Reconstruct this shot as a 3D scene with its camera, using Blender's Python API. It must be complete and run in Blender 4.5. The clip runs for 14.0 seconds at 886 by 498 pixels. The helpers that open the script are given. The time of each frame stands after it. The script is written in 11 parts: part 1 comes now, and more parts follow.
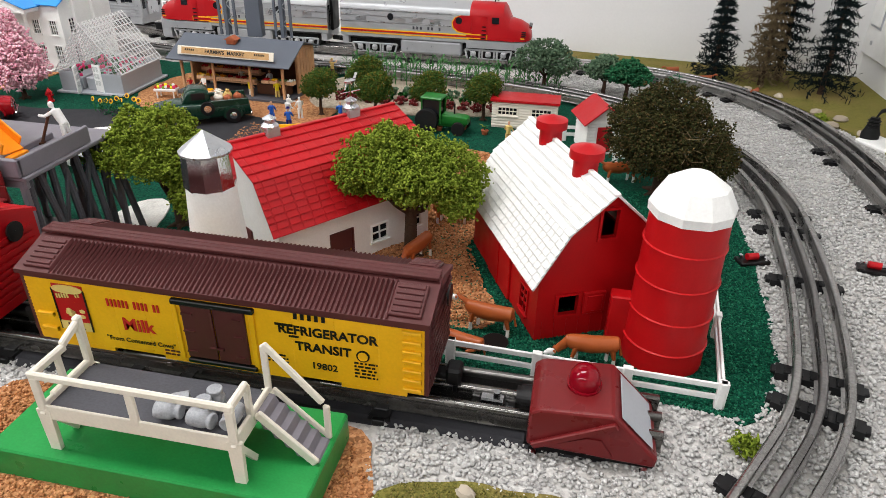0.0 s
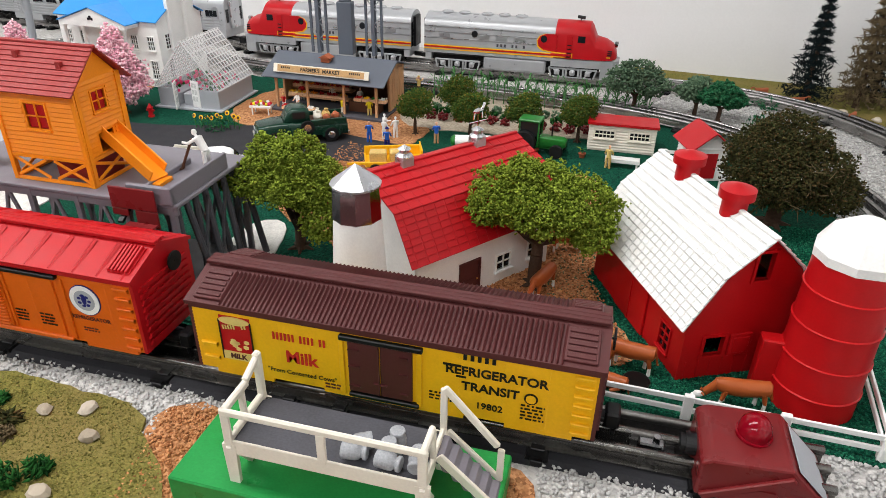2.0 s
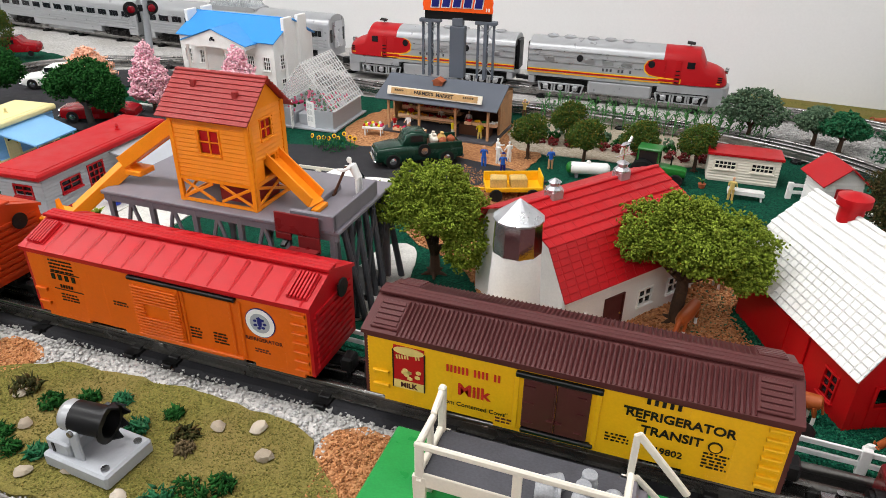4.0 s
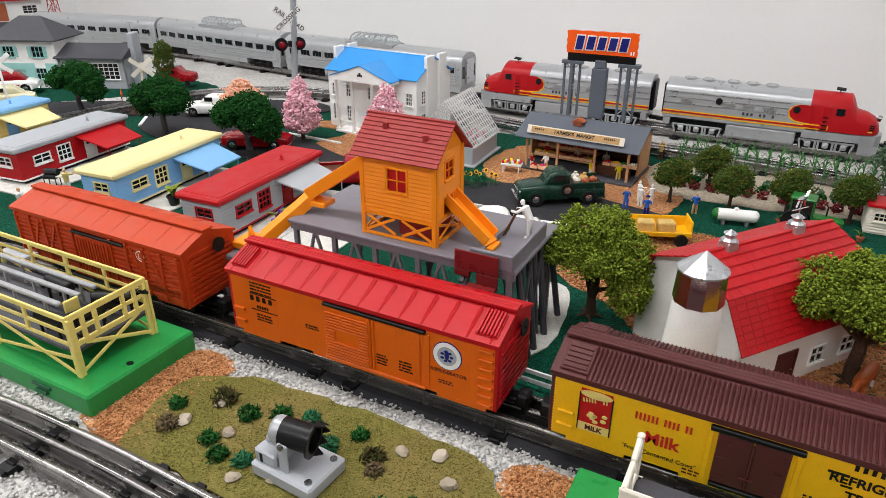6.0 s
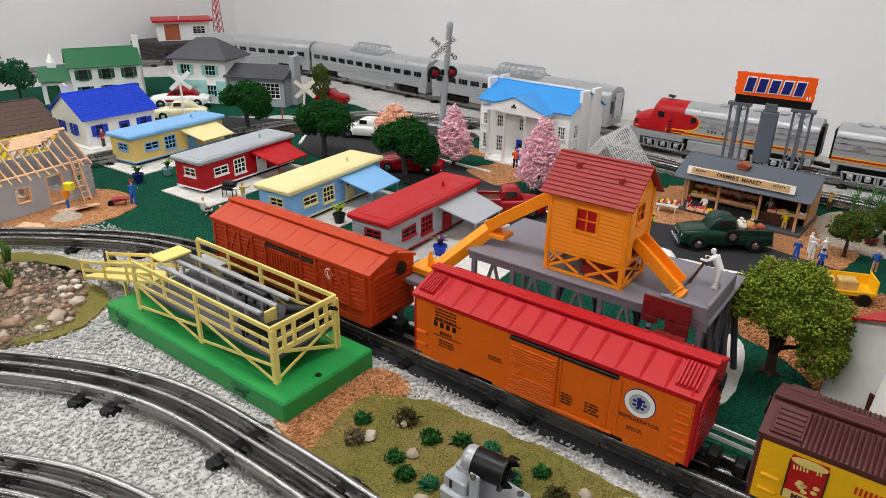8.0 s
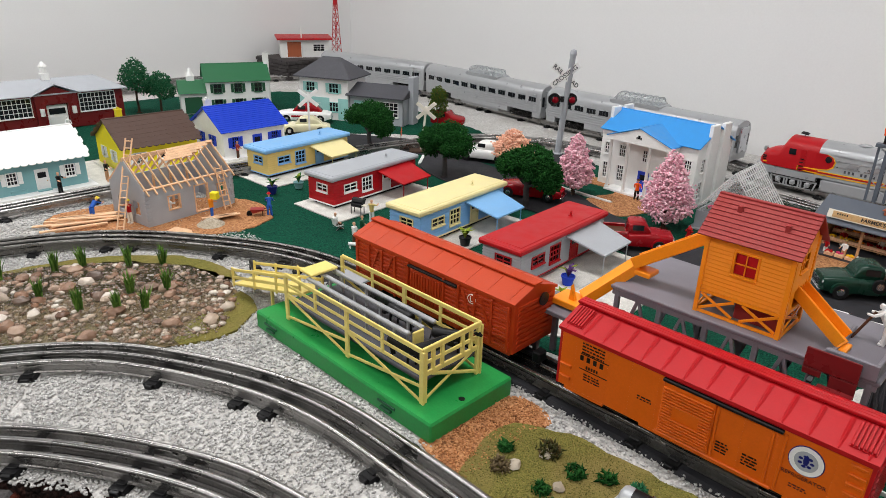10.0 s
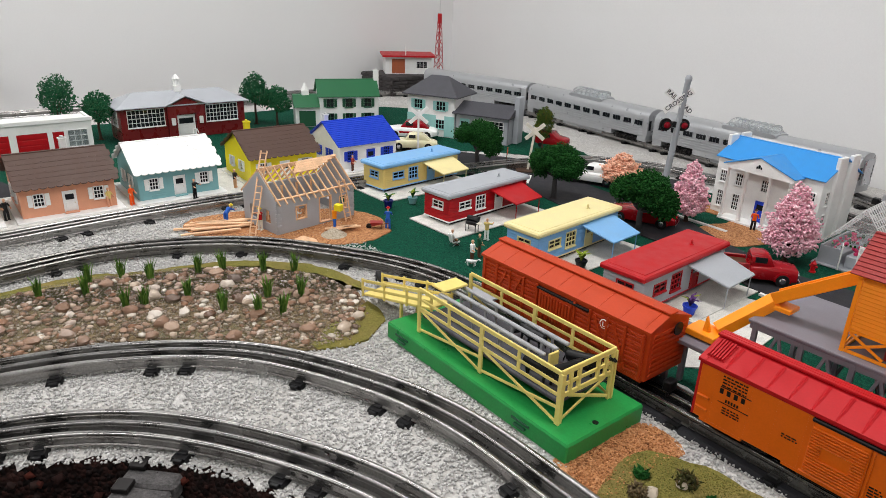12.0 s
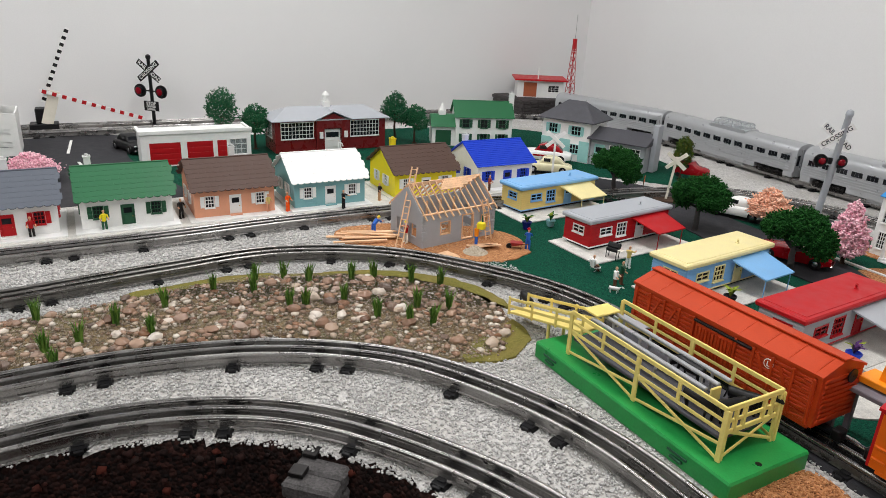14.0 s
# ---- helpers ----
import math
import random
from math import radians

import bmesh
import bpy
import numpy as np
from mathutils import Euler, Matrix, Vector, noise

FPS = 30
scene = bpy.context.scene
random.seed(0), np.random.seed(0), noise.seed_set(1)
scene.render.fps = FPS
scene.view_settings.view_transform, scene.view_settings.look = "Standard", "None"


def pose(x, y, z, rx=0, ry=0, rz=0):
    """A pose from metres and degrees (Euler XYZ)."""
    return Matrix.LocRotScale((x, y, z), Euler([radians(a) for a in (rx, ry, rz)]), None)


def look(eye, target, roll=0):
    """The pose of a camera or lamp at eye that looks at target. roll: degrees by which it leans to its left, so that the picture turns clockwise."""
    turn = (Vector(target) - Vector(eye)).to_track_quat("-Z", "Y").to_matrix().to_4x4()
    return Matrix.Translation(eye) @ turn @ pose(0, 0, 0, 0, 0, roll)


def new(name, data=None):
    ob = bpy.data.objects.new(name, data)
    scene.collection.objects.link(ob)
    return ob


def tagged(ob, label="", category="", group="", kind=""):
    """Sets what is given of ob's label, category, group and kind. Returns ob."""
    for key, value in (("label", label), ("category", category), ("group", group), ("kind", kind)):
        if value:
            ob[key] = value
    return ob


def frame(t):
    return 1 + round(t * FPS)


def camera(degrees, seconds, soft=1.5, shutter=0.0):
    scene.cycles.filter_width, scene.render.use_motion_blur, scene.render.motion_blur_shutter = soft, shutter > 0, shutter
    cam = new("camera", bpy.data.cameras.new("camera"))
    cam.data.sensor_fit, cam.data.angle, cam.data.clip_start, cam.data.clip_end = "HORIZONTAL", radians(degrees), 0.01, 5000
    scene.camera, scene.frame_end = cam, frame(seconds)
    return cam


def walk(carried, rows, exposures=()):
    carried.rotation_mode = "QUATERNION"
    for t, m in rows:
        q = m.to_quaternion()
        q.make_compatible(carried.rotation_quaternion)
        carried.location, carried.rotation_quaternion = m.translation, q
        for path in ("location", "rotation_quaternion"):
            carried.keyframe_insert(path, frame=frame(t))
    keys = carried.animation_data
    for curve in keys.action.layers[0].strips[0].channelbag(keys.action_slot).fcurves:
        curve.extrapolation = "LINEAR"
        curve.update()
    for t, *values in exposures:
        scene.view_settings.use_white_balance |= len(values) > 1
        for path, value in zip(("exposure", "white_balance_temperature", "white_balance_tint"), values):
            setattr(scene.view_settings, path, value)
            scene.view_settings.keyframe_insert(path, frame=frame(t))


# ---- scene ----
cam = camera(66.8, 14.0, soft=0.5)
PATH = [
    (0, (-0.007, 0.033, 0.298), (-0.338, 1.743, -0.686), 1.3),
    (0.5, (-0.03, 0.032, 0.303), (-0.384, 1.739, -0.678), 1.2),
    (1, (-0.05, 0.03, 0.306), (-0.43, 1.733, -0.671), 1.1),
    (1.5, (-0.07, 0.027, 0.311), (-0.475, 1.725, -0.665), 1.0),
    (2, (-0.087, 0.025, 0.316), (-0.514, 1.719, -0.659), 1.1),
    (4.5, (-0.179, -0.002, 0.334), (-0.82, 1.648, -0.596), 0.5),
    (5, (-0.194, -0.013, 0.339), (-0.899, 1.621, -0.573), 0.3),
    (5.5, (-0.206, -0.028, 0.345), (-0.976, 1.589, -0.544), 0.2),
    (6, (-0.222, -0.034, 0.348), (-1.053, 1.562, -0.526), 0.2),
    (6.5, (-0.239, -0.04, 0.35), (-1.144, 1.525, -0.505), 0.3),
    (7, (-0.255, -0.047, 0.352), (-1.221, 1.489, -0.489), 0.4),
    (7.5, (-0.271, -0.06, 0.356), (-1.306, 1.438, -0.471), 0.6),
    (8, (-0.282, -0.075, 0.36), (-1.379, 1.386, -0.453), 0.8),
    (10.5, (-0.335, -0.132, 0.376), (-1.666, 1.151, -0.388), 1.7),
    (11, (-0.342, -0.147, 0.379), (-1.711, 1.098, -0.378), 1.8),
    (11.5, (-0.345, -0.166, 0.386), (-1.753, 1.041, -0.363), 1.9),
    (12, (-0.354, -0.179, 0.387), (-1.802, 0.986, -0.352), 2.0),
    (12.5, (-0.363, -0.191, 0.387), (-1.856, 0.924, -0.341), 2.2),
    (13, (-0.368, -0.206, 0.389), (-1.908, 0.85, -0.329), 2.3),
    (13.5, (-0.369, -0.223, 0.389), (-1.96, 0.764, -0.315), 2.5),
    (14, (-0.371, -0.239, 0.391), (-2.007, 0.68, -0.304), 2.7),
]
walk(cam, [(t, look(eye, target, roll)) for t, eye, target, roll in PATH], [(0, 0.34), (5, 0.27), (7.5, -0.02), (11, -0.07), (14, -0.13)])
LAMP_WATTS = 12

# ---------------------------------------------------------------- light
TAU = 2 * math.pi
scene.view_settings.exposure = 0.0
world = bpy.data.worlds.new("room_air")
scene.world = world
world.use_nodes = True
world.node_tree.nodes["Background"].inputs[0].default_value = (0.9, 0.95, 1.0, 1)
world.node_tree.nodes["Background"].inputs[1].default_value = 0.004


# ---------------------------------------------------------------- small tools
def srgb(r, g, b):
    return tuple((c / 255 / 12.92) if c < 10 else ((c / 255 + 0.055) / 1.055) ** 2.4 for c in (r, g, b))


def material(name, rgb, rough=0.45, metal=0.0, var=0.12, scale=60.0, bump=0.15, fine=600.0, spec=0.32, dist=0.0004):
    """A painted, moulded or earthy surface: base colour with broad stains and fine grain, relief and uneven gloss."""
    m = bpy.data.materials.new(name)
    m.use_nodes = True
    nt = m.node_tree
    b = nt.nodes["Principled BSDF"]
    co = nt.nodes.new("ShaderNodeTexCoord")
    n1 = nt.nodes.new("ShaderNodeTexNoise")
    n1.inputs["Scale"].default_value, n1.inputs["Detail"].default_value = scale, 5
    n2 = nt.nodes.new("ShaderNodeTexNoise")
    n2.inputs["Scale"].default_value, n2.inputs["Detail"].default_value = fine, 3
    for n in (n1, n2):
        nt.links.new(co.outputs["Object"], n.inputs["Vector"])
    add = nt.nodes.new("ShaderNodeMath")
    add.operation = "ADD"
    nt.links.new(n1.outputs["Fac"], add.inputs[0])
    nt.links.new(n2.outputs["Fac"], add.inputs[1])
    ramp = nt.nodes.new("ShaderNodeMapRange")
    ramp.inputs[1].default_value, ramp.inputs[2].default_value = 0.6, 1.4
    ramp.inputs[3].default_value, ramp.inputs[4].default_value = 1 - var, 1 + var
    nt.links.new(add.outputs[0], ramp.inputs[0])
    mul = nt.nodes.new("ShaderNodeVectorMath")
    mul.operation = "SCALE"
    mul.inputs[0].default_value = rgb
    nt.links.new(ramp.outputs[0], mul.inputs[3])
    nt.links.new(mul.outputs[0], b.inputs["Base Color"])
    rr = nt.nodes.new("ShaderNodeMapRange")
    rr.inputs[1].default_value, rr.inputs[2].default_value = 0.3, 0.7
    rr.inputs[3].default_value, rr.inputs[4].default_value = max(rough - 0.08, 0.03), min(rough + 0.1, 1)
    nt.links.new(n1.outputs["Fac"], rr.inputs[0])
    nt.links.new(rr.outputs[0], b.inputs["Roughness"])
    b.inputs["Metallic"].default_value = metal
    b.inputs["Specular IOR Level"].default_value = spec
    bp = nt.nodes.new("ShaderNodeBump")
    bp.inputs["Strength"].default_value, bp.inputs["Distance"].default_value = bump, dist
    nt.links.new(n2.outputs["Fac"], bp.inputs["Height"])
    nt.links.new(bp.outputs[0], b.inputs["Normal"])
    return m


def grains(name, colours, cell, rough=0.9, depth=0.001, patch=12.0, patch_rgb=None, patch_amount=0.0):
    """Loose ground: cells of mixed colours, each its own tone, with relief and broad patches."""
    m = bpy.data.materials.new(name)
    m.use_nodes = True
    nt = m.node_tree
    b = nt.nodes["Principled BSDF"]
    co = nt.nodes.new("ShaderNodeTexCoord")
    vo = nt.nodes.new("ShaderNodeTexVoronoi")
    vo.inputs["Scale"].default_value = 1 / cell
    nt.links.new(co.outputs["Object"], vo.inputs["Vector"])
    sep = nt.nodes.new("ShaderNodeSeparateColor")
    nt.links.new(vo.outputs["Color"], sep.inputs[0])
    ramp = nt.nodes.new("ShaderNodeValToRGB")
    while len(ramp.color_ramp.elements) < len(colours):
        ramp.color_ramp.elements.new(0.5)
    for k, (el, c) in enumerate(zip(ramp.color_ramp.elements, colours)):
        el.position, el.color = k / max(len(colours) - 1, 1), (*c, 1)
    nt.links.new(sep.outputs[0], ramp.inputs[0])
    ns = nt.nodes.new("ShaderNodeTexNoise")
    ns.inputs["Scale"].default_value, ns.inputs["Detail"].default_value = patch, 6
    nt.links.new(co.outputs["Object"], ns.inputs["Vector"])
    mix = nt.nodes.new("ShaderNodeMix")
    mix.data_type = "RGBA"
    mr = nt.nodes.new("ShaderNodeMapRange")
    mr.inputs[1].default_value, mr.inputs[2].default_value = 0.45, 0.62
    mr.inputs[4].default_value = patch_amount
    nt.links.new(ns.outputs["Fac"], mr.inputs[0])
    nt.links.new(mr.outputs[0], mix.inputs[0])
    nt.links.new(ramp.outputs[0], mix.inputs[6])
    mix.inputs[7].default_value = (*(patch_rgb or colours[0]), 1)
    nt.links.new(mix.outputs[2], b.inputs["Base Color"])
    b.inputs["Roughness"].default_value = rough
    b.inputs["Specular IOR Level"].default_value = 0.12
    bp = nt.nodes.new("ShaderNodeBump")
    bp.inputs["Strength"].default_value, bp.inputs["Distance"].default_value = 0.9, depth
    bp.invert = True
    nt.links.new(vo.outputs["Distance"], bp.inputs["Height"])
    nt.links.new(bp.outputs[0], b.inputs["Normal"])
    return m


def by_piece(name, colours, rough=0.7, bump=0.4, fine=700.0, island=True):
    """Pieces that each take their own tone from a small range."""
    m = material(name, colours[0], rough, 0.0, 0.2, 90.0, bump, fine, 0.3 if rough < 0.6 else 0.1)
    nt = m.node_tree
    b = nt.nodes["Principled BSDF"]
    src = nt.nodes.new("ShaderNodeNewGeometry" if island else "ShaderNodeObjectInfo")
    ramp = nt.nodes.new("ShaderNodeValToRGB")
    while len(ramp.color_ramp.elements) < len(colours):
        ramp.color_ramp.elements.new(0.5)
    for k, (el, c) in enumerate(zip(ramp.color_ramp.elements, colours)):
        el.position, el.color = k / max(len(colours) - 1, 1), (*c, 1)
    nt.links.new(src.outputs["Random Per Island" if island else "Random"], ramp.inputs[0])
    nt.links.new(ramp.outputs[0], b.inputs["Base Color"])
    return m


class Geo:
    """Collects verts and faces of one part."""

    def __init__(self):
        self.v, self.f, self.mi, self.slot = [], [], [], 0
        self.m = Matrix()

    def at(self, m=None):
        self.m = m or Matrix()
        return self

    def add(self, verts, faces):
        n = len(self.v)
        self.v += [tuple(self.m @ Vector(p)) for p in verts]
        self.f += [tuple(n + i for i in f) for f in faces]
        self.mi += [self.slot] * len(faces)
        return self

    def box(self, x0, x1, y0, y1, z0, z1, b=0.0):
        if x1 < x0: x0, x1 = x1, x0
        if y1 < y0: y0, y1 = y1, y0
        if z1 < z0: z0, z1 = z1, z0
        b = min(b, 0.45 * min(x1 - x0, y1 - y0, z1 - z0))
        if b <= 0:
            vs = [(x, y, z) for z in (z0, z1) for y in (y0, y1) for x in (x0, x1)]
            return self.add(vs, [(0, 2, 3, 1), (4, 5, 7, 6), (0, 1, 5, 4), (2, 6, 7, 3), (0, 4, 6, 2), (1, 3, 7, 5)])
        vs, idx = [], {}
        for sx in (0, 1):
            for sy in (0, 1):
                for sz in (0, 1):
                    X, Y, Z = (x0, x1)[sx], (y0, y1)[sy], (z0, z1)[sz]
                    dx, dy, dz = b * (1 - 2 * sx), b * (1 - 2 * sy), b * (1 - 2 * sz)
                    for ax, p in enumerate(((X, Y + dy, Z + dz), (X + dx, Y, Z + dz), (X + dx, Y + dy, Z))):
                        idx[sx, sy, sz, ax] = len(vs)
                        vs.append(p)
        g = lambda *k: idx[k]
        fs = []
        for s in (0, 1):
            q = [g(s, 0, 0, 0), g(s, 1, 0, 0), g(s, 1, 1, 0), g(s, 0, 1, 0)]
            fs.append(tuple(q if s else q[::-1]))
            q = [g(0, s, 0, 1), g(1, s, 0, 1), g(1, s, 1, 1), g(0, s, 1, 1)]
            fs.append(tuple(q[::-1] if s else q))
            q = [g(0, 0, s, 2), g(1, 0, s, 2), g(1, 1, s, 2), g(0, 1, s, 2)]
            fs.append(tuple(q if s else q[::-1]))
            for r in (0, 1):
                q = [g(s, r, 0, 0), g(s, r, 1, 0), g(s, r, 1, 1), g(s, r, 0, 1)]
                fs.append(tuple(q if s == r else q[::-1]))
                q = [g(s, 0, r, 0), g(s, 1, r, 0), g(s, 1, r, 2), g(s, 0, r, 2)]
                fs.append(tuple(q[::-1] if s == r else q))
                q = [g(0, s, r, 1), g(1, s, r, 1), g(1, s, r, 2), g(0, s, r, 2)]
                fs.append(tuple(q if s == r else q[::-1]))
                for k in (0, 1):
                    q = [g(s, r, k, 0), g(s, r, k, 1), g(s, r, k, 2)]
                    fs.append(tuple(q if (s + r + k) % 2 else q[::-1]))
        return self.add(vs, fs)

    def prism(self, poly, a0, a1, axis="y"):
        """A polygon (u, w) drawn along an axis: y: (x, z); x: (y, z); z: (x, y)."""
        put = {"y": lambda u, w, a: (u, a, w), "x": lambda u, w, a: (a, u, w), "z": lambda u, w, a: (u, w, a)}[axis]
        n = len(poly)
        vs = [put(u, w, a0) for u, w in poly] + [put(u, w, a1) for u, w in poly]
        fs = [tuple(range(n)), tuple(range(2 * n - 1, n - 1, -1))]
        fs += [(i, i + n, (i + 1) % n + n, (i + 1) % n) for i in range(n)]
        return self.add(vs, fs)

    def tube(self, p0, p1, r0, r1=None, n=8, cap=True):
        p0, p1 = Vector(p0), Vector(p1)
        r1 = r0 if r1 is None else r1
        d = (p1 - p0).normalized()
        a = d.orthogonal().normalized()
        c = d.cross(a)
        vs = []
        for p, r in ((p0, r0), (p1, r1)):
            vs += [p + r * (math.cos(TAU * k / n) * a + math.sin(TAU * k / n) * c) for k in range(n)]
        fs = [(k, (k + 1) % n, (k + 1) % n + n, k + n) for k in range(n)]
        if cap:
            fs += [tuple(range(n - 1, -1, -1)), tuple(range(n, 2 * n))]
        return self.add(vs, fs)

    def lathe(self, prof, n=16, c=(0, 0, 0)):
        """(r, z) pairs turned round z."""
        vs = [(c[0] + r * math.cos(TAU * k / n), c[1] + r * math.sin(TAU * k / n), c[2] + z) for r, z in prof for k in range(n)]
        fs = [(j * n + k, j * n + (k + 1) % n, (j + 1) * n + (k + 1) % n, (j + 1) * n + k) for j in range(len(prof) - 1) for k in range(n)]
        fs += [tuple(range(n - 1, -1, -1)), tuple(range((len(prof) - 1) * n, len(prof) * n))]
        return self.add(vs, fs)

    def ball(self, c, r, n=10, rough=0.0, seed=0):
        rx, ry, rz = (r, r, r) if isinstance(r, (int, float)) else r
        m = max(n // 2, 3)
        vs = [(c[0], c[1], c[2] - rz)]
        for j in range(1, m):
            a = math.pi * j / m - math.pi / 2
            for k in range(n):
                u = TAU * k / n
                d = Vector((math.cos(a) * math.cos(u), math.cos(a) * math.sin(u), math.sin(a)))
                s = 1 + (rough * noise.noise(d * 2.3 + Vector((seed, seed * 0.7, 0))) if rough else 0)
                vs.append((c[0] + rx * d.x * s, c[1] + ry * d.y * s, c[2] + rz * d.z * s))
        vs.append((c[0], c[1], c[2] + rz))
        L = len(vs) - 1
        fs = [(0, 1 + (k + 1) % n, 1 + k) for k in range(n)]
        for j in range(m - 2):
            o = 1 + j * n
            fs += [(o + k, o + (k + 1) % n, o + n + (k + 1) % n, o + n + k) for k in range(n)]
        o = 1 + (m - 2) * n
        fs += [(o + k, o + (k + 1) % n, L) for k in range(n)]
        return self.add(vs, fs)

    def mesh(self, name, smooth=False):
        me = bpy.data.meshes.new(name)
        me.from_pydata(self.v, [], self.f)
        if any(self.mi):
            me.polygons.foreach_set("material_index", self.mi)
        if smooth:
            me.polygons.foreach_set("use_smooth", [True] * len(me.polygons))
            me.set_sharp_from_angle(angle=radians(40))
        me.update()
        return me


def part(name, geo, mats, parent=None, label="", smooth=False, m=None):
    """Links what a Geo holds as one mesh object under a thing or a part."""
    ob = new(name, geo.mesh(name, smooth) if isinstance(geo, Geo) else geo)
    if not len(ob.data.materials):
        for one in mats if isinstance(mats, (list, tuple)) else [mats]:
            ob.data.materials.append(one)
    if parent is not None:
        ob.parent = parent
    if m is not None:
        ob.matrix_basis = m
    return tagged(ob, label)


def thing(name, m, label, category, group=""):
    ob = new(name)
    ob.empty_display_size = 0.01
    ob.matrix_basis = m
    return tagged(ob, label, category, group)


def lettering(name, text, size, mat, parent, m, label="", bold=0.0, align="CENTER"):
    """Words as a thin raised mesh, in the built-in font."""
    cu = bpy.data.curves.new(name, "FONT")
    cu.body, cu.size, cu.align_x, cu.align_y, cu.extrude, cu.offset, cu.resolution_u = text, size, align, "CENTER", 0.00015, bold, 3
    tmp = new(name, cu)
    me = bpy.data.meshes.new_from_object(tmp.evaluated_get(bpy.context.evaluated_depsgraph_get()))
    bpy.data.objects.remove(tmp)
    me.materials.clear()
    return part(name, me, mat, parent, label, m=m)


def bars(rows, width, height, n, gap=0.25, seed=0):
    """Unreadable or trade lettering: a Geo of plain upright blocks on the x-z plane, facing -y."""
    rnd = random.Random(seed)
    g = Geo()
    if rows > 1:
        for r in range(rows):
            z, x = height / 2 - (r + 0.5) * height / rows, -width / 2
            while x < width / 2 - 0.0008:
                w = min(rnd.uniform(0.0012, 0.0042), width / 2 - x)
                g.box(x, x + w, -0.0003, 0.0002, z - height / rows * 0.2, z + height / rows * 0.2)
                x += w + rnd.uniform(0.0006, 0.0014)
        return g
    for r in range(rows):
        z1 = height / 2 - r * height / rows
        z0 = z1 - height / rows * 0.7
        w = width / n
        for k in range(n):
            if rnd.random() < 0.12 and n > 6:
                continue
            g.box(-width / 2 + k * w, -width / 2 + (k + 0.5) * w, -0.0003, 0.0002, z0, z1)
    return g


def spline(pts, step=0.01, closed=False):
    """A smooth line through points (Catmull-Rom), in even steps."""
    P = [Vector((*p, 0)) if len(p) == 2 else Vector(p) for p in pts]
    P = [2 * P[0] - P[1]] + P + [2 * P[-1] - P[-2]] if not closed else [P[-1]] + P + [P[0], P[1]]
    fine = []
    for a, b, c, d in zip(P, P[1:], P[2:], P[3:]):
        for k in range(20):
            t = k / 20
            fine.append(0.5 * ((2 * b) + (c - a) * t + (2 * a - 5 * b + 4 * c - d) * t * t + (3 * b - a - 3 * c + d) * t ** 3))
    fine.append(P[-2])
    out, left = [fine[0]], step
    for a, b in zip(fine, fine[1:]):
        L = (b - a).length
        while L >= left:
            a = a + (b - a) * (left / L)
            out.append(a)
            L, left = (b - a).length, step
        left -= L
    return out


def sweep(g, line, prof, off=0.0):
    """Draws a profile (u across, w up) along a level line."""
    n, rings = len(prof), []
    for i, p in enumerate(line):
        d = (line[min(i + 1, len(line) - 1)] - line[max(i - 1, 0)]).normalized()
        s = Vector((d.y, -d.x, 0))
        rings.append([p + s * (u + off) + Vector((0, 0, w)) for u, w in prof])
    vs = [q for r in rings for q in r]
    fs = [(i * n + k, i * n + (k + 1) % n, (i + 1) * n + (k + 1) % n, (i + 1) * n + k) for i in range(len(line) - 1) for k in range(n)]
    fs += [tuple(range(n - 1, -1, -1)), tuple(range((len(line) - 1) * n, len(line) * n))]
    return g.add(vs, fs)


def inside(x, y, poly):
    hit = False
    for (x0, y0), (x1, y1) in zip(poly, poly[1:] + poly[:1]):
        if (y0 > y) != (y1 > y) and x < (x1 - x0) * (y - y0) / (y1 - y0) + x0:
            hit = not hit
    return hit

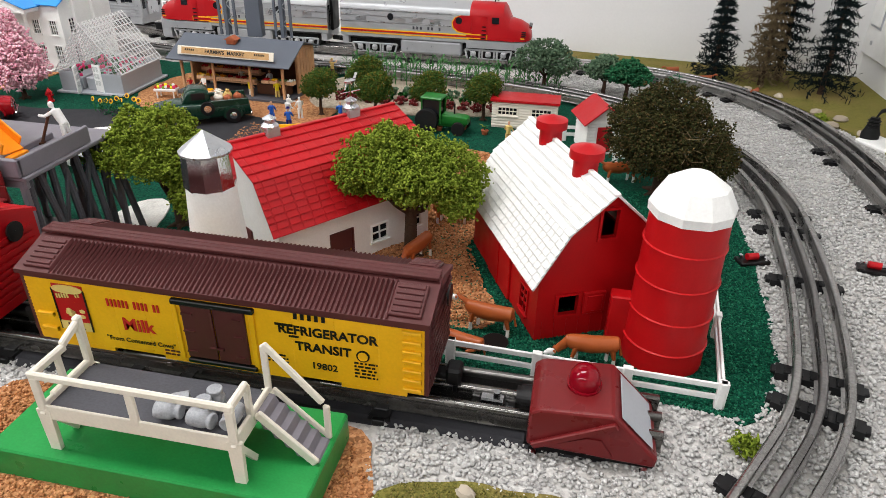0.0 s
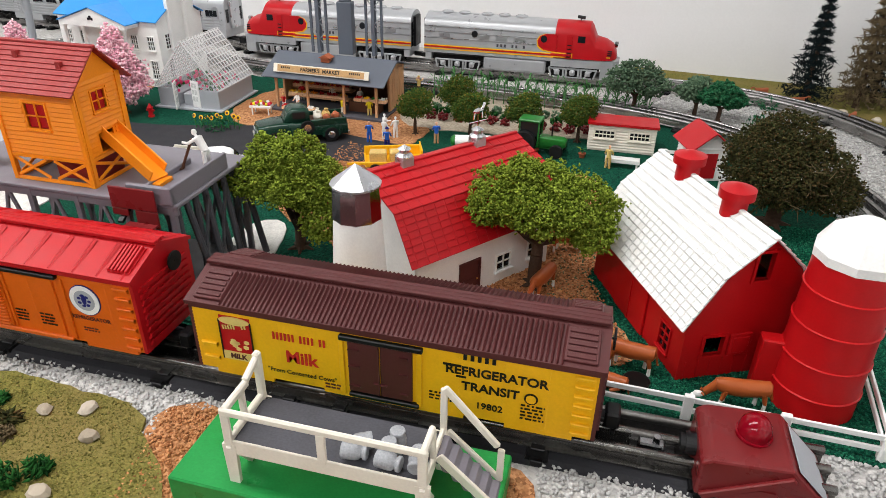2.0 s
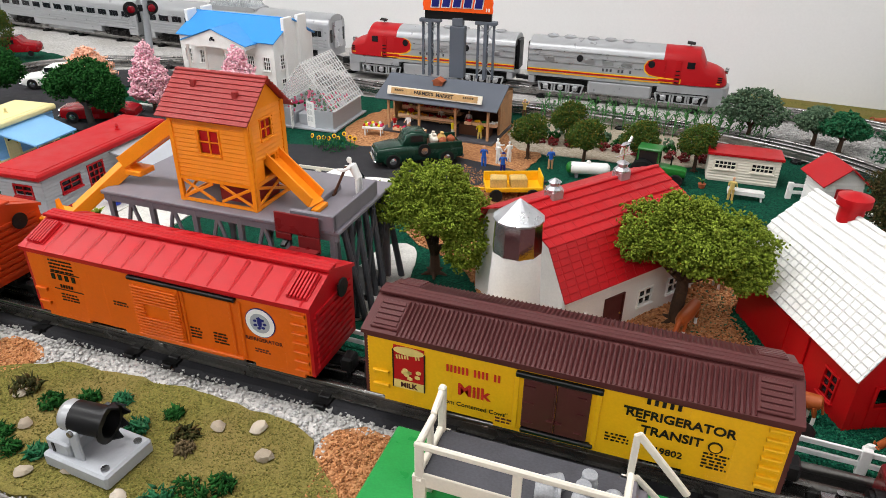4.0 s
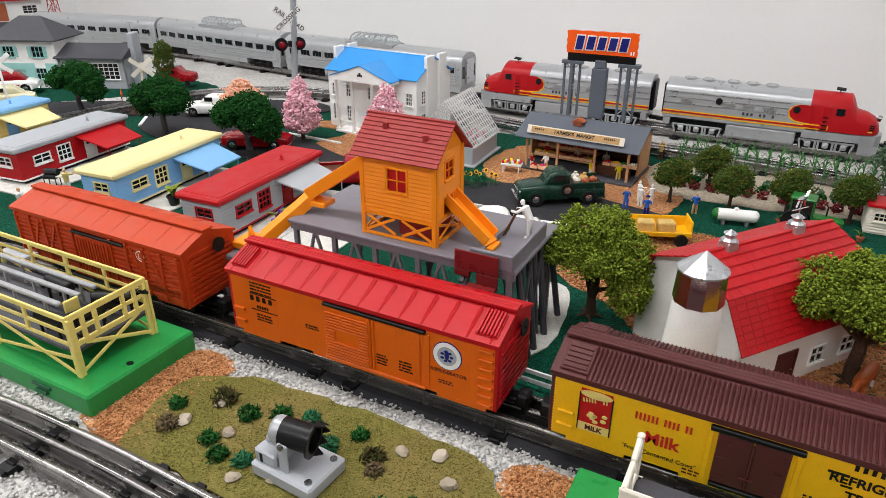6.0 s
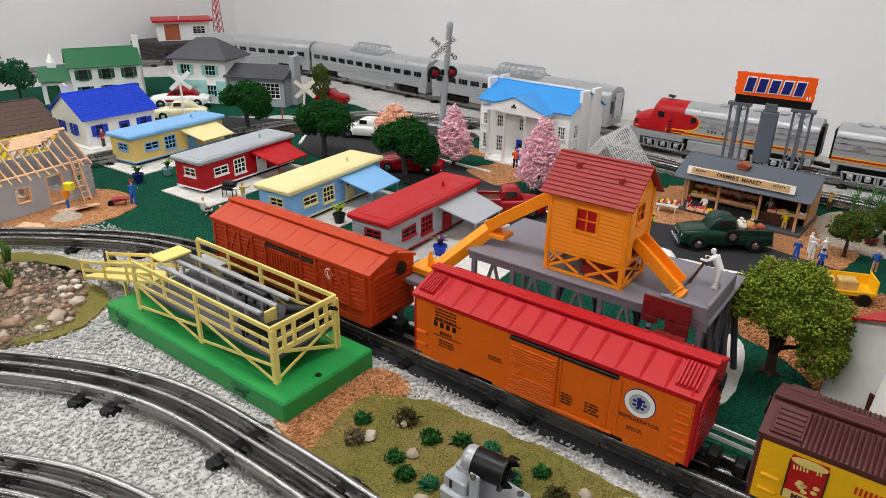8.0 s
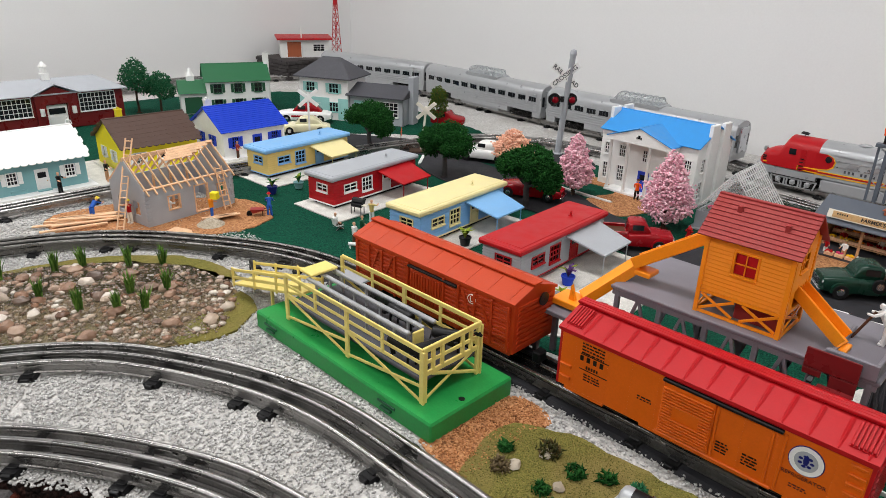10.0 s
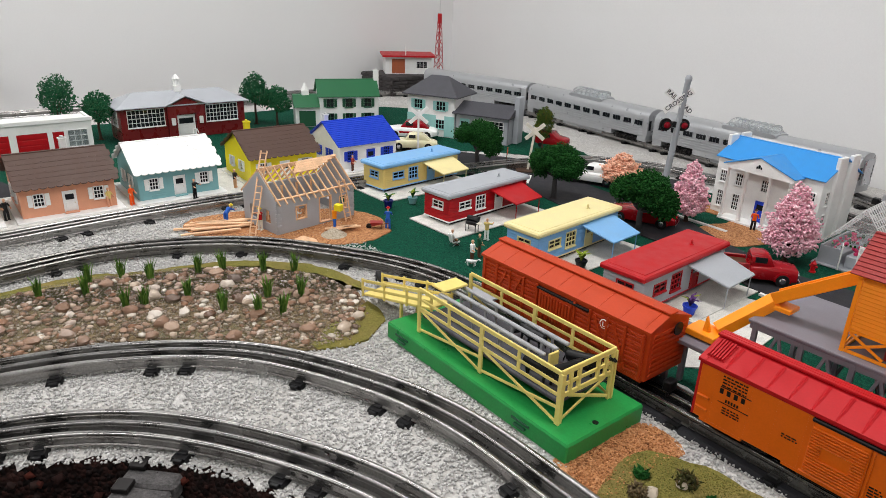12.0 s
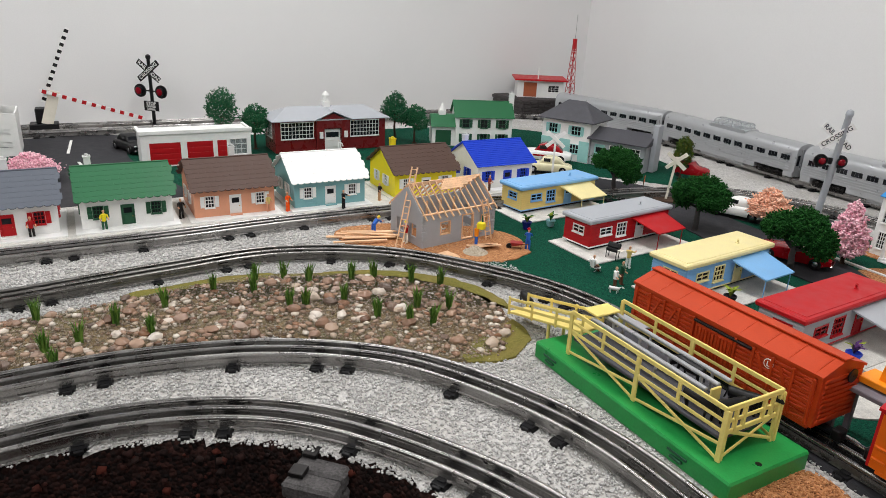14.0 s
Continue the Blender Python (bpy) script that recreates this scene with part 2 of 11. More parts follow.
# ---------------------------------------------------------------- materials
M = {}
for key, rgb, rough, metal in [
    ("yellow", (236, 178, 22), 0.42, 0), ("maroon", (82, 38, 38), 0.5, 0), ("tuscan", (112, 30, 32), 0.3, 0), ("red", (178, 14, 24), 0.42, 0),
    ("barn_red", (180, 14, 20), 0.36, 0), ("orange_car", (220, 100, 16), 0.4, 0), ("orange_toy", (250, 150, 28), 0.35, 0), ("rust", (184, 60, 20), 0.45, 0),
    ("white", (238, 238, 236), 0.4, 0), ("ivory", (228, 222, 208), 0.45, 0), ("black", (15, 15, 17), 0.42, 0), ("dark_metal", (40, 38, 38), 0.38, 0.7),
    ("silver", (190, 192, 196), 0.3, 0.75), ("silver_paint", (172, 174, 177), 0.34, 0.3), ("steel", (150, 150, 152), 0.24, 1.0), ("chrome", (214, 214, 216), 0.1, 1.0),
    ("green_base", (38, 142, 70), 0.34, 0), ("grey_toy", (122, 118, 126), 0.45, 0), ("grey_light", (168, 172, 178), 0.45, 0), ("grey_roof", (92, 98, 108), 0.55, 0),
    ("slate", (74, 74, 80), 0.6, 0), ("blue_roof", (56, 146, 220), 0.4, 0), ("deep_blue", (32, 68, 200), 0.4, 0), ("light_blue", (126, 178, 226), 0.42, 0),
    ("cream", (232, 218, 160), 0.45, 0), ("straw", (222, 196, 120), 0.5, 0), ("teal", (124, 172, 176), 0.45, 0), ("salmon", (222, 158, 126), 0.45, 0),
    ("brown_roof", (80, 60, 52), 0.6, 0), ("green_roof", (38, 100, 64), 0.5, 0), ("forest", (36, 84, 58), 0.5, 0), ("lemon", (240, 222, 40), 0.42, 0),
    ("wood", (196, 150, 110), 0.6, 0), ("raw_wood", (226, 184, 146), 0.65, 0), ("dark_wood", (88, 54, 36), 0.6, 0), ("red_roof", (150, 48, 46), 0.5, 0),
    ("fence_yellow", (232, 212, 124), 0.45, 0), ("skin", (222, 170, 136), 0.5, 0), ("cow_brown", (166, 84, 40), 0.42, 0), ("blue_cloth", (40, 96, 190), 0.6, 0),
    ("bark", (70, 52, 40), 0.9, 0), ("asphalt", (44, 44, 48), 0.8, 0), ("concrete", (206, 204, 198), 0.8, 0), ("line_white", (230, 230, 226), 0.7, 0),
    ("truck_green", (18, 52, 40), 0.22, 0), ("car_red", (150, 10, 22), 0.2, 0), ("tractor_green", (34, 112, 44), 0.35, 0), ("cab_yellow", (240, 184, 24), 0.4, 0),
    ("purple", (84, 48, 110), 0.6, 0), ("stone_dark", (66, 62, 62), 0.85, 0), ("pink_flower", (214, 60, 110), 0.7, 0), ("rubber", (14, 14, 15), 0.7, 0),
    ("sign_orange", (244, 92, 22), 0.4, 0), ("navy", (22, 30, 110), 0.45, 0), ("terra", (168, 92, 60), 0.7, 0), ("hay", (204, 172, 104), 0.9, 0),
    ("mint", (150, 200, 196), 0.45, 0), ("cream_car", (232, 226, 190), 0.25, 0), ("red_letter", (198, 36, 34), 0.5, 0), ("brass", (190, 150, 70), 0.3, 0.9),
]:
    M[key] = material(key, srgb(*rgb), rough, metal, var=0.07 if key not in ("bark", "hay", "asphalt", "concrete", "wood", "raw_wood", "stone_dark", "slate", "green_base", "deck") else 0.28 if key != "green_base" else 0.16,
                      bump=0.12 if key not in ("bark", "hay", "asphalt", "stone_dark", "concrete") else 0.6, dist=0.0004 if key != "bark" else 0.0012)


def clear_plastic(name, rgb, alpha):
    m = bpy.data.materials.new(name)
    m.use_nodes = True
    b = m.node_tree.nodes["Principled BSDF"]
    b.inputs["Base Color"].default_value = (*rgb, 1)
    b.inputs["Roughness"].default_value = 0.12
    b.inputs["Alpha"].default_value = alpha
    return m


M["glass"] = clear_plastic("window_glass", srgb(190, 205, 210), 0.25)
M["film"] = clear_plastic("greenhouse_sheet", srgb(236, 236, 236), 0.10)
M["film_bar"] = clear_plastic("greenhouse_bars", srgb(240, 240, 240), 0.62)
M["dark_glass"] = material("dark_glass", srgb(30, 32, 36), 0.12, 0, 0.2, 40, 0.02)
M["ruby"] = material("ruby_lens", srgb(128, 6, 24), 0.08, 0, 0.05, 40, 0.02)
M["wall_paint"] = material("wall_paint", srgb(231, 231, 231), 0.75, 0, 0.025, 3.0, 0.12, 260.0)
# grey and dark tones for unseen room surfaces, chosen to lower bounced light
M["low_bounce_grey"] = material("low_bounce_grey", srgb(150, 150, 148), 0.85, 0, 0.04, 2.0, 0.2, 120.0)
M["floor_paint"] = material("floor_carpet", srgb(70, 64, 60), 0.95, 0, 0.2, 6.0, 0.5, 300.0)
M["ballast"] = grains("ballast_bed", [srgb(*c) for c in ((166, 164, 162), (190, 188, 185), (208, 206, 203), (178, 176, 174))], 0.003, 0.9, 0.0008, 9.0, srgb(172, 168, 162), 0.5)
M["turf"] = grains("green_flock", [srgb(*c) for c in ((5, 46, 35), (10, 68, 52), (22, 90, 68), (7, 54, 41))], 0.0016, 0.95, 0.001, 7.0, srgb(9, 60, 45), 0.5)
M["earth"] = grains("cork_earth", [srgb(*c) for c in ((124, 84, 56), (176, 122, 82), (204, 152, 108), (150, 100, 66))], 0.0022, 0.95, 0.0012, 10.0, srgb(168, 116, 78), 0.5)
M["moss"] = grains("moss_scrub", [srgb(*c) for c in ((94, 92, 44), (114, 110, 54), (130, 122, 64), (102, 100, 50))], 0.0012, 0.95, 0.0006, 16.0, srgb(136, 118, 74), 0.6)
M["sand"] = grains("sandy_soil", [srgb(*c) for c in ((150, 138, 120), (176, 164, 146), (190, 178, 160))], 0.002, 0.95, 0.0008, 10.0, srgb(160, 150, 132), 0.4)
M["pebble"] = by_piece("river_pebbles", [srgb(*c) for c in ((86, 70, 60), (132, 110, 94), (160, 142, 126), (192, 182, 170), (116, 92, 76), (144, 128, 116))], 0.45, 0.3, 300.0)
M["gravel"] = by_piece("gravel_stones", [srgb(*c) for c in ((164, 163, 161), (186, 185, 183), (205, 204, 202), (176, 174, 172), (213, 212, 210))], 0.85, 0.3, 900.0)
M["cork"] = by_piece("cork_crumbs", [srgb(*c) for c in ((118, 76, 48), (182, 124, 80), (206, 150, 104), (156, 102, 66))], 0.9, 0.3, 900.0)
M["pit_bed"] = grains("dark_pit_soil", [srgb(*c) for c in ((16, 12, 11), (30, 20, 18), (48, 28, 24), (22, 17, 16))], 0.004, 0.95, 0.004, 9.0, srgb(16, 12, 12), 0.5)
M["pit_rock"] = by_piece("red_pit_rocks", [srgb(*c) for c in ((24, 16, 15), (44, 26, 23), (74, 34, 26), (34, 26, 25), (58, 42, 38))], 0.9, 0.7, 260.0)
M["pale_rock"] = by_piece("field_stones", [srgb(*c) for c in ((150, 138, 122), (178, 166, 148), (196, 186, 172))], 0.8, 0.4, 300.0, island=False)
M["leaf_light"] = by_piece("leaf_clumps_light", [srgb(*c) for c in ((86, 104, 30), (112, 130, 42), (140, 156, 58), (100, 118, 36))], 0.95, 0.8, 900.0)
M["leaf_dark"] = by_piece("leaf_clumps_dark", [srgb(*c) for c in ((14, 46, 18), (28, 74, 30), (46, 98, 44), (18, 58, 24))], 0.95, 0.8, 900.0)
M["leaf_blue"] = by_piece("leaf_clumps_bluish", [srgb(*c) for c in ((22, 70, 44), (36, 94, 62), (50, 110, 74), (60, 98, 68))], 0.95, 0.8, 900.0)
M["leaf_grey"] = by_piece("leaf_clumps_greyish", [srgb(*c) for c in ((66, 90, 70), (88, 112, 88), (104, 126, 100), (76, 98, 76))], 0.95, 0.8, 900.0)
M["leaf_olive"] = by_piece("leaf_clumps_dry", [srgb(*c) for c in ((40, 42, 24), (60, 60, 34), (78, 74, 42), (52, 62, 34), (92, 74, 46), (36, 44, 26))], 0.95, 0.8, 900.0)
M["leaf_citrus"] = by_piece("leaf_clumps_citrus", [srgb(*c) for c in ((44, 70, 28), (66, 92, 38), (80, 104, 44), (112, 100, 38), (58, 84, 34), (72, 96, 40))], 0.95, 0.8, 900.0)
M["blossom"] = by_piece("pink_blossom", [srgb(*c) for c in ((244, 186, 200), (250, 206, 216), (236, 164, 186), (252, 220, 226))], 0.9, 0.6, 900.0)
M["peach_blossom"] = by_piece("peach_blossom", [srgb(*c) for c in ((248, 190, 160), (252, 206, 180), (240, 172, 142))], 0.9, 0.6, 900.0)
M["needle_dark"] = by_piece("spruce_needles", [srgb(*c) for c in ((14, 20, 24), (22, 32, 34), (30, 42, 42))], 0.95, 0.8, 900.0)
M["needle_brown"] = by_piece("dry_spruce_needles", [srgb(*c) for c in ((84, 72, 52), (104, 90, 66), (122, 106, 80))], 0.95, 0.8, 900.0)
M["reed"] = by_piece("reed_blades", [srgb(*c) for c in ((56, 92, 36), (86, 124, 50), (118, 150, 68))], 0.8, 0.3, 900.0)
M["corn"] = by_piece("corn_leaves", [srgb(*c) for c in ((40, 84, 48), (60, 108, 60), (84, 130, 78))], 0.8, 0.3, 900.0)

# ---------------------------------------------------------------- the room
BACK, LEFT, RIGHT, NEAR, CEIL, FLOOR = 1.70, -2.60, 0.46, -2.4, 1.62, -0.92


def slab(name, x0, x1, y0, y1, z0, z1, mat, label, category):
    return tagged(part(name, Geo().box(x0, x1, y0, y1, z0, z1), M[mat]), label, category, kind="structure")


tagged(part("wall_north", Geo().prism([(LEFT - 0.1, 1.648), (RIGHT + 0.1, 1.283), (RIGHT + 0.1, 1.40), (LEFT - 0.1, 1.76)], FLOOR, CEIL, "z"), M["wall_paint"]), "plain white painted wall behind the layout", "wall", kind="structure")
slab("wall_west", LEFT - 0.1, LEFT, NEAR, BACK, FLOOR, CEIL, "wall_paint", "plain white painted side wall behind the row of houses", "wall")
slab("wall_east", RIGHT, RIGHT + 0.1, NEAR, BACK, FLOOR, CEIL, "wall_paint", "plain white painted side wall with electrical plates", "wall")
# south wall, floor and ceiling: unseen, added dark so shadows stay deep
slab("wall_south", LEFT - 0.1, RIGHT + 0.1, NEAR - 0.1, NEAR, FLOOR, CEIL, "low_bounce_grey", "unseen closing wall of the room, greyed to cut bounced light", "wall")
slab("floor", LEFT, RIGHT, NEAR, BACK, FLOOR - 0.05, FLOOR, "floor_paint", "unseen grey-brown floor of the room, kept dark to cut bounced light", "floor")
slab("ceiling", LEFT - 0.1, RIGHT + 0.1, NEAR - 0.1, BACK + 0.1, CEIL, CEIL + 0.05, "low_bounce_grey", "unseen ceiling, greyed to cut bounced light", "ceiling")

glow = bpy.data.materials.new("lamp_diffuser")
glow.use_nodes = True
glow.node_tree.nodes["Principled BSDF"].inputs["Base Color"].default_value = (0.9, 0.9, 0.9, 1)
glow.node_tree.nodes["Principled BSDF"].inputs["Emission Color"].default_value = (1, 0.98, 0.95, 1)
glow.node_tree.nodes["Principled BSDF"].inputs["Emission Strength"].default_value = 3.0
for lx, ly in ((-1.9, 0.35), (-0.55, 0.35), (-1.9, -1.2), (-0.55, -1.2)):
    lamp = thing("ceiling_light", pose(lx, ly, CEIL), "white fluorescent ceiling light panel", "ceiling light", "ceiling lights")
    part("housing", Geo().box(-0.62, 0.62, -0.17, 0.17, -0.03, -0.001, 0.004), M["white"], lamp)
    part("diffuser", Geo().box(-0.59, 0.59, -0.14, 0.14, -0.038, -0.031, 0.002), glow, lamp, "glowing diffuser")
    li = bpy.data.lights.new("tube_light", "AREA")
    li.shape, li.size, li.size_y, li.energy, li.color = "RECTANGLE", 1.18, 0.28, LAMP_WATTS, (1.0, 0.985, 0.98)
    lo = new("tube_light", li)
    lo.matrix_basis = pose(lx, ly, CEIL - 0.045)

# ---------------------------------------------------------------- the table top
def ground_z(x, y):
    """The table top, which drops into a rocky cut inside the near loop."""
    dx, dy = x + 0.66, y + 0.33
    d = math.hypot(dx / 0.298, dy / 0.342)
    k = min(max((1.0 - d) / 0.11, 0), 1)
    return -0.15 * k * k * (3 - 2 * k) + 0.0012 * noise.noise(Vector((x * 18, y * 18, 0)))


g = Geo()
xs = np.concatenate([np.arange(LEFT, -1.25, 0.06), np.arange(-1.25, -0.4, 0.010), np.arange(-0.4, RIGHT - 0.002, 0.04), [RIGHT - 0.001]])
ys = np.concatenate([np.arange(-0.8, -0.7, 0.05), np.arange(-0.7, 0.1, 0.010), np.arange(0.1, BACK - 0.001, 0.05), [BACK - 0.001]])
nx = len(xs)
g.v = [(float(x), float(y), ground_z(x, y)) for y in ys for x in xs]
g.f = [(j * nx + i, j * nx + i + 1, (j + 1) * nx + i + 1, (j + 1) * nx + i) for j in range(len(ys) - 1) for i in range(nx - 1)]
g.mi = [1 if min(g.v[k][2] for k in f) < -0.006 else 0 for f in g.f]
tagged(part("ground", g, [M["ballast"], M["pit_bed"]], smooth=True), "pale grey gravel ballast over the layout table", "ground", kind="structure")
slab("table_apron", LEFT, RIGHT, -0.83, -0.8, -0.2, 0.0, "dark_wood", "dark wooden front edge of the layout table", "table edge")


def patch(name, outline, mat, z, label, category, ragged=0.006, seed=1, step=0.012):
    """A thin laid sheet with a ragged edge."""
    line = spline([(*p, 0) for p in outline], step, closed=True)
    P = []
    for i, p in enumerate(line[:-1]):
        k = noise.noise(Vector((p.x * 60, p.y * 60, seed * 3.1))) * ragged + noise.noise(Vector((p.x * 260, p.y * 260, seed))) * ragged * 0.5
        d = line[(i + 1) % (len(line) - 1)] - line[i - 1]
        s = Vector((d.y, -d.x, 0)).normalized()
        P.append(((p + s * k).x, (p + s * k).y))
    bm = bmesh.new()
    top = [bm.verts.new((x, y, z)) for x, y in P]
    low = [bm.verts.new((x, y, -0.002)) for x, y in P]
    bm.faces.new(top)
    for i in range(len(P)):
        bm.faces.new((top[i - 1], top[i], low[i], low[i - 1]))
    bmesh.ops.triangulate(bm, faces=[f for f in bm.faces if len(f.verts) > 4])
    bmesh.ops.recalc_face_normals(bm, faces=bm.faces)
    me = bpy.data.meshes.new(name)
    bm.to_mesh(me)
    bm.free()
    return tagged(part(name, me, M[mat]), label, category, kind="structure"), P


FARM = [(-0.30, 0.392), (0.06, 0.385), (0.125, 0.378), (0.152, 0.44), (0.158, 0.50), (0.166, 0.6), (0.165, 0.69), (0.155, 0.80), (0.10, 0.93), (0.0, 1.04), (-0.2, 1.085), (-0.42, 1.09), (-0.6, 1.08), (-1.0, 1.09),
        (-1.25, 1.0), (-1.42, 0.86), (-1.5, 0.6), (-1.47, 0.44), (-1.30, 0.36), (-1.22, 0.30), (-1.165, 0.318), (-1.11, 0.348), (-1.045, 0.375), (-0.95, 0.398), (-0.6, 0.40)]
patch("green_ground", FARM, "turf", 0.0012, "dark green flocked ground around the farm and houses", "grass", 0.008, 1)
patch("far_lawn", [(-2.33, -0.5), (-2.0, -0.5), (-1.70, -0.5), (-1.70, 0.0), (-1.70, 0.4), (-1.70, 0.72), (-1.56, 0.92), (-1.38, 1.09), (-1.6, 1.16), (-1.95, 1.18), (-2.2, 1.05), (-2.3, 0.8), (-2.33, 0.3)], "turf", 0.0011, "dark green flocked lawn behind the houses", "grass", 0.008, 2)
patch("farm_yard", [(-0.33, 0.55), (-0.25, 0.44), (-0.12, 0.43), (-0.045, 0.45), (-0.085, 0.56), (-0.06, 0.66), (-0.10, 0.79), (-0.2, 0.78), (-0.34, 0.79), (-0.42, 0.82), (-0.42, 0.66), (-0.41, 0.6)], "earth", 0.0022, "brown cork-crumb farm yard", "earth", 0.007, 3)
patch("market_yard", [(-0.62, 0.86), (-0.45, 0.83), (-0.36, 0.80), (-0.33, 0.90), (-0.36, 1.0), (-0.5, 1.04), (-0.62, 1.02)], "earth", 0.0023, "brown earth in front of the market stall", "earth", 0.006, 4)
patch("garden_soil", [(-0.36, 0.91), (-0.10, 0.93), (-0.03, 0.98), (-0.12, 1.05), (-0.37, 1.07)], "sand", 0.0024, "pale sandy soil of the vegetable garden", "soil", 0.006, 5)
patch("mansion_path", [(-0.94, 0.86), (-0.85, 0.84), (-0.83, 0.99), (-1.0, 1.0), (-1.02, 0.96), (-0.93, 0.95)], "earth", 0.0026, "brown earth path before the white mansion", "path", 0.004, 6)
patch("building_site", [(-1.45, 0.17), (-1.40, 0.13), (-1.31, 0.17), (-1.235, 0.26), (-1.20, 0.36), (-1.25, 0.42), (-1.34, 0.41), (-1.42, 0.30)], "earth", 0.0027, "sawdust-brown earth of the building site", "earth", 0.006, 7)
patch("scrub_patch", [(-0.61, 0.195), (-0.55, 0.192), (-0.42, 0.196), (-0.30, 0.20), (-0.31, 0.25), (-0.345, 0.28), (-0.37, 0.305), (-0.48, 0.308), (-0.58, 0.30), (-0.625, 0.27), (-0.62, 0.22)], "moss", 0.003, "mossy olive scrub ground between the tracks", "scrub", 0.006, 8)
patch("earth_border_west", [(-0.665, 0.215), (-0.63, 0.19), (-0.60, 0.19), (-0.605, 0.24), (-0.60, 0.30), (-0.63, 0.318), (-0.66, 0.30)], "earth", 0.0018, "brown cork crumbs beside the green base", "earth", 0.005, 9)
patch("earth_border_east", [(-0.345, 0.31), (-0.335, 0.25), (-0.33, 0.2), (-0.2, 0.185), (-0.09, 0.2), (-0.08, 0.24), (-0.09, 0.275), (-0.12, 0.32), (-0.25, 0.325)], "earth", 0.0018, "brown cork crumbs round the milk platform base", "earth", 0.005, 10)
patch("moss_near", [(-0.10, 0.19), (0.0, 0.2), (0.05, 0.23), (0.035, 0.285), (-0.02, 0.29), (-0.075, 0.285), (-0.1, 0.24)], "moss", 0.0026, "mossy olive scrub by the bumper", "scrub", 0.006, 11)
patch("wall_bank", [(-0.02, 1.30), (0.1, 1.255), (0.22, 1.19), (0.31, 1.09), (0.36, 0.98), (0.385, 0.86), (0.40, 0.8), (0.44, 0.85), (0.44, 1.38), (-0.02, 1.39)], "moss", 0.004, "mossy bank with trees at the foot of the wall", "scrub", 0.006, 12)
patch("road_middle", [(-0.30, 0.80), (-0.45, 0.735), (-0.62, 0.70), (-0.72, 0.69), (-0.9, 0.74), (-1.15, 0.75), (-1.3, 0.80), (-1.35, 0.92), (-1.2, 0.90), (-1.0, 0.885), (-0.86, 0.83), (-0.72, 0.80), (-0.52, 0.85), (-0.42, 0.84)], "asphalt", 0.0032, "black road winding between the trailers and the market", "road", 0.001, 13)
patch("road_west", [(-2.4, -0.38), (-2.2, -0.38), (-1.68, -0.26), (-1.62, -0.11), (-1.68, -0.03), (-2.1, -0.13), (-2.4, -0.13)], "asphalt", 0.003, "black street past the fire station", "road", 0.001, 14)
patch("road_north", [(-1.35, 1.0), (-1.15, 1.10), (-1.05, 1.06), (-1.15, 0.95), (-1.3, 0.88), (-1.5, 0.78), (-1.62, 0.72), (-1.7, 0.78), (-1.6, 0.85)], "asphalt", 0.0034, "black road past the crossing sign", "road", 0.001, 15)
for k, (x0, y0, x1, y1) in enumerate([(-0.43, 0.735, -0.63, 0.692), (-0.66, 0.688, -0.735, 0.688), (-0.9, 0.885, -1.02, 0.89), (-1.07, 0.90, -1.12, 0.905), (-1.3, 0.80, -1.34, 0.85), (-2.36, -0.25, -2.2, -0.26), (-2.1, -0.24, -1.95, -0.22)]):
    d = Vector((y1 - y0, x0 - x1, 0)).normalized() * 0.003
    q = [(x0 - d.x, y0 - d.y), (x1 - d.x, y1 - d.y), (x1 + d.x, y1 + d.y), (x0 + d.x, y0 + d.y)]
    tagged(part("road_line", Geo().prism(q, 0.001, 0.0046, "z"), M["line_white"]), "white painted line on the road", "road marking", kind="structure")

# ---------------------------------------------------------------- tracks
RAIL = [(-0.0034, 0.0030), (0.0034, 0.0030), (0.0034, 0.0037), (0.0012, 0.0043), (0.0010, 0.0098), (0.0022, 0.0112), (0.0028, 0.0132), (0.0024, 0.0148), (0.0012, 0.0157), (-0.0012, 0.0157), (-0.0024, 0.0148), (-0.0028, 0.0132), (-0.0022, 0.0112), (-0.0010, 0.0098), (-0.0012, 0.0043), (-0.0034, 0.0037)]
M["rail"] = material("worn_rail", srgb(152, 150, 148), 0.27, 0.92, 0.35, 26.0, 0.1, 500.0)
M["mid_rail"] = material("dark_middle_rail", srgb(124, 122, 121), 0.28, 0.92, 0.3, 26.0, 0.1, 500.0)
M["black_rail"] = material("blackened_rail", srgb(116, 114, 111), 0.26, 0.9, 0.35, 26.0, 0.1, 500.0)
GAUGE = 0.0159


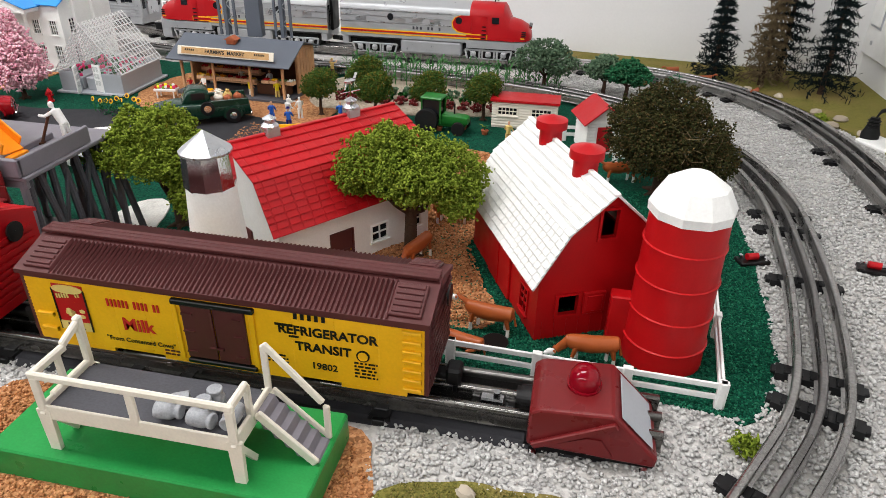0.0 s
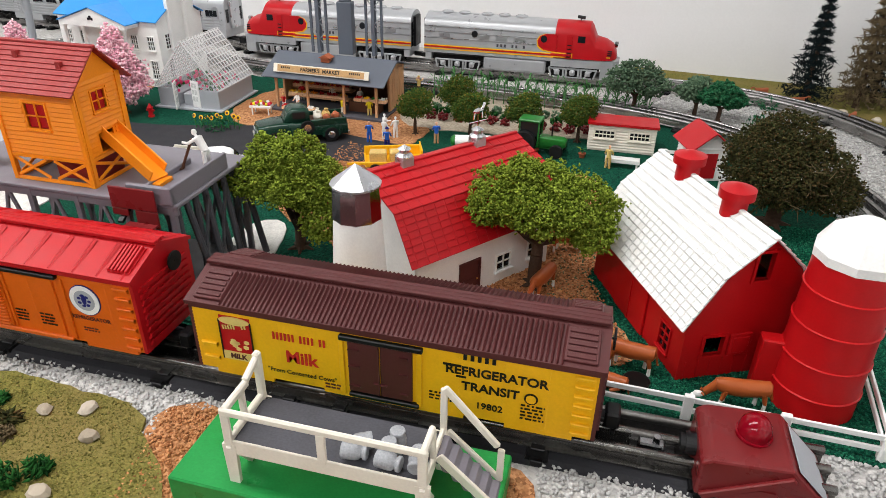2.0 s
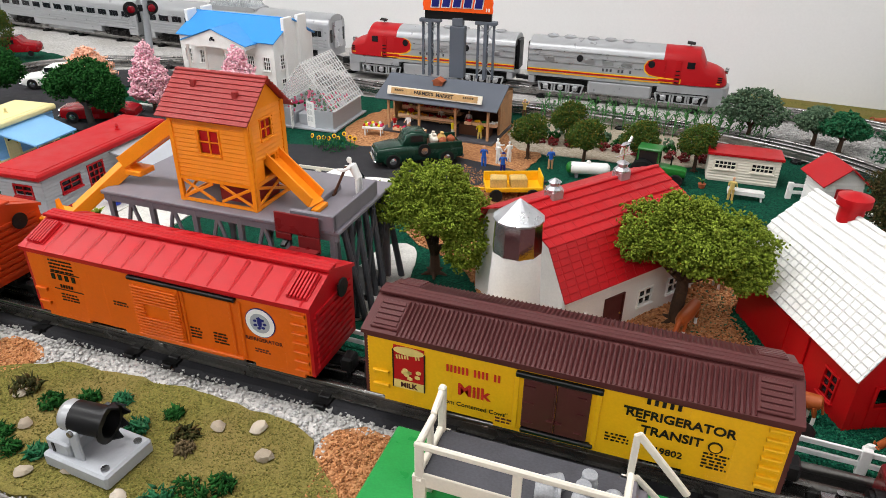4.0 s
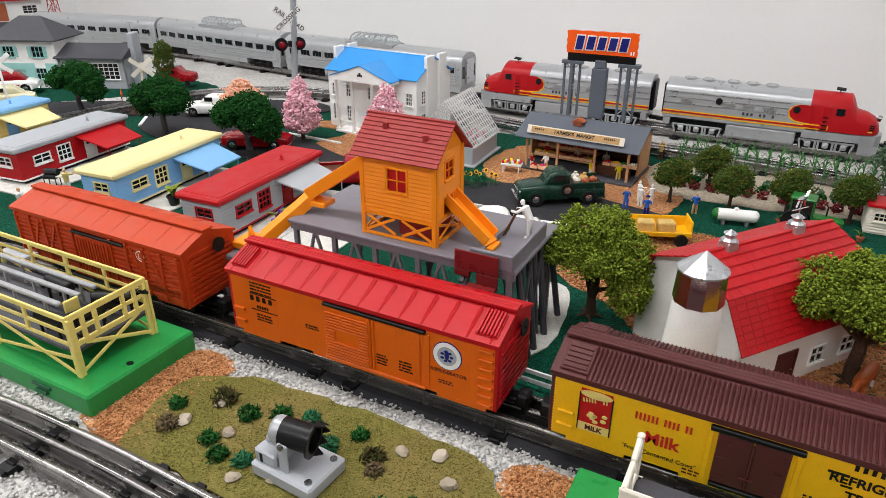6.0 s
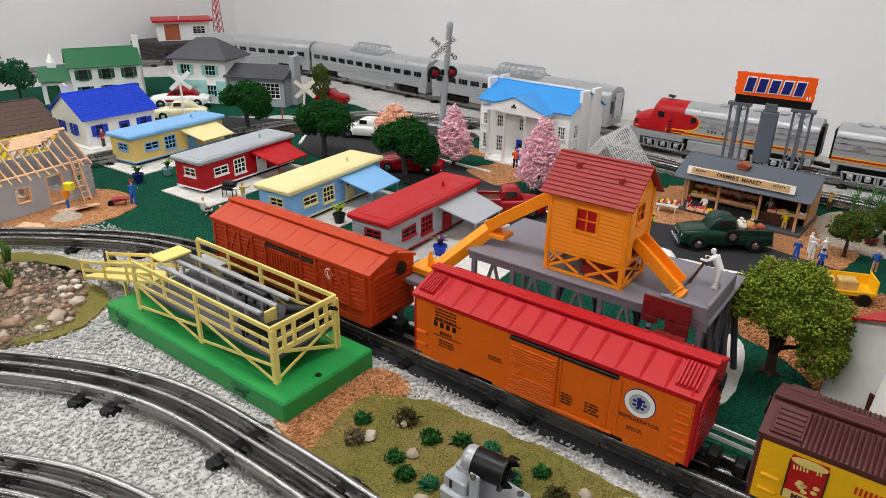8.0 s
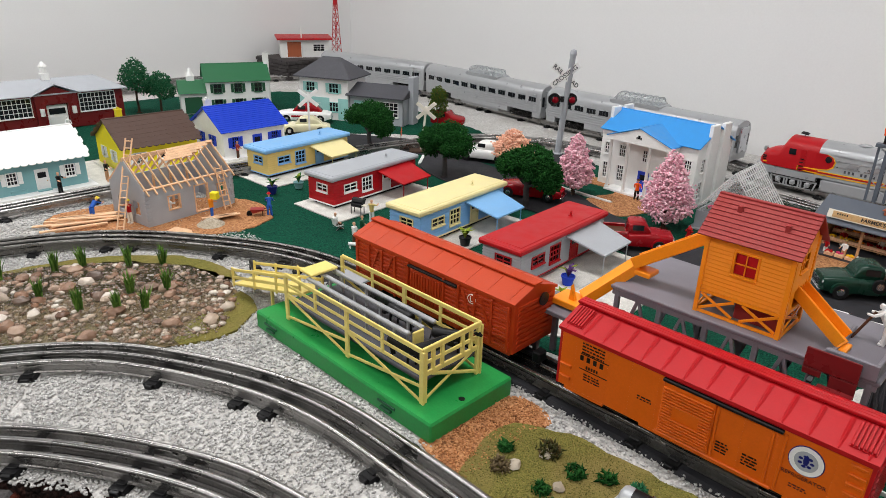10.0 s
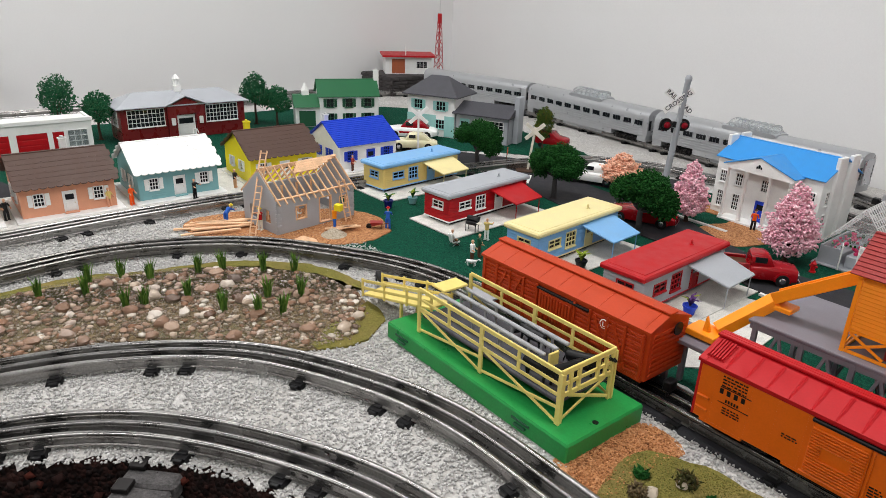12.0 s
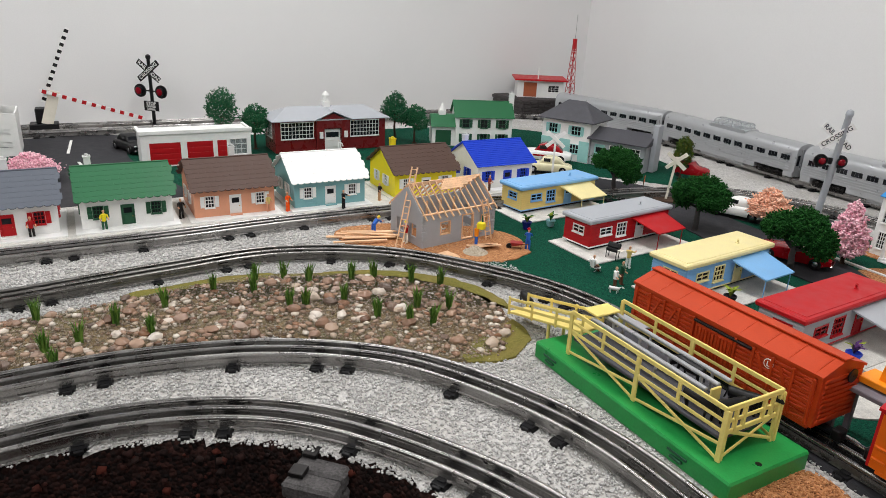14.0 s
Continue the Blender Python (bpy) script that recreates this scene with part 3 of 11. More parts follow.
def track(label, pts, z=0.002, outer="rail"):
    root = thing("track", pose(0, 0, z), label, "track", "tracks")
    line = spline(pts, 0.012)
    for off, mat in ((-GAUGE, outer), (0, "mid_rail" if outer == "rail" else outer), (GAUGE, outer)):
        part("rail", sweep(Geo(), line, RAIL, off), M[mat], root, "tubular steel rail", smooth=True)
    tie = Geo().prism([(-0.008, 0), (0.008, 0), (0.0062, 0.0046), (-0.0062, 0.0046)], -0.027, 0.027, "x").box(-0.03, -0.021, -0.004, 0.004, 0, 0.0042, 0.0005).box(0.021, 0.03, -0.004, 0.004, 0, 0.0042, 0.0005)
    tie.at()
    for s in (-GAUGE, 0, GAUGE):
        tie.box(s - 0.0058, s + 0.0058, -0.0045, 0.0045, 0.004, 0.0060, 0.0005)
    me = tie.mesh("tie")
    me.materials.append(M["black"])
    for i in range(3, len(line) - 2):
        c = i % 22
        if c in (3, 6, 14):
            d = line[i + 1] - line[i - 1]
            part("tie", me, None, root, m=Matrix.Translation(line[i] - Vector((0, 0, 0.0015))) @ Matrix.Rotation(math.atan2(d.y, d.x) - math.pi / 2, 4, "Z"))
        if c == 4:
            d = (line[i + 1] - line[i - 1]).normalized()
            s = Vector((d.y, -d.x, 0))
            pin = Geo()
            for off in (-GAUGE, 0, GAUGE):
                q = line[i] + s * off
                pin.tube(q - d * 0.002 + Vector((0, 0, 0.011)), q + d * 0.002 + Vector((0, 0, 0.011)), 0.0031, n=10)
            part("joint", pin, M["mid_rail"], root)
    return line


YT = 0.355
front_line = track("straight tubular three-rail track under the freight cars", [(0.066, YT), (-0.2, YT), (-0.45, YT), (-0.7, YT), (-0.88, YT), (-1.03, 0.340), (-1.16, 0.272), (-1.28, 0.165), (-1.345, 0.01), (-1.337, -0.15), (-1.31, -0.36), (-1.29, -0.6)], outer="black_rail")
loop_a = track("curved tubular three-rail track around the pond", [(0.3, 0.10), (0.05, 0.13), (-0.25, 0.152), (-0.5, 0.163), (-0.63, 0.165), (-0.75, 0.157), (-0.86, 0.118), (-0.97, 0.045), (-1.045, -0.07), (-1.08, -0.2), (-1.085, -0.33), (-1.07, -0.6)])
loop_b = track("curved tubular three-rail track on the edge of the rocky cut", [(-0.2, 0.08), (-0.45, 0.085), (-0.6, 0.076), (-0.707, 0.055), (-0.805, 0.005), (-0.893, -0.065), (-0.947, -0.145), (-0.975, -0.245), (-0.974, -0.35), (-0.95, -0.6)])
street_line = track("straight tubular three-rail track in front of the row of houses", [(-1.46, -0.6), (-1.475, -0.37), (-1.478, -0.13), (-1.49, 0.06), (-1.487, 0.28), (-1.47, 0.5), (-1.44, 0.72), (-1.41, 0.88), (-1.355, 1.03), (-1.25, 1.115), (-1.12, 1.15), (-0.95, 1.155), (-0.75, 1.12), (-0.55, 1.092), (-0.32, 1.088), (-0.12, 1.062), (0.0, 1.025), (0.09, 0.965), (0.172, 0.85), (0.205, 0.72), (0.2, 0.576), (0.186, 0.477), (0.165, 0.39), (0.128, 0.32), (0.06, 0.22), (-0.02, 0.16)])
back_line = track("tubular three-rail main line along the wall under the silver passenger train", [(0.30, 0.3), (0.318, 0.45), (0.328, 0.6), (0.328, 0.78), (0.316, 0.91), (0.282, 1.03), (0.20, 1.14), (0.06, 1.205), (-0.12, 1.218), (-0.35, 1.219), (-0.60, 1.222), (-0.76, 1.245), (-0.88, 1.285), (-1.05, 1.299), (-1.35, 1.319), (-1.84, 1.372), (-2.05, 1.365), (-2.30, 1.30), (-2.42, 1.12), (-2.44, 0.85), (-2.44, 0.4), (-2.44, 0.0), (-2.44, -0.6)])
west_line = track("tubular three-rail track close to the side wall", [(-1.9, 1.45), (-2.2, 1.42), (-2.46, 1.28), (-2.52, 1.0), (-2.53, 0.4), (-2.53, 0.0), (-2.53, -0.6)])

# ---------------------------------------------------------------- freight cars
def wheel_mesh():
    g = Geo().lathe([(0.0, -0.0035), (0.0088, -0.0035), (0.0098, -0.0028), (0.0098, -0.0015), (0.0085, -0.001), (0.0085, 0.003), (0.006, 0.0036), (0.0, 0.0036)], 20)
    me = g.mesh("wheel", True)
    me.materials.append(M["dark_metal"])
    return me


WHEEL = wheel_mesh()


def truck(car, cx):
    """A black freight truck with its four wheels and coupler bar, under a car."""
    t = part("truck", Geo().box(-0.028, 0.028, -0.020, -0.0165, 0.0175, 0.0255, 0.001).box(-0.028, 0.028, 0.0165, 0.020, 0.0175, 0.0255, 0.001)
             .box(-0.006, 0.006, -0.02, 0.02, 0.018, 0.027, 0.001).box(-0.02, -0.012, -0.0215, -0.0195, 0.0195, 0.0285, 0.0006)
             .box(0.012, 0.02, -0.0215, -0.0195, 0.0195, 0.0285, 0.0006).tube((-0.018, -0.022, 0.0225), (-0.018, 0.022, 0.0225), 0.0022).tube((0.018, -0.022, 0.0225), (0.018, 0.022, 0.0225), 0.0022),
             M["black"], car, "black truck frame", m=pose(cx, 0, 0))
    for x in (-0.018, 0.018):
        for s in (-1, 1):
            part("wheel", WHEEL, None, t, m=pose(x, s * 0.0145, 0.0245, 90 * s))
    return t


def coupler(car, s):
    e = HL - 0.126
    g = Geo().at(Matrix.Translation((e, 0, 0))).box(0.1, 0.137, -0.0045, 0.0045, 0.0195, 0.0235, 0.0008).box(0.133, 0.1425, -0.006, 0.007, 0.016, 0.0285, 0.0016).tube((0.139, -0.004, 0.0155), (0.139, -0.004, 0.0115), 0.0016)
    part("coupler", g, M["black"], car, "black knuckle coupler", m=pose(0, 0, 0, 0, 0, 0 if s > 0 else 180))


def rivet_strip(g, xs, z0, z1, y, step=0.0024):
    for x in xs:
        z = z0
        while z < z1:
            g.add([(x - 0.0004, y, z - 0.0004), (x + 0.0004, y, z - 0.0004), (x + 0.0004, y, z + 0.0004), (x - 0.0004, y, z + 0.0004), (x, y - 0.00045, z)], [(0, 1, 4), (1, 2, 4), (2, 3, 4), (3, 0, 4)])
            z += step
    return g


HL, HW, ZB, ZE, ZP = 0.126, 0.031, 0.028, 0.0785, 0.0895


def car_shell(car, side_mat, end_mat, roof_mat, ends="ribs"):
    """Floor frame, two sides, two ends of a freight car; local x along the track."""
    part("underframe", Geo().box(-HL + 0.004, HL - 0.004, -0.024, 0.024, ZB - 0.004, ZB + 0.004, 0.001).box(-HL + 0.004, HL - 0.004, -0.005, 0.005, 0.0205, ZB, 0.0008)
         .box(-0.03, 0.03, -0.022, -0.012, 0.017, ZB, 0.001), M["black"], car, "black underframe")
    for s in (-1, 1):
        part("side", Geo().box(-HL, HL, s * (HW - 0.003), s * HW, ZB, ZE, 0.0005)
             .box(-0.115, -0.075, s * (HW - 0.003), s * (HW - 0.0004), ZB - 0.003, ZB + 0.001).box(0.075, 0.115, s * (HW - 0.003), s * (HW - 0.0004), ZB - 0.003, ZB + 0.001)
             .box(-0.04, 0.05, s * (HW - 0.003), s * (HW - 0.0004), ZB - 0.0025, ZB + 0.001), M[side_mat], car)
        g = Geo().prism([(-HW, ZB), (HW, ZB), (HW, ZE), (0, ZP - 0.001), (-HW, ZE)], s * (HL - 0.0005), s * (HL + 0.002), "x")
        end = part("end_wall", g, M[end_mat], car)
        rib = Geo().prism([(-HW + 0.004, 0), (HW - 0.004, 0), (HW - 0.006, 0.0028), (-HW + 0.006, 0.0028)], s * (HL + 0.0005), s * (HL + 0.0036), "x").mesh("rib")
        for k in range(9):
            part("rib", rib, M[end_mat], end, m=pose(0, 0, ZB + 0.005 + k * 0.0052))
        wheel = Geo().lathe([(0.0055, -0.0006), (0.007, -0.0006), (0.007, 0.0006), (0.0055, 0.0006)], 18)
        for a in range(3):
            wheel.tube((-0.006 * math.cos(a * 1.047), -0.006 * math.sin(a * 1.047), 0), (0.006 * math.cos(a * 1.047), 0.006 * math.sin(a * 1.047), 0), 0.0006, n=5)
        wheel.tube((0, 0, -0.004), (0, 0, 0.001), 0.0008, n=6)
        part("brake_wheel", wheel, M["black"], car, "black brake wheel", m=pose(s * (HL + 0.006), 0.008, ZE - 0.004, 90, 0, 90 * s))
        coupler(car, s)
        truck(car, s * (HL - 0.038))


def ladder(car, mat, x, n, z0, z1, w=0.011, name="ladder"):
    for k in range(n):
        z = z0 + (z1 - z0) * k / max(n - 1, 1)
        part("rung", Geo().box(x - w / 2, x + w / 2, -HW - 0.0022, -HW + 0.0005, z - 0.0011, z + 0.0011, 0.0004).box(x - w / 2, x - w / 2 + 0.0009, -HW - 0.002, -HW, z - 0.002, z + 0.001).box(x + w / 2 - 0.0009, x + w / 2, -HW - 0.002, -HW, z - 0.002, z + 0.001), M[mat], car)


def roof_poly(z0=0.0, over=0.0024, th=0.0018):
    a, b = HW + over, ZE + z0
    return [(-a, b - 0.001), (-a, b + th), (0, ZP + th), (a, b + th), (a, b - 0.001), (0, ZP - 0.0015)]


def rail_car(x, label, group="freight cars"):
    return thing("freight_car", pose(x, YT, 0.003), label, "freight car", group)


# yellow refrigerator car with a brown roof
car = rail_car(-0.198, "yellow toy milk refrigerator car with brown roof and doors")
car_shell(car, "yellow", "maroon", "maroon")
g = Geo().prism(roof_poly(), -HL - 0.003, HL + 0.003, "x")
roof = part("roof", g, M["maroon"], car, "brown corrugated roof")


def roof_rib(half, a, i_, rise, s):
    return Geo().add([(-half, s * a, ZE + 0.0016), (half, s * a, ZE + 0.0016), (half, s * i_, ZP), (-half, s * i_, ZP), (0, s * a, ZE + rise), (0, s * i_, ZP + rise - 0.0016)], [(0, 4, 5, 3), (4, 1, 2, 5), (0, 1, 4), (3, 5, 2)]).mesh("roof_rib")


for s in (-1, 1):
    rib = roof_rib(0.0009, HW + 0.002, 0.008, 0.0033, s)
    for i in range(72):
        part("roof_rib", rib, M["maroon"], roof, m=pose(-HL + 0.0215 + i * (2 * HL - 0.043) / 71, 0, 0))
plank = Geo().box(-HL - 0.002, HL + 0.002, -0.0017, 0.0017, ZP + 0.0015, ZP + 0.004, 0.0004).mesh("roof_walk_plank")
for yy in (-0.0038, 0, 0.0038):
    part("roof_walk_plank", plank, M["maroon"], car, m=pose(0, yy, 0))
for sx in (-1, 1):
    for sy in (-1, 1):
        slope = math.degrees(math.atan2(ZP - ZE, HW))
        gh = Geo().box(-0.0095, 0.0095, -0.0115, 0.0115, 0.0, 0.0022, 0.0005)
        hatch = part("ice_hatch", gh, M["maroon"], car, m=pose(sx * (HL - 0.012), sy * 0.0195, (ZE + ZP) / 2 + 0.0008, -sy * slope))
        for q in range(5):
            part("slat", Geo().box(-0.008, 0.008, -0.0095 + q * 0.0042, -0.0068 + q * 0.0042, 0.002, 0.0032, 0.0003), M["maroon"], hatch)
part("eave_strip", Geo().box(-HL, HL, -HW - 0.0012, -HW + 0.001, ZE - 0.0035, ZE - 0.0005, 0.0004), M["maroon"], car)
for x0, x1 in ((-0.0225, 0.0015), (0.0025, 0.0185)):
    d = part("door", Geo().box(-0.022 if x0 < 0 else -0.0015, -0.0025 if x0 < 0 else 0.0185, -HW - 0.0015, -HW + 0.0005, ZB + 0.004, ZE - 0.008, 0.0005), M["maroon"], car, "brown hinged door")
    for z in (ZB + 0.009, ZB + 0.024, ZE - 0.014):
        x = -0.0205 if x0 < 0 else 0.017
        part("hinge", Geo().box(x - 0.001, x + 0.006 if x0 < 0 else x - 0.006, -HW - 0.0026, -HW - 0.001, z - 0.0006, z + 0.0006), M["maroon"], d)
part("door_latch", Geo().tube((-0.002, -HW - 0.0025, ZB + 0.006), (-0.002, -HW - 0.0025, ZE - 0.01), 0.0006, n=6).box(-0.006, 0.003, -HW - 0.0032, -HW - 0.0012, ZB + 0.013, ZB + 0.0142), M["maroon"], car)
part("door_rail", Geo().box(-0.027, 0.025, -HW - 0.003, -HW + 0.0005, ZE - 0.008, ZE - 0.0045, 0.0006), M["black"], car, "black upper door rail")
part("door_rail", Geo().box(-0.022, 0.023, -HW - 0.003, -HW + 0.0005, ZB + 0.0005, ZB + 0.0035, 0.0006), M["black"], car, "black lower door rail")
ladder(car, "yellow", 0.1185, 7, ZB + 0.004, ZE - 0.006)
ladder(car, "yellow", -0.1165, 2, ZB + 0.010, ZB + 0.021, 0.011)
g = rivet_strip(Geo(), [-0.1255, -0.094, -0.068, -0.047, -0.0265, 0.0245, 0.047, 0.073, 0.099, 0.1235], ZB + 0.003, ZE - 0.006, -HW)
part("rivets", g, M["yellow"], car)
for x in (-0.0262, 0.0228):
    part("door_post", Geo().box(x - 0.0016, x + 0.0016, -HW - 0.0014, -HW, ZB + 0.001, ZE - 0.008, 0.0004), M["yellow"], car)
y = -HW - 0.0004
can = part("can_picture", Geo().box(-0.0105, 0.0105, 0, 0.0004, -0.0165, 0.0165), M["red"], car, "red and white milk can picture", m=pose(-0.097, y, ZB + 0.0275))
can_cream = Geo()
can_cream.v = []
can_cream.prism([(-0.0105 + 0.0105 * (1 - math.cos(k * math.pi / 8)), 0.0135 + 0.003 * math.sin(k * math.pi / 8)) for k in range(9)] + [(-0.0105 + 0.0105 * (1 - math.cos(k * math.pi / 8)), 0.0135 - 0.003 * math.sin(k * math.pi / 8)) for k in range(7, 0, -1)], -0.0007, -0.0001)
part("can_top", can_cream, M["straw"], can, "pale can lid")
part("can_band", Geo().box(-0.0108, 0.0108, -0.0005, 0.0001, -0.0168, -0.0105), M["straw"], can, "pale lower band")
part("can_outline", Geo().box(-0.0112, -0.0104, -0.0006, 0, -0.0168, 0.0135).box(0.0104, 0.0112, -0.0006, 0, -0.0168, 0.0135), M["black"], can)
fl = Geo()
for k in range(9):
    fl.ball((0.007 * math.cos(k * 2.4) * (k % 3) / 2, -0.0002, -0.0035 + 0.0045 * math.sin(k * 2.4) * (k % 3) / 2), (0.0022, 0.0004, 0.0017), 7)
part("can_flowers", fl, M["straw"], can)
part("can_name", bars(1, 0.017, 0.0042, 9, 0.3, 3), M["straw"], can, m=pose(0, -0.0004, 0.0085, 0, -8))
lettering("can_word", "MILK", 0.0052, M["maroon"], can, pose(0, -0.0006, -0.0138, 90), bold=0.0002)
part("maker_name", bars(1, 0.036, 0.0076, 14, 0.32, 5), M["red_letter"], car, "red display lettering", m=pose(-0.0535, y, ZB + 0.0345))
lettering("side_word", "Milk", 0.0125, M["red_letter"], car, pose(-0.0535, y, ZB + 0.0205, 90), "red lettering", 0.0003)
lettering("slogan", "\"From Contented Cows\"", 0.0046, M["black"], car, pose(-0.0540, y, ZB + 0.0085, 90, 0, 0), "small black slogan")
part("company_name", bars(1, 0.021, 0.0085, 5, 0.5, 41), M["black"], car, "black display lettering", m=pose(0.0595, y, ZB + 0.0445))
lettering("side_word", "REFRIGERATOR", 0.0086, M["black"], car, pose(0.0685, y, ZB + 0.0345, 90), "black display lettering", 0.00022)
lettering("side_word", "TRANSIT", 0.0086, M["black"], car, pose(0.0655, y, ZB + 0.0235, 90), "black display lettering", 0.00022)
part("company_mark", Geo().lathe([(0.0030, 0), (0.0040, 0), (0.0040, 0.0005), (0.0030, 0.0005)], 20), M["black"], car, m=pose(0.0895, y, ZB + 0.0230, 90))
part("company_mark_face", Geo().lathe([(0.0001, 0.0004), (0.0030, 0.0004), (0.0030, 0.0008), (0.0001, 0.0008)], 18), M["yellow"], car, m=pose(0.0895, y, ZB + 0.0230, 90))
part("name_flourish", Geo().box(0.037, 0.048, y - 0.0003, y + 0.0002, ZB + 0.037, ZB + 0.0384).box(0.045, 0.051, y - 0.0003, y + 0.0002, ZB + 0.0295, ZB + 0.0307), M["black"], car)
lettering("car_number", "19802", 0.0066, M["black"], car, pose(0.0655, y, ZB + 0.0105, 90), "black car number", 0.0001)
part("capacity_lines", bars(3, 0.014, 0.0072, 4, 0.2, 8), M["black"], car, m=pose(0.036, y, ZB + 0.0125))
part("dimension_lines", bars(5, 0.014, 0.0125, 3, 0.3, 9), M["black"], car, m=pose(0.091, y, ZB + 0.0125))
part("built_lines", bars(2, 0.011, 0.005, 5, 0.3, 10), M["maroon"], car, m=pose(-0.033, y, ZB + 0.0040))

# orange refrigerator car with a red roof
HL, ZE, ZP = 0.1215, 0.084, 0.0965
car = rail_car(-0.4885, "orange toy refrigerator car with glossy red roof and ends")
car_shell(car, "orange_car", "red", "red")
g = Geo().prism(roof_poly(), -HL - 0.003, HL + 0.003, "x")
roof = part("roof", g, M["red"], car, "red seamed roof")
for s in (-1, 1):
    rib = roof_rib(0.0017, HW + 0.0015, 0.007, 0.0028, s)
    for i in range(14):
        part("roof_rib", rib, M["red"], roof, m=pose(-HL + 0.004 + i * (2 * HL - 0.008) / 13, 0, 0))
plank = Geo().box(-HL - 0.004, HL + 0.004, -0.0017, 0.0017, ZP + 0.0015, ZP + 0.0042, 0.0004).mesh("roof_walk_plank")
for yy in (-0.0038, 0, 0.0038):
    part("roof_walk_plank", plank, M["red"], car, m=pose(0, yy, 0))
for sx in (-1, 1):
    hatch = part("hatch_platform", Geo().box(-0.0082, 0.0082, -0.0112, 0.0112, 0.0, 0.0011, 0.0003), M["red"], car, m=pose(sx * (HL - 0.009), -0.0175, (ZE + ZP) / 2 + 0.0016, math.degrees(math.atan2(ZP - ZE, HW))))
    for q in range(6):
        part("slat", Geo().box(-0.0075 + q * 0.0026, -0.0058 + q * 0.0026, -0.011, 0.011, 0.001, 0.0032, 0.0003), M["red"], hatch)
part("eave_strip", Geo().box(-HL, HL, -HW - 0.0012, -HW + 0.001, ZE - 0.003, ZE - 0.0002, 0.0004), M["red"], car)
d = part("plug_door", Geo().box(-0.0235, 0.0185, -HW - 0.0018, -HW + 0.0005, ZB + 0.0035, ZE - 0.006, 0.0005), M["orange_car"], car, "orange slatted sliding door")
for k in range(16):
    z = ZB + 0.0055 + k * 0.0026
    if 5 < k < 10:
        part("slat", Geo().box(-0.0225, -0.0135, -HW - 0.0036, -HW - 0.0014, z, z + 0.0012, 0.0003), M["orange_car"], d)
        part("slat", Geo().box(0.0085, 0.0175, -HW - 0.0036, -HW - 0.0014, z, z + 0.0012, 0.0003), M["orange_car"], d)
    else:
        part("slat", Geo().box(-0.0225, 0.0175, -HW - 0.0036, -HW - 0.0014, z, z + 0.0012, 0.0003), M["orange_car"], d)
part("door_rail", Geo().box(-0.0245, 0.0665, -HW - 0.0032, -HW + 0.0005, ZE - 0.0062, ZE - 0.0032, 0.0006), M["black"], car, "black door rail")
part("door_sill", Geo().box(-0.0255, 0.0665, -HW - 0.0022, -HW + 0.0005, ZB + 0.0004, ZB + 0.003, 0.0006), M["orange_car"], car)
for x in (0.0205, 0.0605, 0.0685):
    part("door_post", Geo().box(x - 0.001, x + 0.001, -HW - 0.0014, -HW, ZB + 0.002, ZE - 0.006, 0.0004), M["orange_car"], car)
ladder(car, "orange_car", 0.1145, 7, ZB + 0.004, ZE - 0.006)
ladder(car, "orange_car", -0.1145, 2, ZB + 0.010, ZB + 0.022)
part("rivets", rivet_strip(Geo(), [-0.1205, -0.106, -0.074, -0.052, -0.028, 0.040, 0.0635, 0.1015, 0.1195], ZB + 0.003, ZE - 0.005, -HW), M["orange_car"], car)
part("owner_lines", bars(4, 0.022, 0.012, 6, 0.2, 21), M["black"], car, m=pose(-0.089, y, ZB + 0.0455))
part("reporting_mark", bars(1, 0.026, 0.0068, 4, 0.25, 22), M["black"], car, "bold black reporting mark", m=pose(-0.088, y, ZB + 0.0345))
for z in (0.0392, 0.0245):
    part("mark_line", Geo().box(-0.101, -0.073, y - 0.0003, y + 0.0002, ZB + z, ZB + z + 0.0006), M["black"], car)
part("car_number", bars(1, 0.013, 0.004, 5, 0.25, 23), M["black"], car, m=pose(-0.088, y, ZB + 0.0272))
part("data_lines", bars(3, 0.016, 0.0078, 5, 0.3, 24), M["black"], car, m=pose(-0.088, y, ZB + 0.0180))
part("door_lines", bars(2, 0.013, 0.0048, 5, 0.3, 25), M["black"], car, m=pose(-0.038, y, ZB + 0.024))
part("weight_lines", bars(4, 0.010, 0.0105, 3, 0.35, 26), M["black"], car, m=pose(0.028, y, ZB + 0.0145))
part("weight_lines", bars(4, 0.012, 0.0105, 3, 0.35, 27), M["black"], car, m=pose(0.049, y, ZB + 0.0145))
em = part("emblem", Geo().lathe([(0, 0), (0.0118, 0), (0.0118, 0.0006), (0, 0.0006)], 32), M["navy"], car, "round blue and white emblem", m=pose(0.084, -HW, ZB + 0.0362, 90))
part("emblem_ring", Geo().lathe([(0, 0.0006), (0.0112, 0.0006), (0.0112, 0.0009), (0, 0.0009)], 32), M["white"], em)
part("emblem_ring", Geo().lathe([(0, 0.0009), (0.0078, 0.0009), (0.0078, 0.0011), (0, 0.0011)], 28), M["grey_light"], em)
g = Geo()
for k in range(7):
    a = k * 0.9
    g.ball((0.004 * math.cos(a), 0.004 * math.sin(a), 0.0012), (0.0018, 0.0012, 0.0003), 7)
g.ball((0, 0.001, 0.0012), (0.002, 0.0045, 0.0003), 8)
part("emblem_figure", g, M["navy"], em)
lettering("side_word", "REFRIGERATOR", 0.0043, M["maroon"], car, pose(0.085, y, ZB + 0.0215, 90), "dark lettering")
part("small_lines", bars(2, 0.012, 0.004, 5, 0.3, 28), M["maroon"], car, m=pose(0.083, y, ZB + 0.0125))

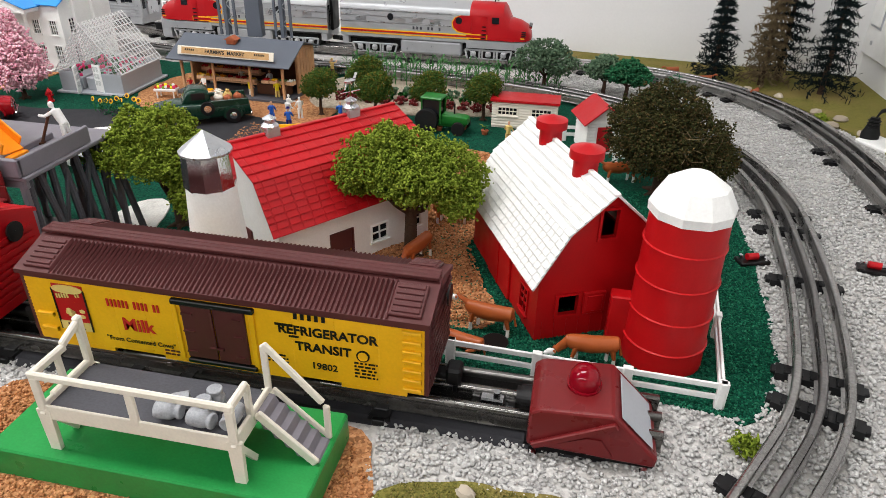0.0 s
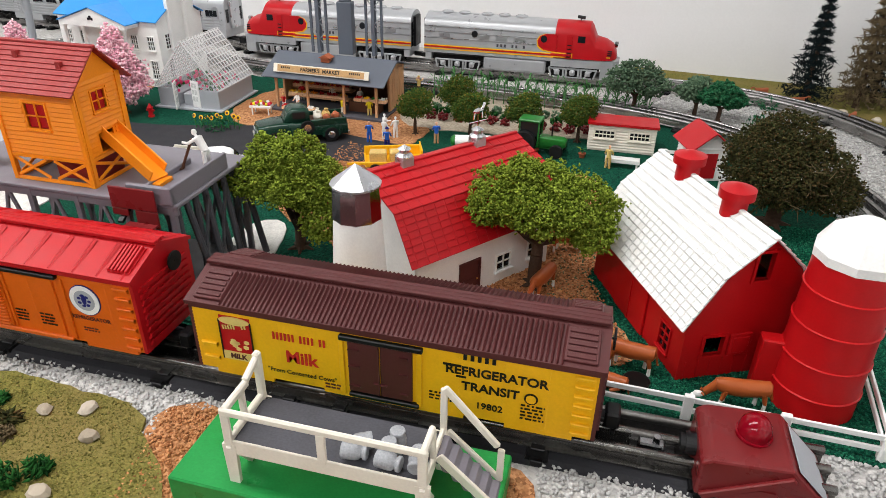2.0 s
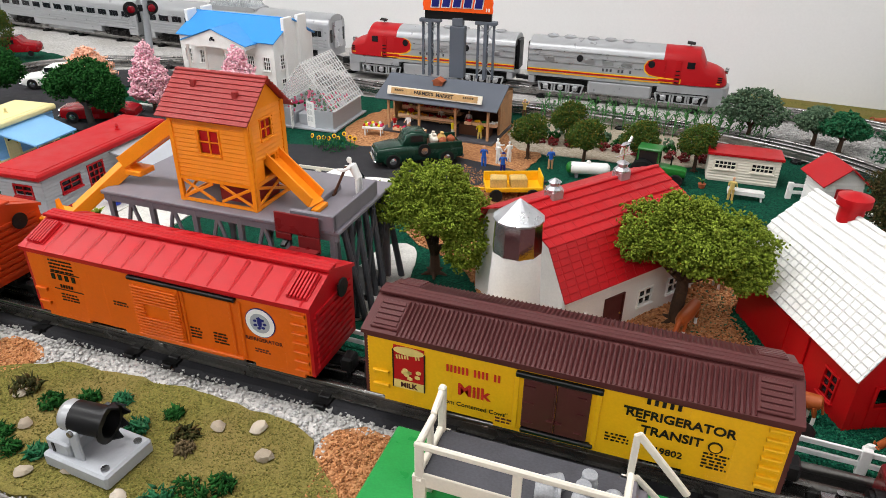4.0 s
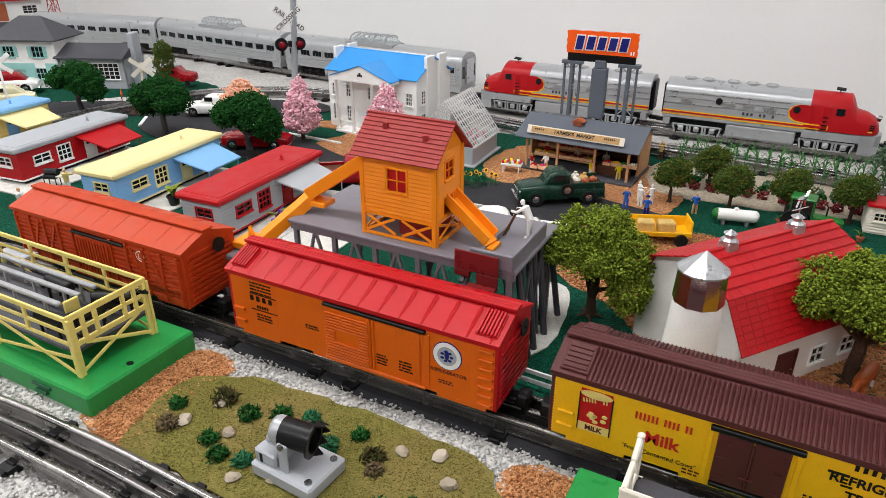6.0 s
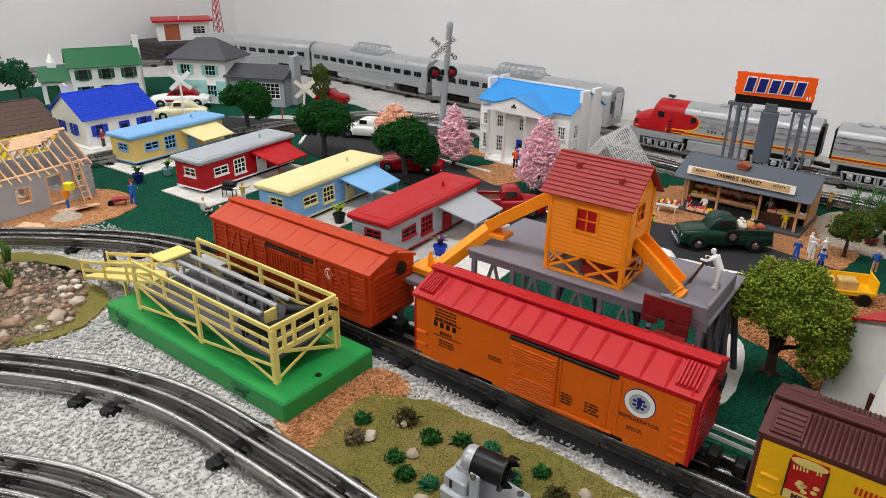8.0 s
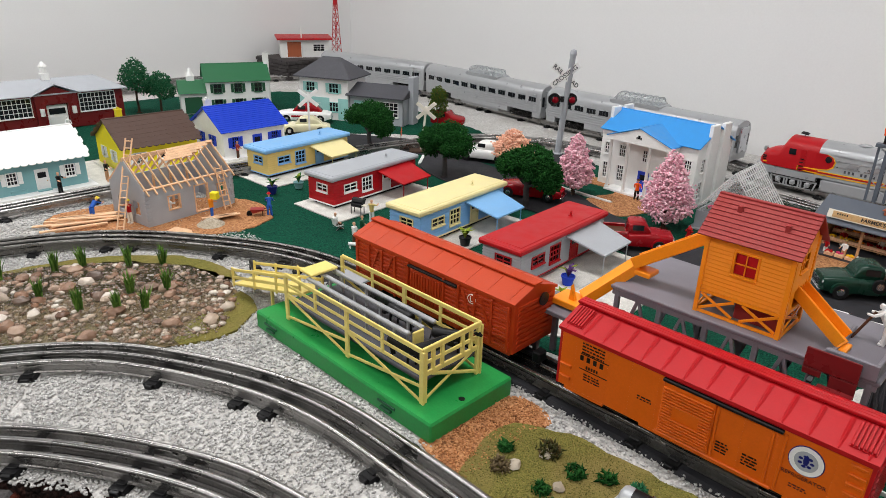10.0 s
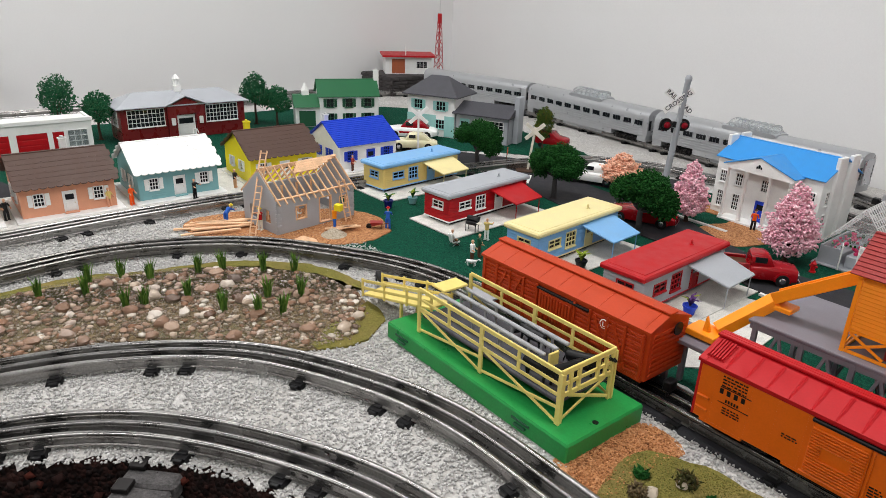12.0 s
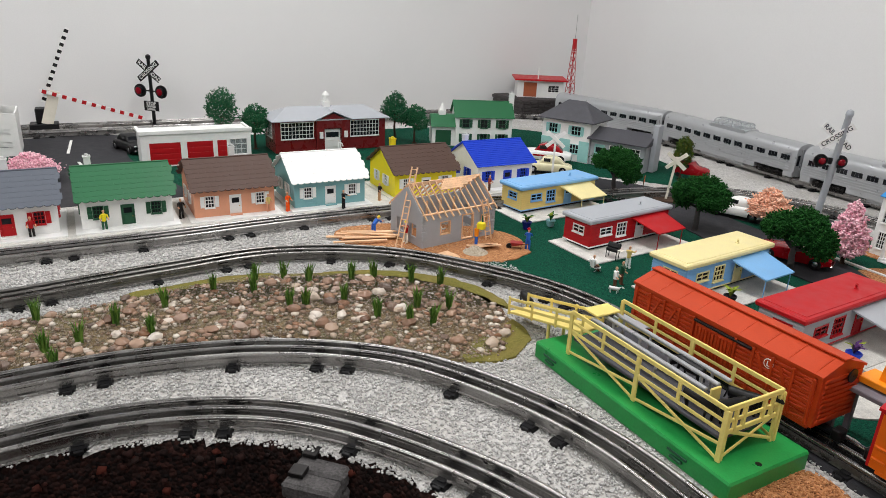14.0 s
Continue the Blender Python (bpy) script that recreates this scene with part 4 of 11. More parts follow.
# rust-orange stock car
HL, ZB, ZE, ZP = 0.117, 0.0315, 0.084, 0.0955
car = rail_car(-0.783, "rust-orange slatted toy cattle car")
car_shell(car, "rust", "rust", "rust")
g = Geo().prism(roof_poly(), -HL - 0.003, HL + 0.003, "x")
roof = part("roof", g, M["rust"], car, "plain orange-brown roof")
for s in (-1, 1):
    rib = roof_rib(0.0008, HW + 0.0015, 0.006, 0.0023, s)
    for i in range(9):
        part("roof_rib", rib, M["rust"], roof, m=pose(-HL + 0.006 + i * (2 * HL - 0.012) / 8, 0, 0))
part("roof_walk", Geo().box(-HL - 0.004, HL + 0.004, -0.0062, 0.0062, ZP + 0.0012, ZP + 0.0034, 0.0005), M["rust"], car)
for k in range(10):
    z = ZB + 0.003 + k * 0.0046
    for x0, x1 in ((-HL + 0.002, -0.026), (0.026, HL - 0.002)):
        part("slat", Geo().box(x0, x1, -HW - 0.0016, -HW + 0.0005, z, z + 0.0029, 0.0004), M["rust"], car)
for x in (-0.113, -0.092, -0.070, -0.048, -0.027, 0.027, 0.048, 0.070, 0.092, 0.113):
    part("side_post", Geo().box(x - 0.0014, x + 0.0014, -HW - 0.0032, -HW, ZB + 0.001, ZE - 0.003, 0.0004), M["rust"], car)
for x, s in ((-0.086, 1), (-0.062, 1), (0.062, -1), (0.086, -1)):
    part("diagonal_brace", Geo().at(pose(x, -HW - 0.0016, (ZB + ZE) / 2, 0, s * 24)).box(-0.0013, 0.0013, -0.0009, 0.0009, -0.0245, 0.022), M["rust"], car)
d = part("door", Geo().box(-0.024, 0.024, -HW - 0.0022, -HW + 0.0003, ZB + 0.003, ZE - 0.008, 0.0005), M["rust"], car, "slatted sliding door")
for k in range(11):
    part("slat", Geo().box(-0.022 + k * 0.0042, -0.0195 + k * 0.0042, -HW - 0.0036, -HW - 0.002, ZB + 0.006, ZE - 0.011, 0.0003), M["rust"], d)
part("door_rail", Geo().box(-0.027, 0.046, -HW - 0.0036, -HW + 0.0005, ZE - 0.0075, ZE - 0.0048, 0.0006), M["black"], car, "black door rail")
ladder(car, "rust", 0.1085, 5, ZB + 0.006, ZE - 0.008)
part("emblem", Geo().lathe([(0.0042, 0), (0.0052, 0), (0.0052, 0.0006), (0.0042, 0.0006)], 22).box(-0.0016, -0.0008, -0.0026, 0.0026, 0.0002, 0.0006).box(-0.0016, 0.0018, -0.0026, -0.0018, 0.0002, 0.0006), M["white"], car, "white ring emblem", m=pose(0.0665, -HW - 0.0021, ZB + 0.041, 90))
part("emblem_face", Geo().lathe([(0.0001, 0.0004), (0.0042, 0.0004), (0.0042, 0.0008), (0.0001, 0.0008)], 20), M["rust"], car, m=pose(0.0665, -HW - 0.0021, ZB + 0.041, 90))
part("emblem_bar", Geo().box(-0.0014, -0.0005, -0.0026, 0.0026, 0.0008, 0.0011).box(-0.0014, 0.0018, -0.0026, -0.0018, 0.0008, 0.0011), M["white"], car, m=pose(0.0665, -HW - 0.0021, ZB + 0.041, 90))

tagged(part("roadbed", Geo().prism([(YT - 0.03, 0.0), (YT - 0.025, 0.0034), (YT + 0.025, 0.0034), (YT + 0.03, 0.0)], -1.0, 0.03, "x"), M["asphalt"]), "black roadbed under the freight track", "roadbed", kind="structure")

# ---------------------------------------------------------------- bumper
bum = thing("track_bumper", pose(0.025, YT - 0.009, 0.001) @ Matrix.Diagonal((0.87, 0.96, 0.71, 1)), "maroon toy track bumper with a red lamp dome", "bumper")
prof = [(-0.042, 0.010), (0.042, 0.006), (0.043, 0.015), (0.012, 0.053), (-0.036, 0.049), (-0.042, 0.044)]
body = part("body", Geo().prism(prof, -0.025, 0.025), M["tuscan"], bum, "glossy maroon housing")
bv = body.modifiers.new("edge", "BEVEL")
bv.width, bv.segments = 0.0022, 2
part("sloped_plate", Geo().add([(0.0165, -0.021, 0.0493), (0.0165, 0.019, 0.0493), (0.0395, 0.019, 0.0212), (0.0395, -0.021, 0.0212)], [(0, 3, 2, 1)]).box(0.0168, 0.0172, -0.02, 0.019, 0.0486, 0.0488), M["grey_light"], bum, "pale worn plate")
part("brace", Geo().at(pose(-0.012, -0.0262, 0.029, 0, -33)).box(-0.031, 0.031, -0.0016, 0.0016, -0.003, 0.003, 0.0008), M["tuscan"], bum)
part("side_panel", Geo().prism([(-0.03, 0.013), (0.014, 0.013), (0.006, 0.028), (-0.004, 0.028)], -0.0262, -0.0245), M["tuscan"], bum)
part("lamp_dome", Geo().lathe([(0.0118, 0.0), (0.0118, 0.0018), (0.0106, 0.002), (0.0108, 0.006), (0.0096, 0.0115), (0.0066, 0.0160), (0.003, 0.0182), (0.0005, 0.0188)], 18), M["ruby"], bum, "ribbed red glass dome", True, pose(-0.008, 0.002, 0.0515))
part("bumper_disc", Geo().tube((-0.049, 0, 0.032), (-0.0415, 0, 0.032), 0.0085, n=24).tube((-0.052, 0, 0.032), (-0.049, 0, 0.032), 0.0065, n=20), M["black"], bum, "black buffer disc")
for x, yy in ((-0.037, -0.027), (0.035, -0.027)):
    part("terminal_screw", Geo().tube((x, yy, 0.006), (x, yy - 0.003, 0.006), 0.003, n=12), M["chrome"], bum)
part("foot", Geo().box(-0.04, 0.042, -0.022, 0.022, 0.001, 0.0095, 0.001), M["black"], bum, "black base")
g = Geo().box(-0.085, -0.052, -0.004, 0.018, 0.008, 0.014, 0.001).box(-0.078, -0.06, 0.0, 0.012, 0.014, 0.021, 0.0012)
part("wire_contact", g.tube((-0.066, 0.004, 0.02), (-0.066, 0.004, 0.027), 0.0025, n=10), M["steel"], bum, "bright contact block")

# ---------------------------------------------------------------- milk platform
mp = thing("milk_platform", pose(-0.2037, 0.27376, 0.009) @ Matrix.Diagonal((0.957, 0.72, 1, 1)), "white toy milk can loading platform on a green metal base", "loading platform")
def rel(o):
    return Geo().at(Matrix.Translation((0.21, -0.283, 0)))
def gap_part(name, o, fill, mat, label="", smooth=False):
    g = rel(o)
    fill(g)
    return part(name, g, M[mat], o, label, smooth)
gap_part("base", mp, lambda g: g.box(-0.3086, -0.1173, 0.2403, 0.3347, -0.009, 0.012, 0.0012), "green_base", "glossy green pressed-metal base")
gap_part("deck", mp, lambda g: g.box(-0.268, -0.156, 0.252, 0.306, 0.037, 0.040, 0.0008), "slate", "dark grey worn deck")
DK = 0.040
gap_part("deck_skirt", mp, lambda g: g.box(-0.2695, -0.1545, 0.2500, 0.2520, 0.0335, 0.0435, 0.0005).box(-0.2695, -0.2672, 0.252, 0.306, 0.0335, 0.0435, 0.0005).box(-0.1568, -0.1545, 0.252, 0.306, 0.0335, 0.0435, 0.0005), "ivory")
for x, yy in ((-0.268, 0.2515), (-0.156, 0.2515), (-0.268, 0.305), (-0.156, 0.305)):
    gap_part("leg", mp, lambda g: g.prism([(x - 0.0032, 0.012), (x + 0.0032, 0.012), (x + 0.0042, DK), (x - 0.0042, DK)], yy - 0.0018, yy + 0.0018), "ivory")
for x in (-0.268, -0.212, -0.156):
    gap_part("rail_post", mp, lambda g: g.box(x - 0.0026, x + 0.0026, 0.2495, 0.2525, DK, 0.061, 0.0006), "ivory")
gap_part("front_rail", mp, lambda g: g.box(-0.271, -0.153, 0.2492, 0.2528, 0.060, 0.065, 0.0012), "ivory")
def side_rail(g, x):
    g.box(x - 0.0018, x + 0.0018, 0.25, 0.285, 0.060, 0.065, 0.001)
    g.at(Matrix.Translation((0.21, -0.283, 0)) @ pose(x, 0.294, 0.067, 15)).box(-0.0018, 0.0018, -0.012, 0.012, -0.0025, 0.0025, 0.001)
    g.at(Matrix.Translation((0.21, -0.283, 0)))
    g.box(x - 0.0022, x + 0.0022, 0.3005, 0.3065, DK - 0.004, 0.073, 0.001)
    g.box(x - 0.0018, x + 0.0018, 0.274, 0.278, DK, 0.062, 0.0006)
    g.box(x - 0.0018, x + 0.0018, 0.262, 0.303, DK, DK + 0.0045, 0.0008)
gap_part("side_rail", mp, lambda g: side_rail(g, -0.2685), "ivory")
gap_part("side_rail", mp, lambda g: g.box(-0.1575, -0.154, 0.25, 0.276, 0.060, 0.065, 0.001).box(-0.1575, -0.154, 0.2735, 0.2775, DK, 0.062, 0.0006), "ivory")
gap_part("leg_brace", mp, lambda g: g.at(g.m @ pose(-0.156, 0.262, 0.026, 42)).box(-0.0015, 0.0015, -0.002, 0.002, -0.018, 0.018).at(Matrix.Translation((0.21, -0.283, 0)) @ pose(-0.268, 0.262, 0.026, 42)).box(-0.0015, 0.0015, -0.002, 0.002, -0.018, 0.018), "ivory")
st = []
for k in range(6):
    st += [(-0.155 + k * 0.006, DK - k * 0.0052), (-0.151 + k * 0.006, DK - k * 0.0052 - 0.0005)]
st += [(-0.119, 0.0105), (-0.121, 0.009)] + [(x - 0.0015, z - 0.004) for x, z in st[::-1]]
gap_part("stairs", mp, lambda g: g.prism(st, 0.279, 0.303), "grey_toy", "grey stepped stair")
def stair_rail(g, yy):
    g.at(Matrix.Translation((0.21, -0.283, 0)))
    g.box(-0.1575, -0.1535, yy, yy + 0.003, DK - 0.004, 0.071, 0.0008)
    g.box(-0.1235, -0.1195, yy, yy + 0.003, 0.012, 0.036, 0.0008)
    g.at(Matrix.Translation((0.21, -0.283, 0)) @ pose(-0.1395, yy + 0.0015, 0.0545, 0, 47)).box(-0.0235, 0.0235, -0.0016, 0.0016, -0.0022, 0.0022, 0.0008)
    g.at(Matrix.Translation((0.21, -0.283, 0)) @ pose(-0.137, yy + 0.0015, 0.0275, 0, 42)).box(-0.0215, 0.0215, -0.0013, 0.0013, -0.002, 0.002, 0.0008)
gap_part("stair_rail", mp, lambda g: stair_rail(g, 0.304), "ivory")
gap_part("stair_rail", mp, lambda g: g.at(Matrix.Translation((0.21, -0.283, 0)) @ pose(-0.137, 0.278, 0.0275, 0, 42)).box(-0.0215, 0.0215, -0.0016, 0.0016, -0.003, 0.003, 0.0008), "ivory")
CAN = Geo().lathe([(0.0, 0), (0.006, 0), (0.0064, 0.0008), (0.0064, 0.0105), (0.0058, 0.0125), (0.0042, 0.0142), (0.0042, 0.0152), (0.0056, 0.0158), (0.0056, 0.0178), (0.005, 0.0184), (0.0, 0.0184)], 20)
M["can_grey"] = material("dull_can_grey", srgb(150, 152, 156), 0.45, 0, 0.3, 120.0, 0.1)
can_me = CAN.mesh("milk_can", True)
can_me.materials.append(M["can_grey"])
for k, mm in enumerate([pose(-0.1765, 0.2795, DK), pose(-0.1785, 0.268, DK), pose(-0.2035, 0.2605, DK + 0.0064, 90, 0, 96), pose(-0.190, 0.275, DK + 0.0064, 90, 0, -62), pose(-0.1835, 0.2600, DK + 0.0064, 90, 0, 84), pose(-0.1625, 0.275, DK + 0.0064, 90, 0, 4)]):
    c = new("milk_can", can_me)
    c.matrix_basis = Matrix.Translation((mm.translation.x * -0.043 - 0.0027, mm.translation.y * -0.28 + 0.07, 0.009)) @ mm @ Matrix.Scale(0.74, 4)
    tagged(c, "standing grey milk can on the platform deck" if k < 2 else "grey milk can lying on the platform deck", "milk can", "milk cans")

# ---------------------------------------------------------------- cattle pen
cp = thing("cattle_pen", pose(-0.7902, 0.24775, 0.0029) @ Matrix.Diagonal((1.0296, 0.925, 1.447, 1)), "pale yellow toy cattle corral on a green metal base", "cattle pen")
RT = Matrix.Translation((0.798, -0.268, 0))
def pen_part(name, fill, mat, label=""):
    g = Geo().at(RT)
    fill(g)
    return part(name, g, M[mat], cp, label)
base = pen_part("base", lambda g: g.box(-0.933, -0.664, 0.2218, 0.3375, -0.002, 0.0125, 0.0015), "green_base", "glossy green pressed-metal base")
for x0, x1 in ((-0.915, -0.893), (-0.73, -0.708)):
    part("slot", Geo().at(RT).box(x0, x1, 0.2203, 0.2230, 0.0062, 0.0078).box(x0 + 0.004, x1 - 0.004, 0.2188, 0.2230, 0.0025, 0.0045, 0.0005), M["forest"], base)
part("screw_hole", Geo().at(RT).tube((-0.672, 0.272, 0.0123), (-0.672, 0.272, 0.0129), 0.003, n=14), M["black"], base)
PX0, PX1, PY0, PY1, PZ = -0.893, -0.690, 0.238, 0.318, 0.0505
def bar_between(g, a, b, w=0.0018, h=0.0028):
    a, b = Vector(a), Vector(b)
    d = b - a
    yaw, pitch = math.degrees(math.atan2(d.y, d.x)), -math.degrees(math.atan2(d.z, math.hypot(d.x, d.y)))
    keep = g.m
    g.at(keep @ Matrix.Translation((a + b) / 2) @ pose(0, 0, 0, 0, 0, yaw) @ pose(0, 0, 0, 0, pitch, 0))
    g.box(-d.length / 2, d.length / 2, -w / 2, w / 2, -h / 2, h / 2, 0.0004)
    g.at(keep)
    return g
for yy in (PY0, PY1):
    for x in (PX0, -0.792, PX1):
        pen_part("post", lambda g: g.box(x - 0.0026, x + 0.0026, yy - 0.0013, yy + 0.0013, 0.0125, PZ - 0.0015, 0.0004), "fence_yellow")
    for x in (-0.842, -0.741):
        pen_part("post", lambda g: g.box(x - 0.0018, x + 0.0018, yy - 0.0011, yy + 0.0011, 0.0330, PZ - 0.0015, 0.0004), "fence_yellow")
    for z, h, q in ((0.0492, 0.0032, 0.0023), (0.0410, 0.0022, 0.0018), (0.0335, 0.0024, 0.0019)):
        pen_part("rail", lambda g: bar_between(g, (PX0, yy, z), (PX1, yy, z), q, h), "fence_yellow")
    for x0, x1 in ((PX0, -0.792), (-0.792, PX1)):
        pen_part("brace", lambda g: bar_between(g, (x0, yy, 0.0325), (x1, yy, 0.0140), 0.0016, 0.0023), "fence_yellow")
        pen_part("brace", lambda g: bar_between(g, (x0, yy, 0.0150), (x1, yy, 0.0250), 0.0013, 0.0023), "fence_yellow")
x = PX1
pen_part("end_rail", lambda g: g.box(x - 0.0012, x + 0.0012, PY0, PY1, 0.0474, 0.0512, 0.0005), "fence_yellow", "broad top board of the pen end")
pen_part("end_rail", lambda g: g.box(x - 0.0010, x + 0.0010, PY0, PY1, 0.0310, 0.0345, 0.0004), "fence_yellow")
pen_part("end_rail", lambda g: g.box(x - 0.0007, x + 0.0007, PY0, PY1, 0.0395, 0.0418), "fence_yellow")
for yy in (PY0 + 0.0035, PY1 - 0.0035):
    pen_part("post", lambda g: g.box(x - 0.0016, x + 0.0016, yy - 0.0020, yy + 0.0020, 0.0125, 0.0480, 0.0004), "fence_yellow")
for yy in (0.252, 0.264, 0.292, 0.304):
    pen_part("post", lambda g: g.box(x - 0.0014, x + 0.0014, yy - 0.0016, yy + 0.0016, 0.0330, 0.0480), "fence_yellow")
pen_part("brace", lambda g: bar_between(g, (x, PY0 + 0.004, 0.0150), (x, 0.306, 0.0315), 0.0013, 0.0024), "fence_yellow")
pen_part("brace", lambda g: bar_between(g, (x, PY1 - 0.004, 0.0150), (x, 0.250, 0.0315), 0.0018, 0.0024), "fence_yellow")
pen_part("floor", lambda g: g.box(PX0 + 0.003, PX1 - 0.003, PY0 + 0.003, PY1 - 0.003, 0.0255, 0.028, 0.0005), "slate", "dark grey metal floor")
for yy in (0.262, 0.281, 0.298):
    pen_part("chute_rail", lambda g: g.box(PX0 + 0.008, PX1 - 0.040, yy - 0.0026, yy + 0.0026, 0.0420, 0.0442, 0.0006), "silver_paint", "bright metal chute rail")
    for x in (-0.87, -0.83, -0.79, -0.75):
        pen_part("chute_post", lambda g: g.box(x - 0.0012, x + 0.0012, yy - 0.001, yy + 0.001, 0.028, 0.0425), "silver_paint")
pen_part("gate", lambda g: g.box(-0.9, -0.878, 0.262, 0.299, 0.0455, 0.0475, 0.0006), "fence_yellow", "yellow raised gate")
pen_part("gate", lambda g: g.box(-0.726, -0.7235, 0.262, 0.276, 0.030, 0.0455, 0.0005), "fence_yellow", "yellow swing gate")
pen_part("car_ramp", lambda g: g.box(-0.905, -0.885, 0.318, 0.336, 0.030, 0.032).box(-0.885, -0.865, 0.318, 0.3385, 0.031, 0.0325), "grey_light", "grey plate leading to the car door")
ramp = pen_part("ramp", lambda g: bar_between(g, (-0.893, 0.272, 0.029), (-1.02, 0.262, 0.008), 0.032, 0.0022), "fence_yellow", "sloping yellow ramp")
for s in (-0.016, 0.016):
    for h in (0.006, 0.013):
        part("ramp_rail", bar_between(Geo().at(RT), (-0.893, 0.272 + s, 0.029 + h), (-1.02, 0.262 + s, 0.008 + h), 0.0016, 0.0026), M["fence_yellow"], ramp)
    for t in (0.0, 0.33, 0.66, 1.0):
        x, yy, z = -0.893 - 0.127 * t, 0.272 - 0.01 * t + s, 0.029 - 0.021 * t
        part("ramp_post", Geo().at(RT).box(x - 0.0014, x + 0.0014, yy - 0.001, yy + 0.001, z - 0.002, z + 0.015), M["fence_yellow"], ramp)
for x, yy in ((-0.95, 0.256), (-0.95, 0.282)):
    part("ramp_leg", Geo().at(RT).box(x - 0.0015, x + 0.0015, yy - 0.0015, yy + 0.0015, 0.0, 0.019), M["fence_yellow"], ramp)

# ---------------------------------------------------------------- building kit
def wall_geo(g, W, H, holes, th=0.003, gable=0.0, z0=0.0):
    """An upright wall on local x (centred), front at y=0, with openings right through it and a gable."""
    xs = sorted({-W / 2, W / 2, *[h[0] for h in holes], *[h[1] for h in holes]})
    zs = sorted({z0, H, *[h[2] for h in holes], *[h[3] for h in holes]})
    for a, b in zip(xs, xs[1:]):
        run = None
        for c, d in zip(zs, zs[1:]):
            if any(h[0] <= (a + b) / 2 <= h[1] and h[2] <= (c + d) / 2 <= h[3] for h in holes):
                if run:
                    g.box(a, b, 0, th, *run)
                run = None
            else:
                run = (run[0], d) if run else (c, d)
        if run:
            g.box(a, b, 0, th, *run)
    if gable:
        g.prism([(-W / 2, H), (W / 2, H), (0, H + gable)], 0, th)
    return g


def window(parent, m, w, h, nx=2, ny=3, sash="white", pane="dark_glass", shutters="", sill=True):
    """A window set in its opening: frame with glazing bars, pane, and shutters beside it."""
    b = 0.0016 if w > 0.012 else 0.0012
    g = Geo().box(-w / 2 - b, w / 2 + b, -0.0012, 0.0012, -b, 0, 0.0002).box(-w / 2 - b, w / 2 + b, -0.0012, 0.0012, h, h + b, 0.0002)
    g.box(-w / 2 - b, -w / 2, -0.0012, 0.0012, 0, h, 0.0002).box(w / 2, w / 2 + b, -0.0012, 0.0012, 0, h, 0.0002)
    q = 0.0005
    for i in range(1, nx):
        x = -w / 2 + w * i / nx
        g.box(x - q, x + q, -0.0005, 0.0008, 0, h)
    for j in range(1, ny):
        z = h * j / ny
        g.box(-w / 2, w / 2, -0.0005, 0.0008, z - q, z + q)
    win = part("window", g, M[sash], parent, m=m)
    part("pane", Geo().box(-w / 2, w / 2, 0.0012, 0.0018, 0, h), M[pane], win)
    if sill:
        part("sill", Geo().box(-w / 2 - b * 1.5, w / 2 + b * 1.5, -0.0026, 0, -b * 1.8, -b * 0.6, 0.0003), M[sash], win)
    if shutters:
        for s in (-1, 1):
            x = s * (w / 2 + b + 0.0042)
            gs = Geo().box(x - 0.0036, x + 0.0036, -0.0016, 0.0002, -0.0005, h + 0.001, 0.0004)
            for k in range(4):
                gs.box(x - 0.0026, x + 0.0026, -0.0021, -0.001, h * (k + 0.25) / 4, h * (k + 0.7) / 4, 0.0003)
            part("shutter", gs, M[shutters], win)
    return win


def door(parent, m, w, h, mat="white", light=True, knob=True):
    g = Geo().box(-w / 2 - 0.0016, -w / 2, -0.0014, 0.001, 0, h + 0.0016).box(w / 2, w / 2 + 0.0016, -0.0014, 0.001, 0, h + 0.0016).box(-w / 2, w / 2, -0.0014, 0.001, h, h + 0.0016)
    d = part("door", g.box(-w / 2, w / 2, -0.0002, 0.0014, 0, h, 0.0003).box(-w / 2 + 0.002, w / 2 - 0.002, -0.0008, 0, h * 0.12, h * 0.5, 0.0003), M[mat], parent, m=m)
    if light:
        part("door_light", Geo().box(-w / 2 + 0.0025, w / 2 - 0.0025, -0.0008, -0.0001, h * 0.62, h * 0.88), M["dark_glass"], d)
    if knob:
        part("knob", Geo().ball((w / 2 - 0.0022, -0.0012, h * 0.45), 0.0009, 6), M["brass"], d)
    return d


M_SHINGLE = {}


def shingle(key, cell=0.0062):
    """Moulded scale shingles on a roof, in relief."""
    if key in M_SHINGLE:
        return M_SHINGLE[key]
    m = M[key].copy()
    m.name = key + "_shingles"
    nt = m.node_tree
    b = nt.nodes["Principled BSDF"]
    co = nt.nodes.new("ShaderNodeTexCoord")
    br = nt.nodes.new("ShaderNodeTexBrick")
    br.inputs["Scale"].default_value = 1.0
    br.inputs["Brick Width"].default_value, br.inputs["Row Height"].default_value, br.inputs["Mortar Size"].default_value = cell * 1.3, cell, cell * 0.09
    br.inputs["Mortar Smooth"].default_value = 0.6
    nt.links.new(co.outputs["Object"], br.inputs["Vector"])
    bp = nt.nodes.new("ShaderNodeBump")
    bp.inputs["Strength"].default_value, bp.inputs["Distance"].default_value = 0.9, 0.0007
    bp.invert = True
    nt.links.new(br.outputs["Fac"], bp.inputs["Height"])
    nt.links.new(bp.outputs[0], b.inputs["Normal"])
    M_SHINGLE[key] = m
    return m


